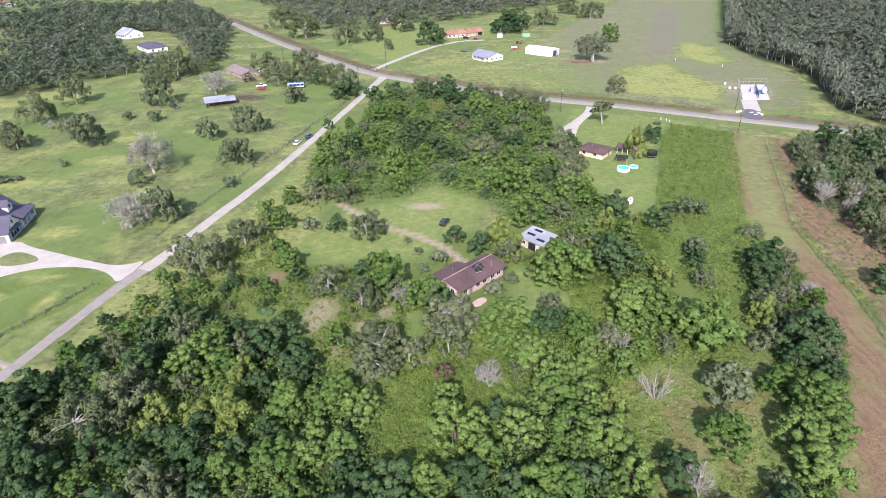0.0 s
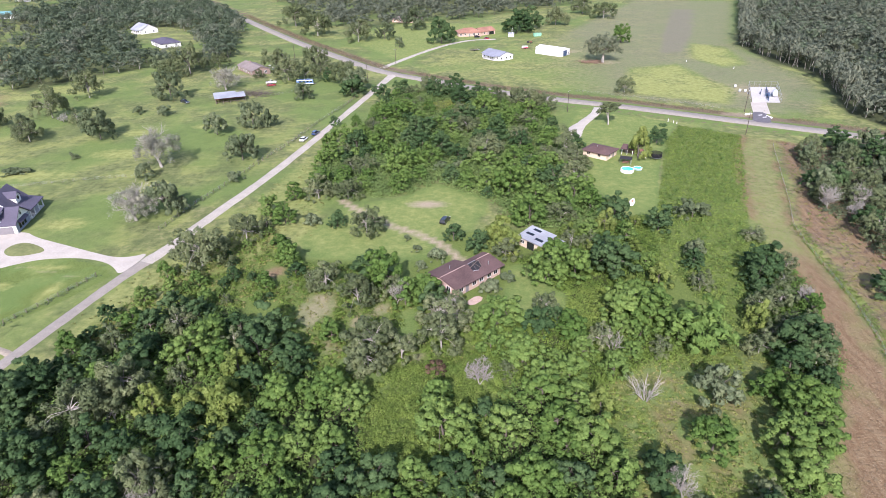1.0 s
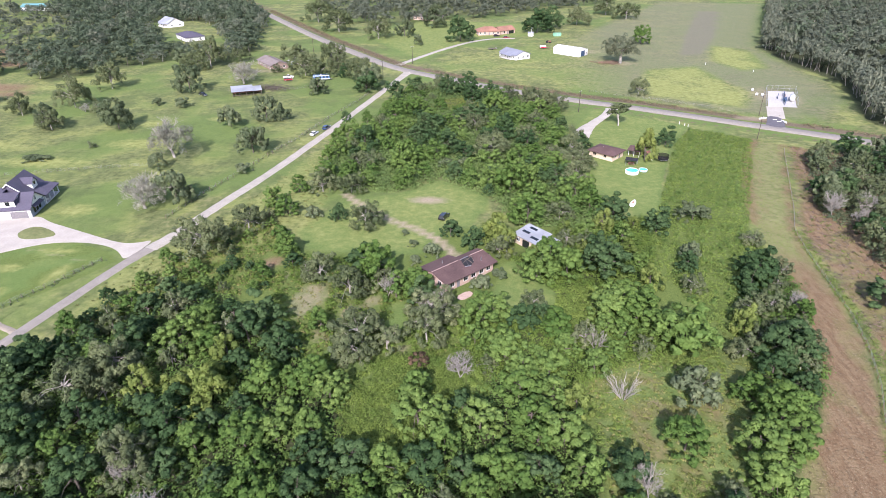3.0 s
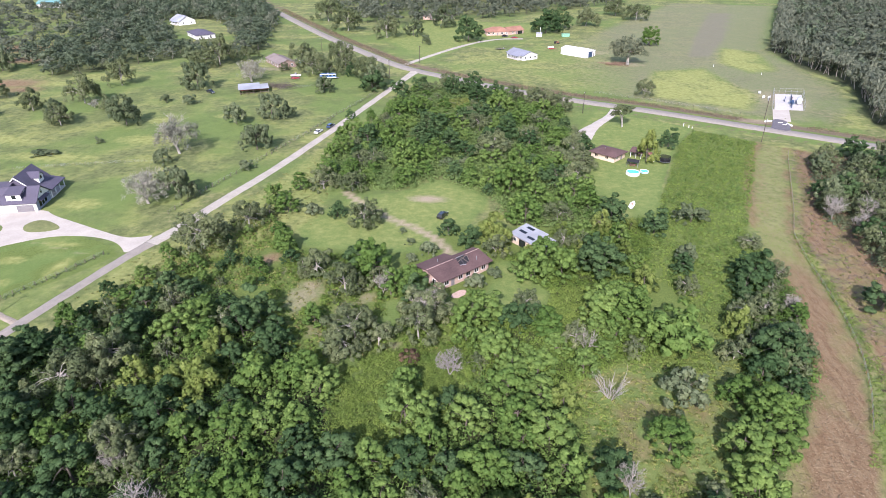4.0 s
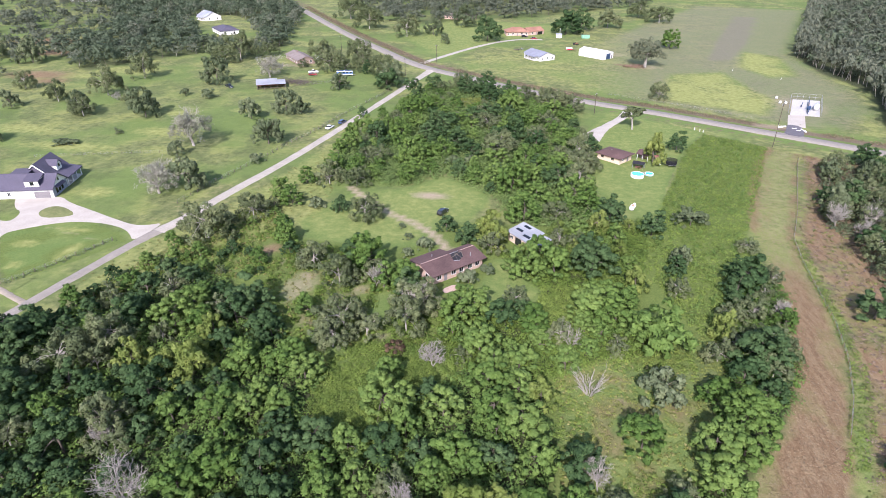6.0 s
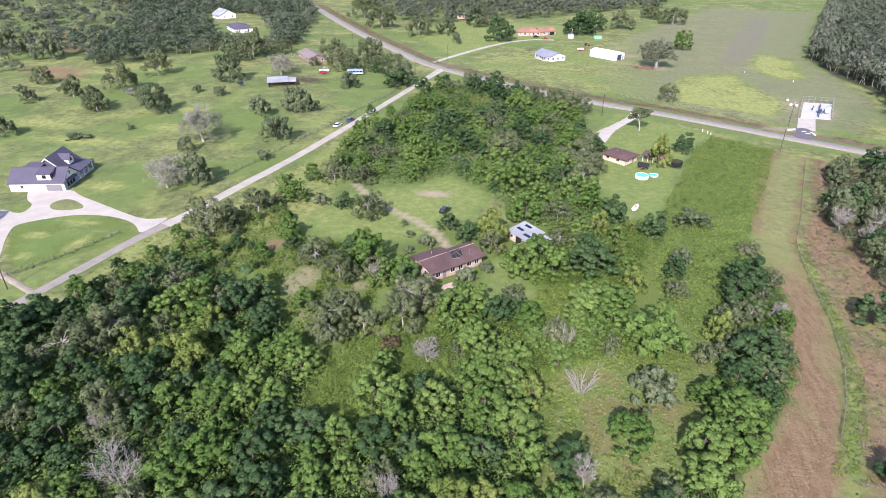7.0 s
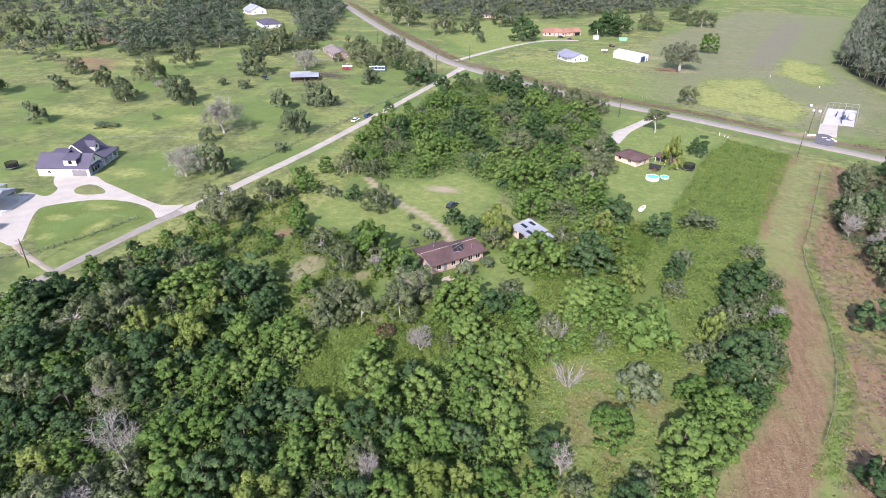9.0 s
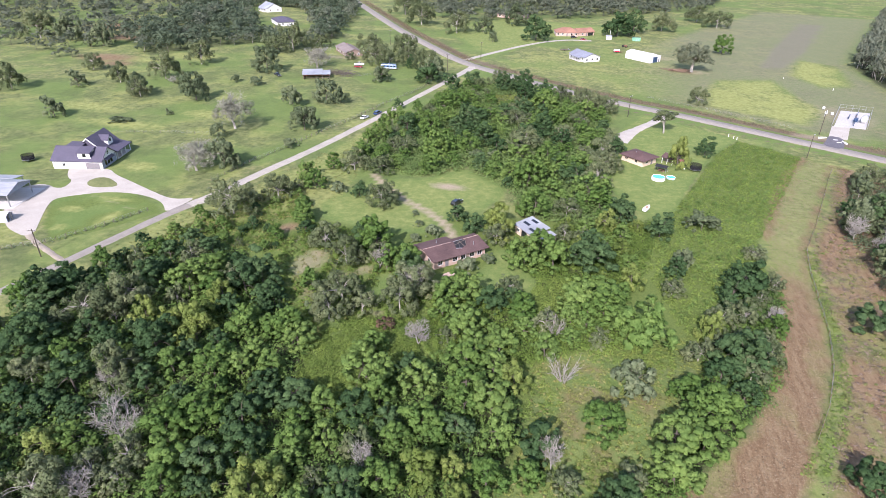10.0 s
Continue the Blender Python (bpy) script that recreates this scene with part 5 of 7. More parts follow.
undergrowth("lane_weeds", LANE_EDGE, 0.8, 65, (0.2, 0.6), LEAF_OAK, "dull green weeds under a wire fence beside the lane", 0.6, 14, 0.2, 0.7)
BANK = [(-30, 207), (24, 169.5), (57, 151), (84, 139.5), (124, 117), (121, 112.5), (82, 134), (54, 145.5), (21, 163), (-20, 193)]
undergrowth("ditch_brush", BANK, 1.3, 54, (0.3, 0.8), LEAF_BANK, "brown dry brush along a roadside ditch bank", 0.75, 24, 0.28, 0.7)
BANK_EAST = [(147, 107), (166, 96), (200, 76), (200, 71), (164, 91), (146, 101)]
undergrowth("ditch_brush", BANK_EAST, 1.3, 55, (0.3, 0.8), LEAF_BANK, "brown dry brush along a roadside ditch bank", 0.75, 24, 0.28, 0.7)
BANK_WEST = [(-40, 214), (-70, 254), (-108, 308), (-157, 381), (-210, 463), (-215, 458), (-161, 376), (-112, 303), (-74, 249), (-44, 210)]
undergrowth("ditch_brush", BANK_WEST, 1.3, 56, (0.3, 0.8), LEAF_BANK, "brown dry brush along a roadside ditch bank", 0.75, 24, 0.28, 0.7)


# ---- building helpers ----
def part(name, bm, mat, parent, label="", bevel=0.0, at=None):
    """Links a bmesh as one mesh object under a thing or a part."""
    if bevel:
        bmesh.ops.bevel(bm, geom=list(bm.edges), offset=bevel, segments=2, affect='EDGES', profile=0.6, clamp_overlap=True)
    bmesh.ops.recalc_face_normals(bm, faces=bm.faces)
    me = bpy.data.meshes.new(name)
    bm.to_mesh(me)
    bm.free()
    me.materials.append(mat)
    ob = new(name, me)
    ob.parent = parent
    if at is not None:
        ob.matrix_local = at
    if label:
        tagged(ob, label)
    return ob


def thing(name, label, category, x, y, turn=0.0, z=0.0, group=""):
    root = new(name)
    root.empty_display_size = 0.5
    root.matrix_world = pose(x, y, z, 0, 0, turn)
    return tagged(root, label, category, group)


def box(x0, x1, y0, y1, z0, z1, bm=None):
    bm = bm or bmesh.new()
    v = [bm.verts.new((x, y, z)) for z in (z0, z1) for x, y in ((x0, y0), (x1, y0), (x1, y1), (x0, y1))]
    for f in ((3, 2, 1, 0), (4, 5, 6, 7), (0, 1, 5, 4), (1, 2, 6, 5), (2, 3, 7, 6), (3, 0, 4, 7)):
        bm.faces.new([v[i] for i in f])
    return bm


def prism(profile, a, b, axis="x", bm=None):
    """A closed outline in the upright plane, drawn out along x or y."""
    bm = bm or bmesh.new()
    put = (lambda s, p: (s, p[0], p[1])) if axis == "x" else (lambda s, p: (p[0], s, p[1]))
    ends = [[bm.verts.new(put(s, p)) for p in profile] for s in (a, b)]
    bm.faces.new(ends[0])
    bm.faces.new(ends[1])
    n = len(profile)
    for i in range(n):
        bm.faces.new((ends[0][i], ends[0][(i + 1) % n], ends[1][(i + 1) % n], ends[1][i]))
    return bm


def drum(x, y, z0, z1, r0, r1=None, sides=20, bm=None, cap=True):
    bm = bm or bmesh.new()
    r1 = r0 if r1 is None else r1
    rings = [[bm.verts.new((x + r * math.cos(a * 2 * math.pi / sides), y + r * math.sin(a * 2 * math.pi / sides), z)) for a in range(sides)] for z, r in ((z0, r0), (z1, r1))]
    for i in range(sides):
        j = (i + 1) % sides
        bm.faces.new((rings[0][i], rings[0][j], rings[1][j], rings[1][i]))
    if cap:
        bm.faces.new(rings[0])
        bm.faces.new(rings[1])
    return bm


def ring(r_in, r_out, z0, z1, sides=28):
    bm = bmesh.new()
    loops = []
    for r, z in ((r_out, z0), (r_out, z1), (r_in, z1), (r_in, z0)):
        loops.append([bm.verts.new((r * math.cos(a * 2 * math.pi / sides), r * math.sin(a * 2 * math.pi / sides), z)) for a in range(sides)])
    for k in range(4):
        p, q = loops[k], loops[(k + 1) % 4]
        for i in range(sides):
            j = (i + 1) % sides
            bm.faces.new((p[i], p[j], q[j], q[i]))
    return bm


def gable_roof(x0, x1, y0, y1, eave, ridge, over=0.5, thick=0.2, axis="x", mid=None):
    """Two thick slopes that meet at a ridge along the axis."""
    if axis == "y":
        x0, x1, y0, y1 = y0, y1, x0, x1
    m = (y0 + y1) / 2 if mid is None else mid
    lo0, lo1 = eave - (ridge - eave) / (m - y0) * over, eave - (ridge - eave) / (y1 - m) * over
    prof = [(y0 - over, lo0), (m, ridge), (y1 + over, lo1), (y1 + over, lo1 + thick), (m, ridge + thick), (y0 - over, lo0 + thick)]
    return prism(prof, x0 - over, x1 + over, axis)


def gable_walls(x0, x1, y0, y1, eave, ridge, axis="x", mid=None):
    if axis == "y":
        x0, x1, y0, y1 = y0, y1, x0, x1
    m = (y0 + y1) / 2 if mid is None else mid
    return prism([(y0, -0.3), (y1, -0.3), (y1, eave), (m, ridge), (y0, eave)], x0, x1, axis)


def hip_roof(x0, x1, y0, y1, eave, ridge, over=0.5, thick=0.2):
    x0, x1, y0, y1 = x0 - over, x1 + over, y0 - over, y1 + over
    run, m = (y1 - y0) / 2 * 0.9, (y0 + y1) / 2
    bm = bmesh.new()
    low = [bm.verts.new((x, y, eave - 0.15)) for x, y in ((x0, y0), (x1, y0), (x1, y1), (x0, y1))]
    edge = [bm.verts.new((x, y, eave - 0.15 + thick)) for x, y in ((x0, y0), (x1, y0), (x1, y1), (x0, y1))]
    top = [bm.verts.new((x, m, ridge)) for x in (x0 + run, x1 - run)]
    bm.faces.new(low[::-1])
    for i in range(4):
        bm.faces.new((low[i], low[(i + 1) % 4], edge[(i + 1) % 4], edge[i]))
    bm.faces.new((edge[0], edge[1], top[1], top[0]))
    bm.faces.new((edge[2], edge[3], top[0], top[1]))
    bm.faces.new((edge[1], edge[2], top[1]))
    bm.faces.new((edge[3], edge[0], top[0]))
    return bm


FACING = {"S": 0, "E": 90, "N": 180, "W": 270}


def window(parent, x, y, z, w, h, face, frame_mat, glass_mat, bars=1):
    """A framed window on a wall: the wall's outer face passes through x, y; z is the sill."""
    m = pose(x, y, z, 0, 0, FACING[face])
    t = 0.09
    bm = box(-w / 2 - t, w / 2 + t, -0.06, 0.02, -t, 0)
    box(-w / 2 - t, w / 2 + t, -0.06, 0.02, h, h + t, bm)
    box(-w / 2 - t, -w / 2, -0.06, 0.02, 0, h, bm)
    box(w / 2, w / 2 + t, -0.06, 0.02, 0, h, bm)
    for i in range(bars):
        c = -w / 2 + w * (i + 1) / (bars + 1)
        box(c - 0.03, c + 0.03, -0.05, 0.02, 0, h, bm)
    fr = part("window", bm, frame_mat, parent, at=m)
    part("pane", box(-w / 2, w / 2, -0.025, 0.015, 0, h), glass_mat, fr)
    return fr


def door(parent, x, y, w, h, face, mat, panels=0, z=0.0):
    m = pose(x, y, z, 0, 0, FACING[face])
    d = part("door", box(-w / 2, w / 2, -0.07, 0.02, 0, h), mat, parent, at=m)
    for i in range(panels):
        z0 = h * i / panels
        part("panel", box(-w / 2 + 0.08, w / 2 - 0.08, -0.10, -0.06, z0 + 0.05, z0 + h / panels - 0.05), mat, d)
    return d


SHINGLE_SLATE = surface("slate_shingle", (0.055, 0.050, 0.075), (0.105, 0.095, 0.130), 2.4, 0.85, coarse=0.15, stretch=(1, 3, 3))
SHINGLE_BROWN = surface("brown_shingle", (0.078, 0.046, 0.044), (0.128, 0.080, 0.074), 1.8, 0.9, coarse=0.3, stretch=(1, 3, 3))
SHINGLE_RED = surface("terracotta_roof", (0.23, 0.115, 0.080), (0.33, 0.175, 0.125), 1.4, 0.85, coarse=0.25)
SHINGLE_GREY = surface("grey_shingle", (0.16, 0.17, 0.21), (0.25, 0.26, 0.31), 2.0, 0.85, coarse=0.2)
SHINGLE_DUN = surface("dun_shingle", (0.165, 0.135, 0.125), (0.24, 0.20, 0.185), 2.0, 0.9, coarse=0.25)
METAL_ROOF = surface("galvanised_sheet", (0.27, 0.28, 0.305), (0.385, 0.395, 0.42), 0.9, 0.55, 0.15, 0.5, coarse=0.3, relief=0.1, stretch=(0.4, 4, 1))
METAL_WHITE = surface("white_sheet_metal", (0.58, 0.57, 0.56), (0.70, 0.69, 0.68), 0.7, 0.5, 0.0, 0.5, coarse=0.12, relief=0.05)
WHITE_WALL = surface("white_siding", (0.60, 0.59, 0.57), (0.72, 0.71, 0.69), 1.2, 0.7, coarse=0.1, relief=0.1, stretch=(0.3, 0.3, 6))
CREAM_WALL = surface("cream_siding", (0.48, 0.38, 0.29), (0.62, 0.51, 0.40), 1.2, 0.8, coarse=0.2, stretch=(0.3, 0.3, 6))
PINK_BRICK = surface("pink_brick", (0.36, 0.25, 0.20), (0.54, 0.40, 0.34), 5.0, 0.9, coarse=0.2)
BROWN_BRICK = surface("brown_brick", (0.19, 0.135, 0.11), (0.29, 0.22, 0.185), 5.0, 0.9, coarse=0.2)
GREY_WALL = surface("blue_grey_siding", (0.20, 0.22, 0.27), (0.30, 0.32, 0.37), 1.2, 0.75, coarse=0.1)
TRIM_WHITE = surface("white_trim", (0.60, 0.60, 0.60), (0.72, 0.72, 0.71), 2.0, 0.5, coarse=0.05, relief=0.0)
DOOR_GREY = surface("grey_door", (0.14, 0.13, 0.14), (0.20, 0.19, 0.20), 2.0, 0.6, coarse=0.1, relief=0.05)
DARK_GLASS = surface("dark_glass", (0.012, 0.014, 0.018), (0.02, 0.024, 0.03), 0.6, 0.08, 0.0, 0.7, relief=0.0)
TIMBER = surface("weathered_timber", (0.095, 0.075, 0.058), (0.21, 0.175, 0.14), 6.0, 0.9, stretch=(1, 1, 0.2))
RED_BOARD = surface("red_board", (0.17, 0.075, 0.055), (0.27, 0.13, 0.10), 3.0, 0.9)
BLACK_FABRIC = surface("black_fabric", (0.012, 0.012, 0.015), (0.03, 0.03, 0.034), 4.0, 0.8, relief=0.05)
RUST = surface("rusted_steel", (0.14, 0.07, 0.04), (0.26, 0.14, 0.09), 4.0, 0.8)
STEEL = surface("dull_steel", (0.32, 0.33, 0.34), (0.46, 0.47, 0.48), 3.0, 0.45, 0.7, relief=0.05)
TANK_WHITE = surface("white_tank", (0.62, 0.62, 0.61), (0.72, 0.72, 0.71), 1.0, 0.4, coarse=0.08, relief=0.0)
PLANT_BLUE = surface("machine_blue", (0.03, 0.06, 0.13), (0.06, 0.10, 0.18), 3.0, 0.5, 0.2)
RUBBER = surface("tyre_rubber", (0.015, 0.015, 0.015), (0.035, 0.035, 0.035), 8.0, 0.85, relief=0.1)


# ---- new white house ----
def new_house():
    h = thing("house", "new white farmhouse with slate-dark gabled roofs and an attached garage", "house", -126.2, -8.2, 14)
    part("wall", gable_walls(-17.5, 0, 0, 10, 3.0, 6.4), WHITE_WALL, h, "white painted wall of the garage wing")
    roof = part("roof", gable_roof(-17.5, 0, 0, 10, 3.0, 6.4, 0.45, 0.22), SHINGLE_SLATE, h)
    part("ridge_cap", box(-17.9, -6.2, 4.85, 5.15, 6.6, 6.68), SHINGLE_SLATE, roof)
    part("wall", gable_walls(-13.8, -3.1, 8.5, 20.5, 3.4, 8.2, "y"), WHITE_WALL, h)
    roof = part("roof", gable_roof(-13.8, -3.1, 8.5, 20.5, 3.4, 8.2, 0.45, 0.22, "y"), SHINGLE_SLATE, h)
    slope = 4.8 / 5.35
    for x1 in (-2.6, -9.7):
        x0 = -8.45
        prof = [(x0, 8.04), (x1, 8.04 - abs(x1 - x0) * slope), (x1, 8.46 - abs(x1 - x0) * slope), (x0, 8.46)]
        part("fascia", prism(prof, 7.97, 8.05, "y"), TRIM_WHITE, roof, "white rake board")
    part("gable_cladding", prism([(-13.8, 3.3), (-3.1, 3.3), (-8.45, 8.1)], 8.42, 8.5, "y"), SHINGLE_SLATE, h)
    part("link_roof", prism([(5.2, 5.9), (9.6, 6.6), (9.6, 6.75), (5.2, 6.45)], -14.6, -9.0), SHINGLE_SLATE, h)
    # garage front
    door(h, -3.4, 0, 4.9, 2.2, "S", DOOR_GREY, 4)
    part("lintel", box(-6.1, -0.7, -0.05, 0, 2.25, 2.45), TRIM_WHITE, h)
    window(h, -13.6, 0, 1.0, 0.9, 1.0, "S", TRIM_WHITE, DARK_GLASS)
    # dormer over the garage
    d = part("dormer", prism([(0.6, 3.2), (0.6, 5.6), (4.7, 6.5), (4.7, 3.2)], -8.3, -3.9), WHITE_WALL, h, "white box dormer")
    part("dormer_roof", prism([(0.2, 5.55), (0.2, 5.75), (4.9, 6.75), (4.9, 6.55)], -8.6, -3.6), SHINGLE_SLATE, d)
    part("dormer_side", box(-3.95, -3.88, 0.6, 4.0, 4.1, 5.6), SHINGLE_SLATE, d)
    window(h, -6.0, 0.6, 4.2, 1.0, 1.0, "S", DARK_GLASS, DARK_GLASS)
    # east front
    part("wall", box(-0.1, 0.06, 0.4, 9.6, -0.2, 3.0), GREY_WALL, h, "blue-grey clad east gable")
    for y in (2.6, 4.4, 6.2):
        window(h, 0.06, y, 0.8, 1.1, 1.7, "E", DARK_GLASS, DARK_GLASS)
    part("awning", prism([(0.0, 3.1), (1.1, 2.6), (1.1, 2.75), (0.0, 3.3)], 1.6, 7.4, "y"), SHINGLE_SLATE, h)
    window(h, 0.0, 5.0, 4.0, 1.0, 1.2, "E", TRIM_WHITE, DARK_GLASS)
    part("wall", box(-3.1, -2.9, 10.2, 20.3, -0.2, 3.3), GREY_WALL, h)
    part("porch_floor", box(-2.9, 0.3, 10.1, 20.5, -0.2, 0.25), CONCRETE, h)
    part("porch_roof", prism([(-3.2, 3.65), (0.7, 2.75), (0.7, 2.95), (-3.2, 3.9)], 10.1, 21.0, "y"), SHINGLE_SLATE, h)
    for y in (10.5, 13.6, 16.8, 20.1):
        part("column", box(0.05, 0.3, y - 0.13, y + 0.13, 0.25, 2.8), TRIM_WHITE, h)
    for y in (12.0, 18.6):
        window(h, -2.9, y, 0.7, 1.6, 1.7, "E", DARK_GLASS, DARK_GLASS)
    door(h, -2.9, 15.0, 1.1, 2.2, "E", DOOR_GREY, 2, 0.25)
    g = part("dormer", gable_walls(-7.4, -3.8, 13.3, 16.6, 6.2, 7.6), WHITE_WALL, h, "small white gabled dormer")
    part("dormer_roof", gable_roof(-8.0, -3.8, 13.3, 16.6, 6.2, 7.6, 0.3, 0.15), SHINGLE_SLATE, g)
    window(h, -3.8, 15.0, 5.3, 0.9, 0.9, "E", DARK_GLASS, DARK_GLASS)
    for x, y in ((-12.0, 15.0), (-14.5, 7.0)):
        part("vent", drum(x, y, 5.2, 6.6, 0.08, sides=8), STEEL, h)


new_house()


def open_barn():
    b = thing("open_barn", "open-sided metal barn with a pale galvanised gable roof", "barn", -130.0, -42.5, 14)
    part("roof", gable_roof(-26, 0, 0, 11.5, 4.2, 5.9, 0.5, 0.12), METAL_ROOF, b)
    part("lean_to_roof", prism([(11.9, 4.3), (17.0, 3.5), (17.0, 3.62), (11.9, 4.45)], -26, -5.5), METAL_ROOF, b)
    part("gable_panel", prism([(0, 3.7), (11.5, 3.7), (11.5, 4.1), (5.75, 5.75), (0, 4.1)], -0.06, 0.06), GREY_WALL, b)
    for x in (-0.2, -6.5, -13, -19.5, -25.8):
        for y in (0.2, 11.3):
            part("post", box(x - 0.12, x + 0.12, y - 0.12, y + 0.12, -0.3, 4.15), STEEL, b)
    for x in (-6.2, -13, -19.5):
        part("post", box(x - 0.1, x + 0.1, 16.7, 16.9, -0.3, 3.5), STEEL, b)
    part("back_wall", box(-26.2, -25.95, 0, 11.5, -0.2, 4.2), METAL_ROOF, b)
    slab_poly("barn_slab", [(-158, -51), (-128.5, -43.5), (-131.8, -27.5), (-161, -35)], 0.075, CONCRETE, 0.2, "smooth pale concrete slab under an open barn", "slab", 0)


open_barn()


def small_shed():
    s = thing("garden_shed", "small white metal shed with an open dark front", "shed", -122.0, -51.0, 14)
    bm = box(-4.2, -0.15, 0, 0.12, -0.1, 2.1)
    part("side_wall", bm, METAL_WHITE, s)
    part("side_wall", box(-4.2, -0.15, 2.9, 3.02, -0.1, 2.1), METAL_WHITE, s)
    part("back_wall", box(-4.3, -4.2, 0, 3.02, -0.1, 2.1), METAL_WHITE, s)
    part("front_frame", box(-0.15, 0, 0, 0.35, -0.1, 2.1, box(-0.15, 0, 2.67, 3.02, -0.1, 2.1, box(-0.15, 0, 1.35, 1.65, -0.1, 2.1))), GREY_WALL, s)
    part("roof", gable_roof(-4.3, 0, 0, 3.02, 2.1, 2.75, 0.2, 0.08), METAL_WHITE, s)


small_shed()


# ---- brown ranch house ----
CHARRED = surface("charred_timber", (0.03, 0.028, 0.028), (0.16, 0.15, 0.145), 5.0, 0.9)

def ranch_house():
    ang = 45.5
    h = thing("ranch_house", "long brick ranch house with a worn brown shingle roof", "house", 4.5, -42.0, ang)
    # x runs along the front, y into the house; the west half is deeper than the east half
    ridge_y, ridge_z, eave = 5.5, 3.75, 2.6
    part("wall", prism([(0.8, -0.2), (10.0, -0.2), (10.0, eave + 0.1), (ridge_y, ridge_z - 0.1), (0.8, eave + 0.1)], 0.5, 9.3), PINK_BRICK, h, "pinkish brick wall")
    part("wall", prism([(0.8, -0.2), (6.9, -0.2), (6.9, 3.2), (ridge_y, ridge_z - 0.1), (0.8, eave + 0.1)], 9.3, 16.4), PINK_BRICK, h, "pinkish brick wall")
    front = [(-0.1, eave), (ridge_y, ridge_z), (ridge_y, ridge_z + 0.2), (-0.1, eave + 0.2)]
    roof = part("roof", prism(front, -0.2, 17.1), SHINGLE_BROWN, h)
    part("roof", prism([(ridge_y, ridge_z), (10.9, eave), (10.9, eave + 0.2), (ridge_y, ridge_z + 0.2)], -0.2, 9.9), SHINGLE_BROWN, h)
    part("roof", prism([(ridge_y, ridge_z), (7.7, 3.3), (7.7, 3.5), (ridge_y, ridge_z + 0.2)], 9.9, 17.1), SHINGLE_BROWN, h)
    part("ridge_cap", box(-0.2, 8.4, ridge_y - 0.08, ridge_y + 0.08, ridge_z + 0.19, ridge_z + 0.24), PINK_BRICK, roof, "pale ridge line")
    part("ridge_cap", box(12.4, 17.1, ridge_y - 0.08, ridge_y + 0.08, ridge_z + 0.19, ridge_z + 0.24), PINK_BRICK, roof, "pale ridge line")
    up = lambda y: eave + 0.2 + (y + 0.1) * (ridge_z - eave) / (ridge_y + 0.1)
    # burnt-through patch of roof with bared, fallen rafters; black sheet paints its darkness
    hole = bmesh.new()
    ring_ = [(8.4, 2.7), (9.6, 2.2), (11.6, 2.9), (12.6, 4.6), (11.4, 5.35), (9.2, 5.2), (8.7, 4.0)]
    low, high = ([hole.verts.new((x, y, up(y) + dz)) for x, y in ring_] for dz in (0.004, 0.03))
    hole.faces.new(high)
    for i in range(len(ring_)):
        k = (i + 1) % len(ring_)
        hole.faces.new((low[i], low[k], high[k], high[i]))
    part("roof_hole", hole, BLACK_FABRIC, roof, "black sheet standing for the burnt-out hole in the roof")
    for x0, y0, x1, y1, r, mat in ((8.6, 3.9, 12.4, 4.9, 0.09, TIMBER), (9.0, 5.3, 11.8, 5.4, 0.10, STEEL), (9.4, 2.3, 10.3, 5.2, 0.07, CHARRED), (10.9, 2.6, 10.6, 5.3, 0.08, TIMBER), (8.3, 2.6, 9.9, 2.1, 0.08, STEEL), (11.7, 3.1, 12.5, 4.9, 0.09, TIMBER)):
        v, fc = tube([(x0, y0, up(y0) + 0.10), ((x0 + x1) / 2, (y0 + y1) / 2, up((y0 + y1) / 2) + 0.14), (x1, y1, up(y1) + 0.10)], (r, r, r), 4)
        new("rafter", mesh_from("rafter", v, fc, (mat,))).parent = roof
    door(h, 4.4, 0.8, 1.0, 2.1, "S", DOOR_GREY, 2)
    for x in (2.4, 6.9, 9.4, 12.2, 14.6):
        window(h, x, 0.8, 0.9, 1.3, 1.2, "S", TRIM_WHITE, DARK_GLASS)
    window(h, 0.5, 3.2, 0.9, 1.2, 1.2, "W", TRIM_WHITE, DARK_GLASS)
    window(h, 16.4, 3.2, 0.9, 1.2, 1.2, "E", TRIM_WHITE, DARK_GLASS)
    for x, y in ((5.0, 7.5), (13.6, 2.4)):
        part("vent", drum(x, y, 3.0, 4.3, 0.09, sides=8), STEEL, h)
    slab_poly("patio", [(6.6, -43.0), (9.6, -39.8), (11.2, -41.4), (8.2, -44.6)], 0.07, PINK_BRICK, 0.15, "small pinkish brick patio beside the house", "patio", 1)


ranch_house()


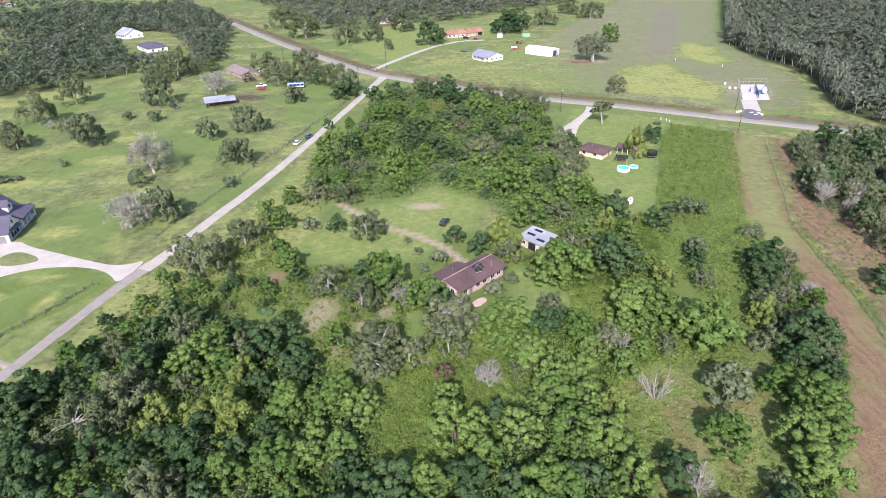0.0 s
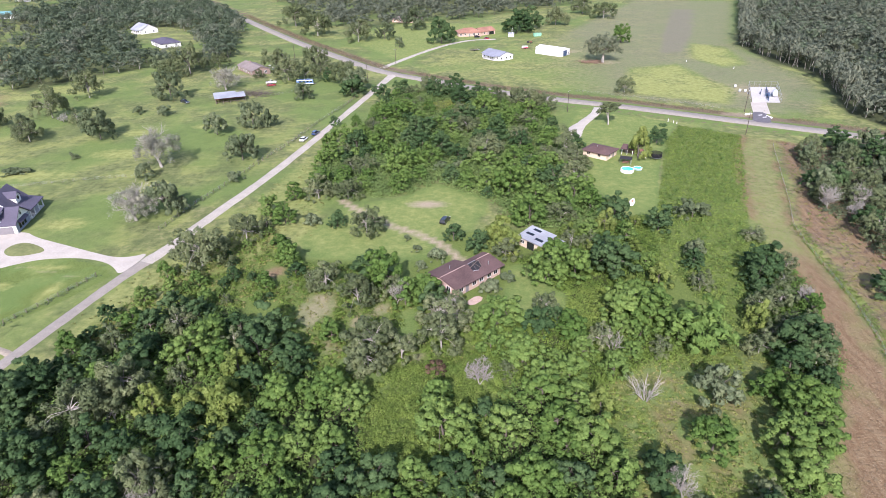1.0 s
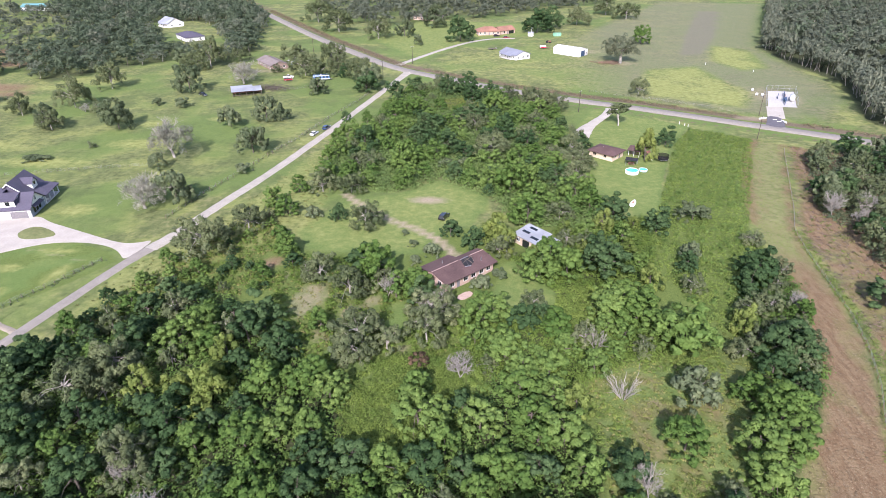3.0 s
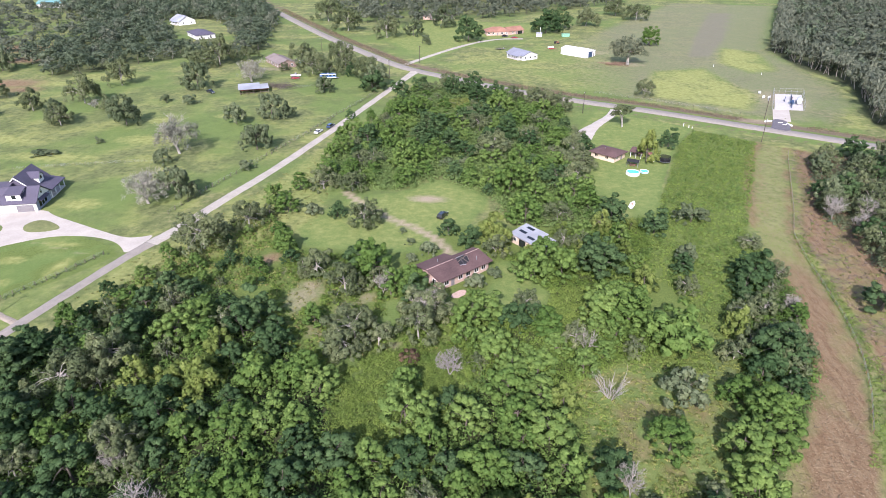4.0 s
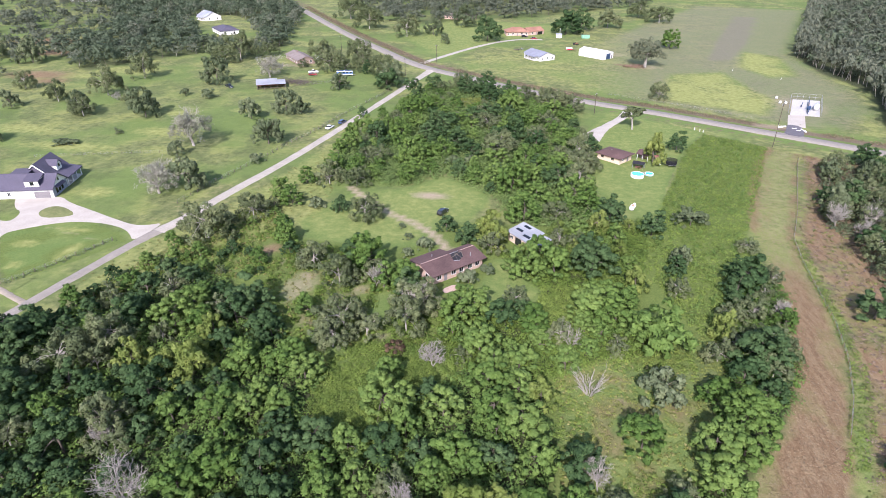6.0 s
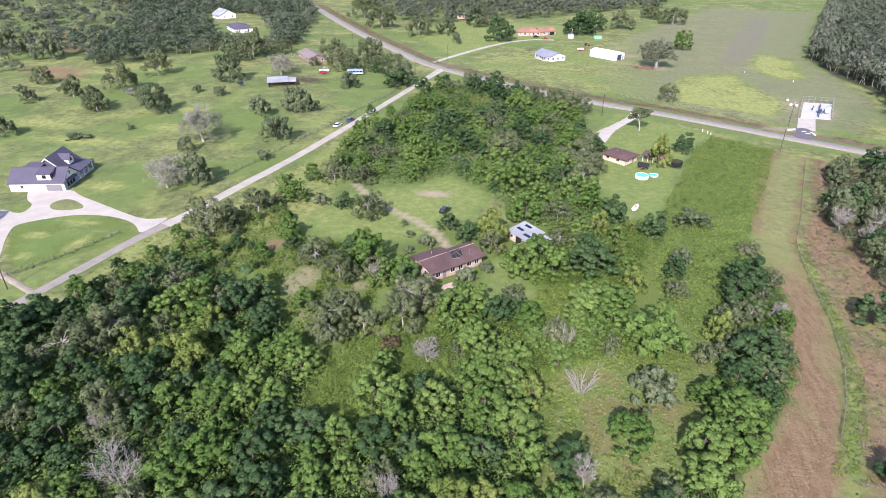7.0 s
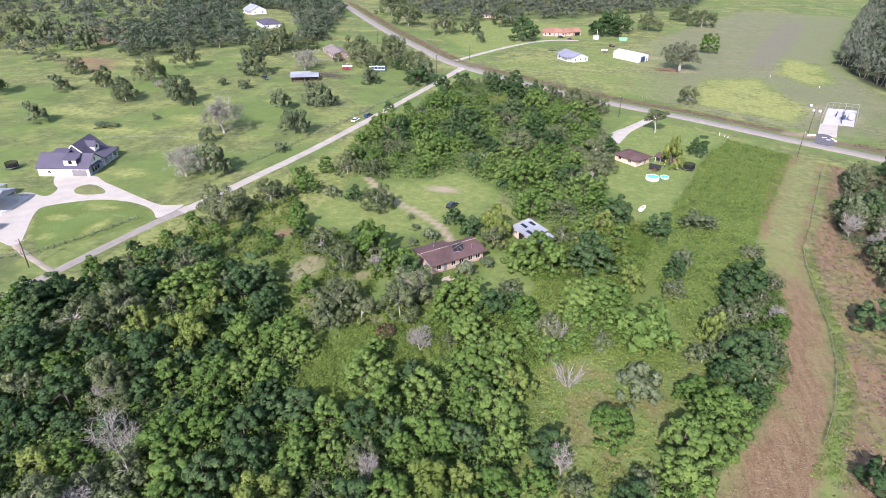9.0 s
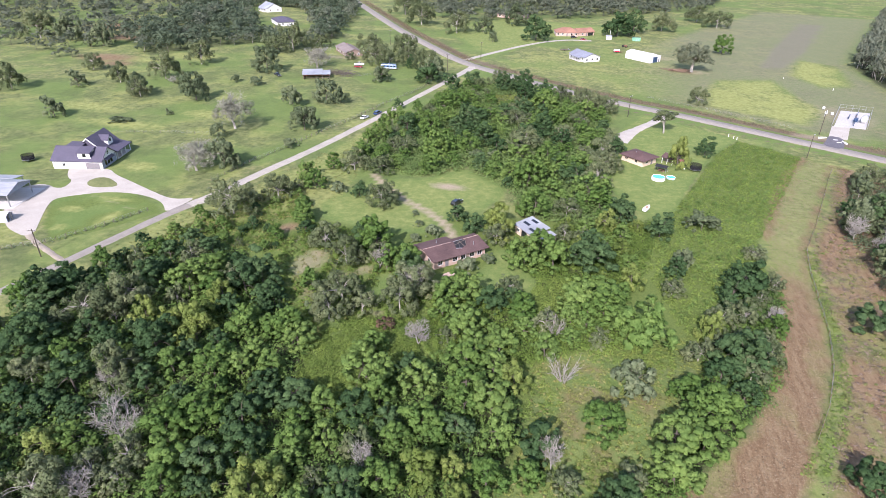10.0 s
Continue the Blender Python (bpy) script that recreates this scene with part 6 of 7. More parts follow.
def tin_shed():
    h = thing("workshop", "old shed with a pale tin roof and dark skylight strips", "workshop", 20.8, -13.6, -46)
    part("wall", prism([(0.2, -0.2), (5.8, -0.2), (5.8, 3.45), (0.2, 2.6)], 0.3, 8.0), CREAM_WALL, h)
    roof = part("roof", prism([(-0.3, 2.6), (6.3, 3.6), (6.3, 3.72), (-0.3, 2.72)], -0.2, 8.6), METAL_ROOF, h)
    rise_ = lambda y: 2.72 + (y + 0.3) * 1.0 / 6.6
    for x, y in ((1.0, 2.2), (5.0, 1.2), (1.6, 4.6)):
        part("skylight", prism([(y, rise_(y) + 0.005), (y + 0.9, rise_(y + 0.9) + 0.005), (y + 0.9, rise_(y + 0.9) + 0.05), (y, rise_(y) + 0.05)], x, x + 2.6), DARK_GLASS, roof, "dark skylight strip")
    for i in range(14):
        x = -0.1 + i * 0.6
        part("seam", prism([(-0.3, 2.72), (6.3, 3.72), (6.3, 3.75), (-0.3, 2.75)], x, x + 0.04), METAL_ROOF, roof)
    part("porch_roof", prism([(1.6, 2.3), (6.2, 2.9), (6.2, 3.0), (1.6, 2.4)], 8.6, 11.6), METAL_ROOF, h)
    for x, y in ((11.4, 1.9), (11.4, 6.0)):
        part("post", box(x - .08, x + .08, y - .08, y + .08, -0.2, 2.45), TIMBER, h)
    door(h, 4.6, 0.2, 2.4, 2.1, "S", DARK_GLASS)
    window(h, 1.8, 0.2, 1.0, 1.0, 0.9, "S", TRIM_WHITE, DARK_GLASS)
    window(h, 8.0, 3.4, 1.0, 1.0, 0.9, "E", TRIM_WHITE, DARK_GLASS)


tin_shed()


# ---- pool house and yard ----
def pool_house():
    h = thing("bungalow", "small cream bungalow with a dark brown hipped roof", "house", 50.4, 58.2, -38)
    part("wall", box(0, 9.6, 0, 8.2, -0.2, 2.4), CREAM_WALL, h)
    part("roof", hip_roof(0, 9.6, 0, 8.2, 2.4, 3.9, 0.8), SHINGLE_BROWN, h)
    for x in (2.2, 6.6):
        window(h, x, 0, 1.0, 1.1, 0.9, "S", CREAM_WALL, DARK_GLASS)
    window(h, 9.6, 2.4, 1.0, 1.1, 0.9, "E", TRIM_WHITE, DARK_GLASS)
    door(h, 9.6, 5.4, 1.0, 2.1, "E", DOOR_GREY, 2)
    part("vent", drum(4.0, 3.0, 3.0, 4.0, 0.1, sides=8), STEEL, h)


pool_house()


def porch_shed():
    s = thing("wash_house", "small dark brown-roofed wash house with a shaded porch", "shed", 65.4, 60.2, -30)
    part("wall", box(0, 4.2, 1.6, 5.2, -0.2, 2.3), TIMBER, s)
    part("roof", gable_roof(-0.2, 4.4, -0.6, 5.2, 2.2, 3.1, 0.3, 0.12), SHINGLE_BROWN, s)
    for x in (0.1, 2.1, 4.1):
        part("post", box(x - .07, x + .07, -0.6, -0.46, -0.2, 2.2), TRIM_WHITE, s)
    door(s, 1.2, 1.6, 0.9, 2.0, "S", DOOR_GREY)


porch_shed()


def canopy():
    c = thing("garden_canopy", "black fabric canopy over a timber table set", "canopy", 64.6, 50.0, -21)
    part("canopy_top", gable_roof(-2.0, 2.0, -1.4, 1.4, 2.0, 2.6, 0.15, 0.06), BLACK_FABRIC, c)
    for x in (-1.9, 1.9):
        for y in (-1.3, 1.3):
            part("post", box(x - .05, x + .05, y - .05, y + .05, -0.1, 2.05), STEEL, c)
    part("tabletop", box(-1.1, 1.1, -0.45, 0.45, 0.68, 0.75), RED_BOARD, c)
    for y in (-0.85, 0.85):
        part("bench", box(-1.1, 1.1, y - 0.15, y + 0.15, 0.40, 0.46), RED_BOARD, c)
    for x in (-0.8, 0.8):
        part("trestle", box(x - .05, x + .05, -0.8, 0.8, 0, 0.68), TIMBER, c)


canopy()


def water_material():
    m, n, l, b = material("pool_water", 0.06, 0.0, 0.5)
    l.new(ramp(n, l, noise_node(n, l, 1.6, 3, 0.5), ((0.35, (0.05, 0.42, 0.50)), (0.65, (0.12, 0.60, 0.66)))), b.inputs["Base Color"])
    bump(n, l, b, noise_node(n, l, 5.0, 3, 0.5), 0.15, 0.03)
    return m


WATER = water_material()
BLUE_VINYL = surface("blue_vinyl", (0.25, 0.45, 0.62), (0.45, 0.62, 0.76), 2.0, 0.4, relief=0.02)


def pool(name, label, x, y, r, h, wall_mat, water_z, ladder):
    p = thing(name, label, "pool", x, y, 20)
    part("pool_wall", ring(r - 0.08, r, -0.05, h), wall_mat, p)
    part("rim", ring(r - 0.14, r + 0.06, h, h + 0.06), TRIM_WHITE, p)
    part("water", drum(0, 0, 0.02, water_z, r - 0.09, sides=28), WATER, p)
    if ladder:
        for i in range(12):
            a = i * math.pi / 6
            part("upright", box(r + 0.01, r + 0.1, -0.05, 0.05, -0.05, h, None), TRIM_WHITE, p, at=pose(0, 0, 0, 0, 0, math.degrees(a)))
        lad = part("ladder", box(r + 0.15, r + 0.2, -0.35, -0.3, 0, h + 0.5, box(r + 0.15, r + 0.2, 0.3, 0.35, 0, h + 0.5)), STEEL, p)
        for z in (0.3, 0.6, 0.9):
            part("rung", box(r + 0.14, r + 0.22, -0.3, 0.3, z, z + 0.04), STEEL, lad)


pool("swimming_pool", "round above-ground pool with white walls and turquoise water", 63.2, 41.4, 2.2, 1.1, TRIM_WHITE, 1.0, True)
pool("paddling_pool", "small inflatable pale-blue paddling pool beside the larger pool", 67.6, 44.0, 1.5, 0.5, BLUE_VINYL, 0.38, False)

NET, _, _, net_b = material("netting", 0.9)
net_b.inputs["Base Color"].default_value = (0.012, 0.012, 0.014, 1)
net_b.inputs["Alpha"].default_value = 0.5


def trampoline(x, y, r, label):
    t = thing("trampoline", label, "trampoline", x, y, 15, group="trampolines")
    part("frame", ring(r - 0.06, r, 0.82, 0.9), STEEL, t)
    part("mat", drum(0, 0, 0.84, 0.86, r - 0.3, sides=24), BLACK_FABRIC, t)
    part("pad", ring(r - 0.34, r - 0.04, 0.9, 0.94), BLACK_FABRIC, t)
    part("net", ring(r - 0.05, r - 0.04, 0.95, 2.5), NET, t)
    for i in range(6):
        a = math.radians(i * 60)
        part("pole", drum(r * math.cos(a), r * math.sin(a), 0, 2.6, 0.04, sides=6), BLACK_FABRIC, t)


trampoline(76.6, 54.4, 2.15, "round black trampoline with a safety net on a lawn")
trampoline(-157.2, -9.4, 2.1, "round black netted trampoline on grass by the new house")


def playset():
    p = thing("play_set", "small timber play frame with a slide on the lawn", "play set", 71.6, 57.4, 25)
    for x in (-0.7, 0.7):
        for y in (-0.7, 0.7):
            part("post", box(x - .06, x + .06, y - .06, y + .06, 0, 2.3), TIMBER, p)
    part("deck", box(-0.8, 0.8, -0.8, 0.8, 1.2, 1.28), TIMBER, p)
    part("roof", gable_roof(-0.8, 0.8, -0.8, 0.8, 2.2, 2.8, 0.1, 0.05), RED_BOARD, p)
    part("slide", prism([(-0.7, 1.25), (-3.2, 0.05), (-3.2, 0.13), (-0.7, 1.37)], -0.3, 0.3, "x"), TANK_WHITE, p)


playset()


# ---- pole barn and farmhouse in the pasture ----
def pole_barn():
    b = thing("pole_barn", "open pole barn with a rust-marked tin roof and red boards", "barn", -119.6, 134.0, 24)
    part("roof", prism([(-0.8, 2.7), (8.4, 3.7), (8.4, 3.8), (-0.8, 2.82)], -0.6, 10.4), METAL_ROOF, b)
    part("lean_to_roof", prism([(0.2, 2.4), (7.8, 3.1), (7.8, 3.2), (0.2, 2.5)], 10.4, 14.6), METAL_ROOF, b)
    for x in (0, 3.4, 6.8, 10.2, 14.2):
        for y in (0.0, 7.8):
            part("post", box(x - .1, x + .1, y - .1, y + .1, -0.3, 2.85 if x < 11 else 2.45), TIMBER, b)
    part("back_wall", box(0, 14.2, 7.9, 8.0, -0.2, 2.5), RED_BOARD, b)
    part("side_wall", box(-0.12, 0, 0, 7.8, -0.2, 1.4), RED_BOARD, b)
    for x in range(0, 14, 2):
        part("rail", box(x + 0.1, x + 1.9, -0.12, -0.06, 0.75, 0.9), TIMBER, b)


pole_barn()


def simple_house(name, label, x, y, turn, length, depth, eave, ridge, wall_mat, roof_mat, windows=4, hip=False, side_windows=2, chimney=False, porch=False, door_at=0.5):
    h = thing(name, label, "house", x, y, turn)
    if hip:
        part("wall", box(0, length, 0, depth, -0.2, eave), wall_mat, h)
        part("roof", hip_roof(0, length, 0, depth, eave, ridge, 0.6), roof_mat, h)
    else:
        part("wall", gable_walls(0, length, 0, depth, eave, ridge), wall_mat, h)
        part("roof", gable_roof(0, length, 0, depth, eave, ridge, 0.5, 0.2), roof_mat, h)
    for i in range(windows):
        xx = length * (i + 0.5) / windows
        if abs(xx - length * door_at) > 1.3:
            window(h, xx, 0, 0.9, 1.2, 1.3, "S", TRIM_WHITE, DARK_GLASS)
    door(h, length * door_at, 0, 1.0, 2.1, "S", DOOR_GREY, 2)
    for face, xx in (("E", length), ("W", 0)):
        for i in range(side_windows):
            window(h, xx, depth * (i + 0.5) / side_windows, 0.9, 1.1, 1.3, face, TRIM_WHITE, DARK_GLASS)
    if chimney:
        part("chimney", box(length * 0.3, length * 0.3 + 0.8, depth / 2 - 0.4, depth / 2 + 0.4, ridge - 0.6, ridge + 1.0), BROWN_BRICK, h)
    if porch:
        part("porch_roof", prism([(-2.2, eave - 0.6), (0.0, eave - 0.05), (0.0, eave + 0.1), (-2.2, eave - 0.45)], length * 0.15, length * 0.85), roof_mat, h)
        part("porch_floor", box(length * 0.15, length * 0.85, -2.0, 0, -0.2, 0.2), CONCRETE, h)
        for i in range(4):
            xx = length * (0.18 + 0.213 * i)
            part("column", box(xx - .08, xx + .08, -2.0, -1.84, 0.2, eave - 0.6), TRIM_WHITE, h)
    return h


simple_house("farmhouse", "low brown brick farmhouse with a dun shingle roof", -136.0, 214.5, -51, 24, 11, 2.6, 4.6, BROWN_BRICK, SHINGLE_DUN, 6, False, 2, True)
simple_house("cottage", "white cottage with a blue-grey roof and a railed porch", 15.2, 245.0, -52, 17, 11.5, 2.9, 5.0, WHITE_WALL, SHINGLE_GREY, 4, False, 3, False, True)
simple_house("bungalow", "brick bungalow with an orange terracotta roof", -1.5, 322.5, 12, 17, 12, 2.8, 5.6, PINK_BRICK, SHINGLE_RED, 5, True, 2)
garage = simple_house("garage", "garage wing with an orange roof and dark open bay", 15.5, 327.0, 38, 14, 10, 2.8, 5.0, PINK_BRICK, SHINGLE_RED, 2, False, 1)
door(garage, 10.5, 0, 4.6, 2.3, "S", DARK_GLASS)
simple_house("farmhouse", "white house with a pale metal roof among oaks", -277.4, 362.4, -40, 18, 14, 3.2, 7.0, WHITE_WALL, METAL_ROOF, 5, False, 2, False, True)
simple_house("farmhouse", "long white house with a dark shingle roof among oaks", -233.0, 304.0, -48, 24, 14, 3.0, 5.4, WHITE_WALL, SHINGLE_SLATE, 6, True, 2)
simple_house("farmhouse", "distant house with a pale roof among trees", -548.0, 610.0, -30, 22, 14, 3.2, 6.5, WHITE_WALL, SHINGLE_RED, 4, False, 2)
simple_house("barn", "distant barn with a teal metal roof among trees", -470.0, 452.0, 10, 26, 14, 3.6, 6.0, METAL_WHITE, surface("teal_sheet", (0.10, 0.24, 0.24), (0.16, 0.33, 0.32), 0.8, 0.5), 3, False, 1)
simple_house("bungalow", "distant brick house with a brown roof behind trees", -62.0, 402.0, -15, 26, 12, 2.8, 4.8, PINK_BRICK, SHINGLE_DUN, 5, True, 2)


def metal_building():
    b = thing("metal_building", "white metal workshop building with a blue roller door", "workshop", 50.6, 256.2, -40)
    part("wall", gable_walls(0, 20, 0, 10, 3.8, 5.0), METAL_WHITE, b)
    part("roof", gable_roof(0, 20, 0, 10, 3.8, 5.0, 0.15, 0.1), METAL_WHITE, b)
    door(b, 20, 4.6, 4.2, 3.4, "E", PLANT_BLUE, 6)
    door(b, 20, 8.4, 0.9, 2.1, "E", DOOR_GREY)
    for i in range(9):
        part("rib", box(2.0 * i + 1.9, 2.0 * i + 2.0, -0.04, 0.02, 0, 3.7), METAL_WHITE, b)


metal_building()


# ---- fenced utility pad ----
def utility_pad():
    ux, uy = Vector((0.997, -0.07)), Vector((0.338, 0.941))
    corner = Vector((141.7, 132.0))
    at = lambda u, v: tuple(corner + ux * u + uy * v)
    slab_poly("utility_pad", [at(1, 0), at(13.6, 0), at(13.6, 31), at(1, 31)], 0.10, TANK_CONCRETE, 0.3, "bright white limestone pad with pipework inside a fence", "pad", 0)
    slab_poly("pad_approach", [(135.6, 113), (142.6, 111.5), (149.0, 131.4), (141.8, 131.9)], 0.045, SHELL, 0.2, "pale crushed stone approach to the pad", "driveway", 0)
    slab_poly("apron", [(130.2, 101), (137.2, 97.4), (139.8, 105), (141.4, 114), (136.2, 116), (133.6, 108)], 0.112, DARK_ASPHALT, 0.2, "new dark asphalt entrance apron", "apron", 1)
    f = thing("chain_link_fence", "tall chain-link fence with steel posts round a pad", "fence", 0, 0)
    posts = [at(14 * i / 5, 32) for i in range(6)] + [at(0, 32 * i / 7) for i in range(7)] + [at(14, 32 * i / 7) for i in range(7)]
    for x, y in posts:
        part("post", drum(x, y, -0.2, 2.9, 0.06, sides=6), STEEL, f)
    for a, b in (((0, 32), (14, 32)), ((0, 0), (0, 32)), ((14, 0), (14, 32))):
        p, q = Vector((*at(*a), 0)), Vector((*at(*b), 0))
        for z in (1.45, 2.85):
            v, fc = tube([p + Vector((0, 0, z)), (p + q) / 2 + Vector((0, 0, z)), q + Vector((0, 0, z))], (0.045,) * 3, 5)
            ob = new("rail", mesh_from("rail", v, fc, (STEEL,)))
            ob.parent = f
    t = thing("storage_tank", "white horizontal tank on steel saddles", "tank", *at(11.9, 13.0), 66)
    v, fc = tube([(-3.9, 0, 1.5), (-3.5, 0, 1.5), (0, 0, 1.5), (3.5, 0, 1.5), (3.9, 0, 1.5)], (0.02, 1.1, 1.2, 1.1, 0.02), 16)
    ob = new("shell", mesh_from("shell", v, fc, (TANK_WHITE,)))
    ob.parent = t
    for x in (-2.6, 2.6):
        part("saddle", box(x - 0.2, x + 0.2, -0.9, 0.9, 0.0, 0.7), STEEL, t)
    s = thing("pump_skid", "dark blue pump skid with pipes on the pad", "pump", *at(8.6, 12.0), 66)
    part("base", box(-2.4, 2.4, -1.3, 1.3, 0.1, 0.4), STEEL, s)
    part("engine", box(-1.8, 0.4, -0.8, 0.8, 0.4, 1.9), PLANT_BLUE, s, bevel=0.1)
    part("pump", drum(1.4, 0, 0.4, 1.5, 0.5, 0.4, 14), PLANT_BLUE, s)
    part("exhaust", drum(-1.2, 0.3, 1.9, 3.4, 0.1, sides=8), RUST, s)
    m = thing("pipe_manifold", "rust-dark pipe manifold standing on the pad", "pipes", *at(5.4, 16.5), 66)
    for i in range(4):
        part("riser", drum(-1.5 + i, 0, 0.05, 1.7 + 0.4 * (i % 2), 0.12, sides=8), PLANT_BLUE, m)
    part("header", box(-1.9, 1.9, -0.12, 0.12, 1.2, 1.44), PLANT_BLUE, m)
    part("valve", drum(-0.5, 0.3, 0.05, 1.0, 0.3, 0.25, 10), STEEL, m)
    w = thing("pipe_rack", "long dark pipe rack across the pad", "pipe rack", *at(8.4, 3.0), 70)
    for i in range(5):
        part("post", box(5.6 * i - 0.1, 5.6 * i + 0.1, -0.12, 0.12, 0.05, 1.5), PLANT_BLUE, w)
    for z in (0.6, 1.1, 1.5):
        part("pipe", box(0, 22.6, -0.12, 0.12, z, z + 0.2), PLANT_BLUE, w)
    for x, y in ((145.4, 161.0), (144.2, 151.8), (146.6, 151.0)):
        c = thing("meter_cabinet", "white steel meter cabinet on short legs in grass", "cabinet", x, y, 18, group="meter cabinets")
        part("body", box(-0.5, 0.5, -0.35, 0.35, 0.4, 1.4), TANK_WHITE, c, bevel=0.04)
        part("door", box(-0.44, 0.44, -0.39, -0.35, 0.5, 1.3), TRIM_WHITE, c)
        for lx in (-0.4, 0.4):
            part("leg", box(lx - 0.05, lx + 0.05, -0.3, 0.3, -0.1, 0.4), STEEL, c)
    for x, y, turn in ((133.0, 111.9, 15), (140.3, 107.4, -70)):
        hw = thing("culvert_headwall", "white concrete culvert headwall beside the apron", "headwall", x, y, turn)
        part("wall", box(-1.7, 1.7, -0.2, 0.2, -0.3, 0.4), TANK_WHITE, hw, bevel=0.04)
    for x, y in ((137.4, 109.8), (138.0, 106.6)):
        b = thing("barrier", "small curved white barrier lying on the apron", "barrier", x, y, 10, 0.11)
        part("block", box(-0.9, 0.9, -0.16, 0.16, 0, 0.2), TANK_WHITE, b, bevel=0.05)


TANK_CONCRETE = surface("limestone_pad", (0.36, 0.345, 0.335), (0.48, 0.46, 0.45), 1.0, 0.9, coarse=0.12, relief=0.1)
DARK_ASPHALT = surface("dark_asphalt", (0.085, 0.080, 0.090), (0.14, 0.13, 0.145), 3.0, 0.9, coarse=0.15, relief=0.1)
utility_pad()


# ---- vehicles ----
CAR_PAINT = {}


def paint(name, colour):
    if name not in CAR_PAINT:
        m, n, l, b = material(name, 0.25, 0.0, 0.6)
        l.new(ramp(n, l, noise_node(n, l, 2.0, 3), ((0.3, tuple(c * 0.9 for c in colour)), (0.7, colour))), b.inputs["Base Color"])
        b.inputs["Coat Weight"].default_value = 0.6
        CAR_PAINT[name] = m
    return CAR_PAINT[name]


def tapered(profile, y_low, y_high, z_split, bm=None):
    """A side outline drawn across, narrower above the split height."""
    bm = bm or bmesh.new()
    sides = [[bm.verts.new((x, s * (y_low if z <= z_split else y_high), z)) for x, z in profile] for s in (-1, 1)]
    bm.faces.new(sides[0])
    bm.faces.new(sides[1])
    n = len(profile)
    for i in range(n):
        bm.faces.new((sides[0][i], sides[0][(i + 1) % n], sides[1][(i + 1) % n], sides[1][i]))
    return bm


def car(name, label, x, y, heading, colour_name, colour, kind="sedan"):
    c = thing(name, label, "car" if kind != "pickup" else "pickup truck", x, y, heading, 0.03, "parked vehicles")
    p = paint(colour_name, colour)
    top = {"sedan": 1.45, "suv": 1.75, "pickup": 1.85}[kind]
    belt = {"sedan": 0.92, "suv": 1.08, "pickup": 1.15}[kind]
    half = {"sedan": 2.35, "suv": 2.4, "pickup": 2.85}[kind]
    low = 0.32 if kind == "sedan" else 0.42
    hull = [(-half, low + 0.1), (-half + 0.15, low - 0.05), (half - 0.15, low - 0.05), (half, low + 0.15), (half - 0.05, belt - 0.22), (half - 1.1, belt - 0.02), (-half + 0.1, belt), (-half, belt - 0.15)]
    part("body", tapered(hull, 0.9, 0.88, 0.6), p, c, bevel=0.05)
    cab0, cab1 = {"sedan": (-1.75, 0.95), "suv": (-2.3, 0.9), "pickup": (-0.75, 1.15)}[kind]
    part("windows", tapered([(cab0, belt - 0.03), (cab1, belt - 0.03), (cab1 - 0.62, top - 0.08), (cab0 + (0.55 if kind == "sedan" else 0.2), top - 0.08)], 0.86, 0.68, belt), DARK_GLASS, c)
    part("roof", tapered([(cab0 + (0.5 if kind == "sedan" else 0.15), top - 0.09), (cab1 - 0.58, top - 0.09), (cab1 - 0.72, top), (cab0 + (0.68 if kind == "sedan" else 0.3), top)], 0.70, 0.66, top - 0.05), p, c)
    if kind == "pickup":
        part("bed", box(-half + 0.15, -0.85, -0.72, 0.72, belt + 0.01, belt + 0.03), BLACK_FABRIC, c)
    for sx in (-1, 1):
        part("bumper", box(sx * half - 0.08, sx * half + 0.08, -0.8, 0.8, low, low + 0.22), STEEL if kind == "pickup" else p, c, bevel=0.03)
        for sy in (-1, 1):
            w = part("wheel", prism([(0.34 * math.cos(a * math.pi / 7), 0.34 * math.sin(a * math.pi / 7)) for a in range(14)], -0.11, 0.11, "y"), RUBBER, c, at=pose(sx * half * 0.62, sy * 0.82, 0.33))
            part("rim", prism([(0.2 * math.cos(a * math.pi / 5), 0.2 * math.sin(a * math.pi / 5)) for a in range(10)], -0.12, 0.12, "y"), STEEL, w)
    for sy in (-0.62, 0.62):
        part("headlight", box(half - 0.06, half + 0.02, sy - 0.16, sy + 0.16, belt - 0.35, belt - 0.2), TANK_WHITE, c)
    return c


car("car", "white saloon car parked at the edge of a gravel lane", -61.4, 77.2, 78, "white_paint", (0.78, 0.78, 0.78))
car("car", "dark blue saloon car parked at the edge of a gravel lane", -58.2, 85.0, 78, "navy_paint", (0.02, 0.04, 0.10), "suv")
car("car", "black car parked on mown grass in a clearing", 0.2, 0.2, 70, "black_paint", (0.012, 0.012, 0.014), "suv")
car("pickup_truck", "dark grey pickup parked in open pasture", -136.8, 136.6, -35, "charcoal_paint", (0.02, 0.025, 0.03), "pickup")
car("car", "dark red car on a gravel turning area", 19.8, 312.5, 20, "maroon_paint", (0.22, 0.02, 0.03))
car("car", "black car beside an orange-roofed bungalow", 12.5, 318.5, 20, "black_paint", (0.012, 0.012, 0.014), "suv")
car("pickup_truck", "white pickup parked beside a brick farmhouse", -116.5, 216.0, 30, "white_paint", (0.78, 0.78, 0.78), "pickup")
car("pickup_truck", "pale blue pickup parked beside a brick farmhouse", -112.0, 213.0, 30, "blue_paint", (0.12, 0.26, 0.42), "pickup")
car("pickup_truck", "white pickup beside a heap of farm clutter", -104.5, 177.5, 15, "white_paint", (0.78, 0.78, 0.78), "pickup")
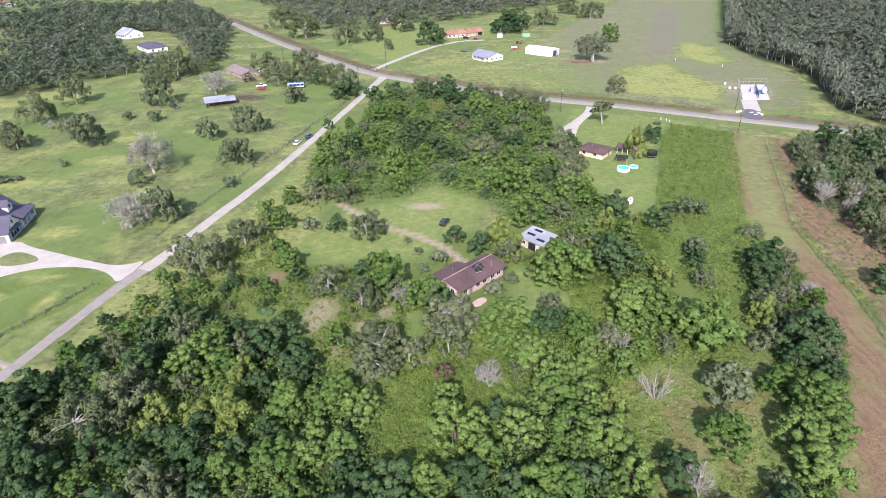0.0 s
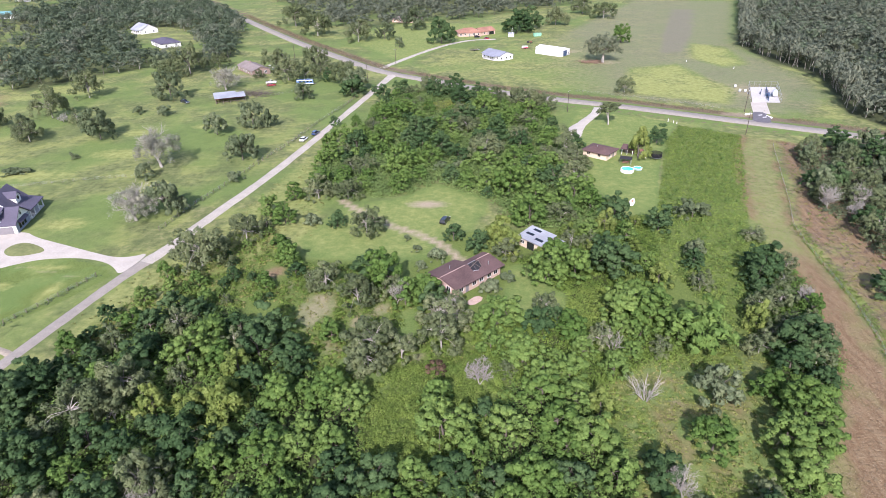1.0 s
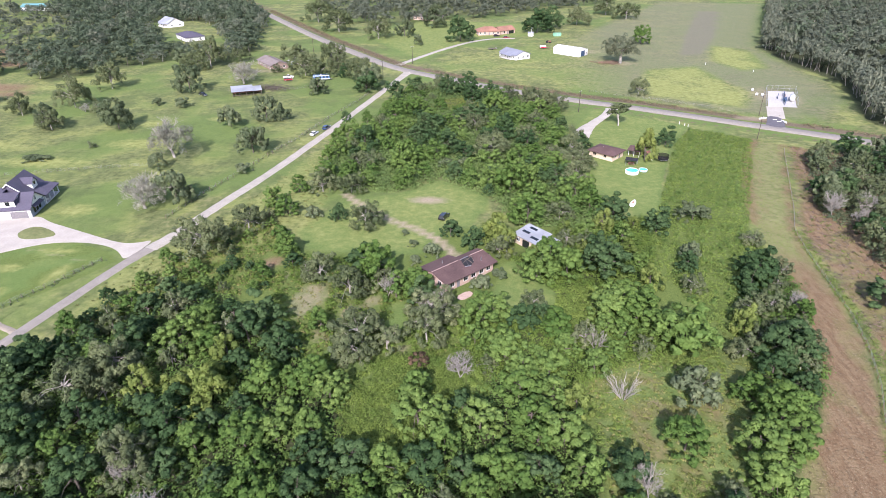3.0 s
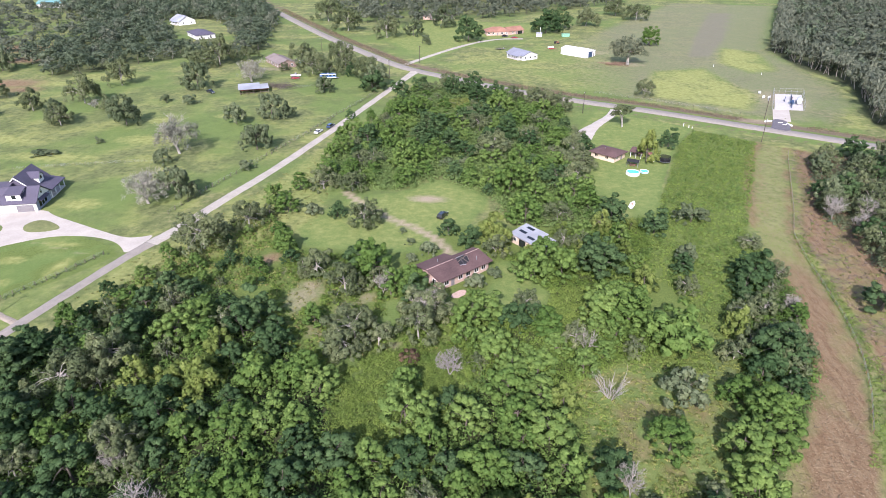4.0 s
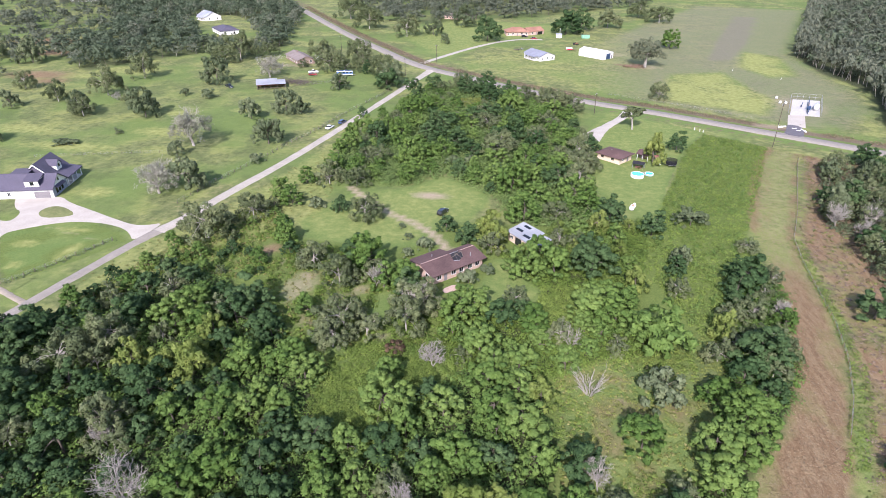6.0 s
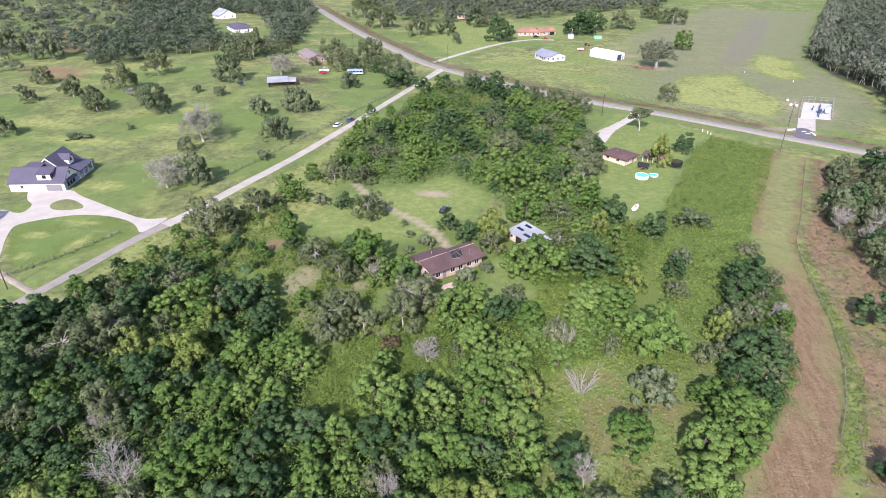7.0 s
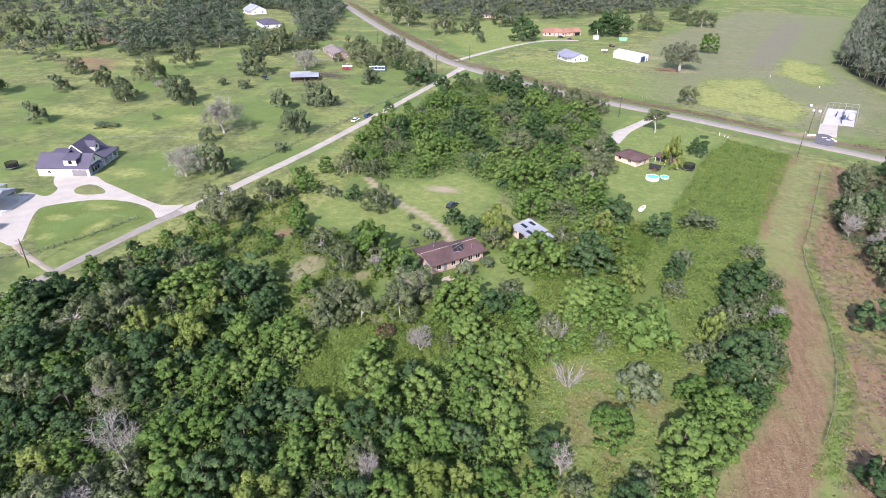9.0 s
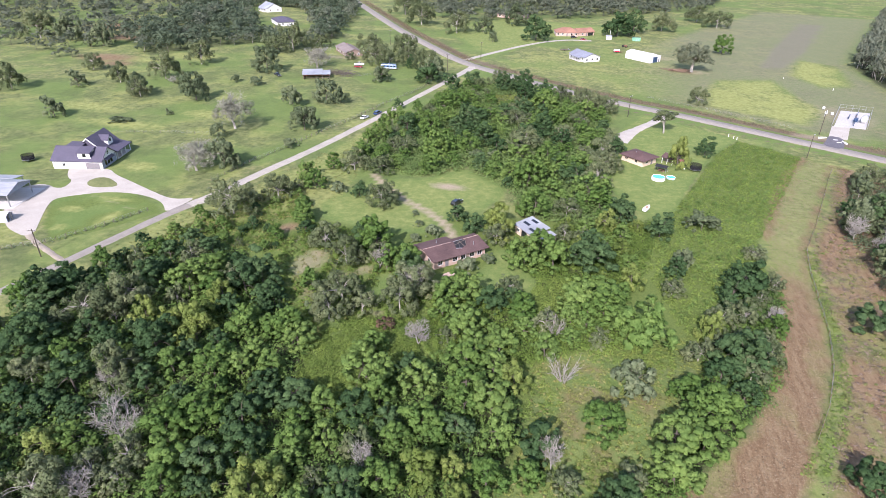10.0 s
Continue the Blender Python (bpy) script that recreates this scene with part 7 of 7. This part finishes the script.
car("car", "dark red car beside a heap of farm clutter", -102.5, 171.0, 15, "maroon_paint", (0.10, 0.025, 0.03), "suv")


def camper():
    c = thing("caravan", "blue and white caravan parked by a field track", "caravan", -84.0, 173.0, 12)
    part("body", prism([(-4.6, 0.7), (4.6, 0.7), (4.6, 2.6), (4.2, 3.1), (-4.3, 3.1), (-4.6, 2.8)], -1.25, 1.25, "y"), paint("caravan_blue", (0.10, 0.17, 0.30)), c, bevel=0.06)
    part("stripe", box(-4.5, 4.5, -1.29, -1.25, 0.8, 1.2), TANK_WHITE, c)
    part("stripe", box(-4.5, 4.5, -1.29, -1.25, 2.6, 2.9), TANK_WHITE, c)
    for x in (-3.2, -1.2, 0.8, 2.8):
        part("window", box(x, x + 1.2, -1.30, -1.25, 1.7, 2.4), DARK_GLASS, c)
    part("roof_vent", box(-0.5, 0.3, -0.4, 0.4, 3.1, 3.3), STEEL, c)
    for x in (-0.7, 0.5):
        for y in (-1.1, 1.1):
            w = part("wheel", prism([(0.36 * math.cos(a * math.pi / 7), 0.36 * math.sin(a * math.pi / 7)) for a in range(14)], -0.12, 0.12, "y"), RUBBER, c, at=pose(x, y, 0.35))
    part("hitch", box(4.6, 5.8, -0.1, 0.1, 0.6, 0.75), STEEL, c)


camper()


def farm_yard():
    d = thing("skip", "pale green steel skip standing in grass", "skip", 58.0, 322.0, 8)
    part("body", prism([(-3.0, 0.9), (-2.6, 0.1), (2.6, 0.1), (3.0, 0.9), (3.0, 2.4), (-3.0, 2.4)], -1.2, 1.2, "y"), surface("green_paint", (0.14, 0.34, 0.22), (0.22, 0.43, 0.30), 2.0, 0.6), d)
    for x in (-1.8, 0, 1.8):
        part("rib", box(x - .06, x + .06, -1.28, -1.2, 0.3, 2.3), STEEL, d)
    t = thing("tractor", "rusty red farm tractor standing by a workshop", "tractor", 50.0, 293.0, -30)
    part("chassis", box(-1.6, 1.6, -0.4, 0.4, 0.7, 1.3), RUST, t, bevel=0.05)
    part("bonnet", box(0.1, 1.8, -0.38, 0.38, 1.3, 1.8), RUST, t, bevel=0.08)
    part("seat", box(-1.1, -0.6, -0.25, 0.25, 1.4, 1.8), BLACK_FABRIC, t)
    for x, r in ((-1.1, 0.85), (1.3, 0.5)):
        for y in (-0.8, 0.8):
            part("wheel", prism([(r * math.cos(a * math.pi / 9), r * math.sin(a * math.pi / 9)) for a in range(18)], -0.2, 0.2, "y"), RUBBER, t, at=pose(x, y, r))
    w = thing("well_house", "small white well house with a leaning mast", "well house", 38.2, 322.0, 0)
    part("wall", gable_walls(-2.0, 2.0, -1.5, 1.5, 2.2, 3.0), METAL_WHITE, w)
    part("roof", gable_roof(-2.0, 2.0, -1.5, 1.5, 2.2, 3.0, 0.2, 0.08), METAL_ROOF, w)
    part("mast", drum(0.6, -2.4, -0.1, 7.0, 0.16, 0.1, 8), TANK_WHITE, w)
    b = thing("trailer_tank", "red and white trailer tank standing in a paddock", "trailer", 44.8, 272.0, 10)
    v, f = tube([(-2.2, 0, 1.3), (-1.9, 0, 1.3), (1.9, 0, 1.3), (2.2, 0, 1.3)], (0.02, 0.8, 0.8, 0.02), 12)
    new("tank", mesh_from("tank", v, f, (TANK_WHITE,))).parent = b
    part("side_panel", box(-1.6, 1.8, -0.95, -0.82, 0.7, 1.2), paint("red_paint", (0.5, 0.02, 0.06)), b)
    part("deck", box(-2.6, 4.0, -0.8, 0.8, 0.45, 0.55), RUST, b)
    for y in (-0.9, 0.9):
        part("wheel", prism([(0.36 * math.cos(a * math.pi / 7), 0.36 * math.sin(a * math.pi / 7)) for a in range(14)], -0.1, 0.1, "y"), RUBBER, b, at=pose(0, y, 0.36))
    u = thing("flat_trailer", "flat utility trailer parked in grass", "trailer", 10.0, 267.0, 20)
    part("deck", box(-2.8, 2.8, -1.0, 1.0, 0.6, 0.72), TIMBER, u)
    part("headboard", box(2.7, 2.8, -1.0, 1.0, 0.72, 1.3), STEEL, u)
    part("tongue", box(2.8, 4.2, -0.08, 0.08, 0.5, 0.6), STEEL, u)
    for y in (-1.1, 1.1):
        part("wheel", prism([(0.36 * math.cos(a * math.pi / 7), 0.36 * math.sin(a * math.pi / 7)) for a in range(14)], -0.1, 0.1, "y"), RUBBER, u, at=pose(0, y, 0.36))
    j = thing("boat", "white fibreglass boat hull lying among bushes", "boat", 58.6, 13.6, 68)
    j.scale = (0.85, 0.85, 0.85)
    hull = bmesh.new()
    rings = []
    for x, w_, h in ((-2.4, 0.9, 1.0), (-0.8, 1.0, 1.0), (1.0, 0.85, 1.1), (2.6, 0.15, 1.3)):
        rings.append([hull.verts.new((x, s * w_, z)) for s, z in ((-1, h), (-0.7, 0.45), (0.7, 0.45), (1, h))] + [hull.verts.new((x, 0, 0.2))])
    for a, b_ in zip(rings, rings[1:]):
        for i, k in ((0, 1), (1, 4), (4, 2), (2, 3), (3, 0)):
            hull.faces.new((a[i], a[k], b_[k], b_[i]))
    hull.faces.new([rings[0][i] for i in (0, 1, 4, 2, 3)])
    part("hull", hull, TANK_WHITE, j)
    part("console", box(-0.5, 0.3, -0.35, 0.35, 1.0, 1.6), surface("faded_orange", (0.34, 0.20, 0.13), (0.44, 0.28, 0.19), 2.0, 0.5), j, bevel=0.05)
    part("cradle", box(-1.6, 1.4, -0.6, 0.6, -0.1, 0.3), TIMBER, j)


farm_yard()


# ---- poles, posts and fences ----
POLE_WOOD = surface("creosoted_pole", (0.045, 0.036, 0.028), (0.10, 0.082, 0.066), 5.0, 0.9, stretch=(1, 1, 0.2))


def utility_pole(x, y, height, turn, arms=1):
    p = thing("utility_pole", "weathered timber utility pole with a cross-arm", "utility pole", x, y, turn, group="utility poles")
    part("pole", drum(0, 0, -0.4, height, 0.16, 0.11, 10), POLE_WOOD, p)
    for i in range(arms):
        z = height - 0.5 - i * 0.9
        arm = part("cross_arm", box(-1.2, 1.2, -0.16, -0.06, z, z + 0.13), POLE_WOOD, p)
        for xx in (-1.1, -0.4, 0.4, 1.1):
            part("insulator", drum(xx, -0.11, z + 0.13, z + 0.33, 0.05, 0.04, 8), TANK_WHITE, arm)
    if arms > 1:
        part("transformer", drum(0.3, 0.3, height - 2.8, height - 1.9, 0.24, sides=12), STEEL, p)


for x, y, h, turn, arms in ((120.4, 82.6, 9.5, 65, 1), (132.6, 115.5, 11.0, 65, 2), (52.6, 117.0, 10.0, 62, 1), (-96.8, -64.4, 8.2, 15, 1), (-108.2, 244.0, 10.0, 50, 1), (-50.0, 179.0, 10.0, 40, 1), (-38.5, 219.0, 10.5, 40, 1)):
    utility_pole(x, y, h, turn, arms)


def wire_fence(name, label, line, spacing, height, post_mat, wires=3, r=0.07):
    """Posts along a line with strands of wire between them."""
    f = thing(name, label, "fence", 0, 0)
    pts = np.array(line, float)
    seg = np.hypot(*np.diff(pts, axis=0).T)
    run = np.concatenate([[0], np.cumsum(seg)])
    s = np.arange(0, run[-1], spacing)
    xs, ys = np.interp(s, run, pts[:, 0]), np.interp(s, run, pts[:, 1])
    shared = None
    rng = random.Random(5)
    for x, y in zip(xs, ys):
        if shared is None:
            ob = part("post", drum(0, 0, -0.25, height, r, r * 0.85, 7), post_mat, f)
            shared = ob.data
        else:
            ob = new("post", shared)
            ob.parent = f
        ob.matrix_local = pose(x, y, 0, rng.uniform(-4, 4), rng.uniform(-4, 4), rng.uniform(0, 90))
    for i in range(wires):
        z = height * (0.35 + 0.6 * i / max(wires - 1, 1))
        v, fc = tube(np.stack([xs, ys, np.full(len(xs), z)], 1), np.full(len(xs), 0.012), 3)
        ob = new("wire", mesh_from("wire", v, fc, (STEEL,)))
        ob.parent = f


wire_fence("lane_fence", "wire fence with timber posts along a gravel lane", [(-84.5, -6), (-81.0, 13), (-76.4, 31), (-71.6, 53), (-66.5, 71), (-60.6, 103), (-53.5, 131), (-50.5, 150)], 3.2, 1.4, TIMBER, 4, 0.10)
wire_fence("paddock_fence", "wire fence with timber posts round a mown paddock", [(-112, -66), (-101, -57), (-95, -46), (-90, -34.5), (-88.5, -31.5)], 2.6, 1.2, TIMBER, 4, 0.09)
wire_fence("field_fence", "wire fence with short posts along a mown dirt strip", [(126, 70), (124, 65), (107.6, 15.5), (101.4, -1), (99.3, -14), (97.5, -33.4), (96.6, -43), (94.2, -56), (90.2, -68.6), (85.2, -80)], 3.0, 1.1, RUST, 5, 0.06)
wire_fence("roadside_fence", "wire fence with pale posts along a road verge", [(62, 154), (84, 144), (110, 130), (124, 121)], 3.5, 1.2, TIMBER, 3)
wire_fence("pasture_fence", "old wire fence with timber posts across pasture", [(-160, 24), (-130, 33), (-108, 38)], 3.5, 1.2, TIMBER, 3)
wire_fence("yard_fence", "wire fence with timber posts beside a farm track", [(-103, 146), (-92, 152), (-84, 158)], 2.2, 1.3, TIMBER, 3)
for x, y, h in ((94.1, 100.8, 1.3), (95.9, 99.0, 1.1), (97.0, 97.8, 0.9), (140, 225, 1.2), (161, 205, 1.2)):
    m = thing("marker_post", "short white marker post standing in grass", "marker post", x, y, 0, group="marker posts")
    part("post", drum(0, 0, -0.2, h, 0.14, 0.12, 8), TANK_WHITE, m)
    part("cap", drum(0, 0, h, h + 0.08, 0.17, 0.1, 8), STEEL, m)

# heap of cut branches and timber by the barn
heap_rng = np.random.default_rng(9)
sticks = []
for i in range(260):
    c = np.array([heap_rng.normal(-106, 5.5), heap_rng.normal(152, 3.0), heap_rng.uniform(0.1, 1.5)])
    d = heap_rng.normal(size=3) * np.array([1.6, 1.6, 0.5])
    sticks.append(tube([c - d, c + d * 0.2, c + d], (0.07, 0.05, 0.02), 4))
v, f = joined(sticks)
sticks_east = []
for i in range(120):
    c = np.array([heap_rng.normal(82, 3.6), heap_rng.normal(226, 2.0), heap_rng.uniform(0.1, 0.9)])
    d = heap_rng.normal(size=3) * np.array([1.5, 1.2, 0.3])
    sticks_east.append(tube([c - d, c + d * 0.2, c + d], (0.11, 0.09, 0.04), 4))
pv, pf = joined(sticks_east)
tagged(new("log_pile", mesh_from("log_pile", pv, pf, (LOG_WOOD,))), "low heap of reddish-brown logs and limbs under an oak", "log pile", kind="stuff")
tagged(new("brush_pile", mesh_from("brush_pile", v, f, (BARK,))), "wide grey-brown heap of cut branches beside a barn", "brush pile", kind="stuff")
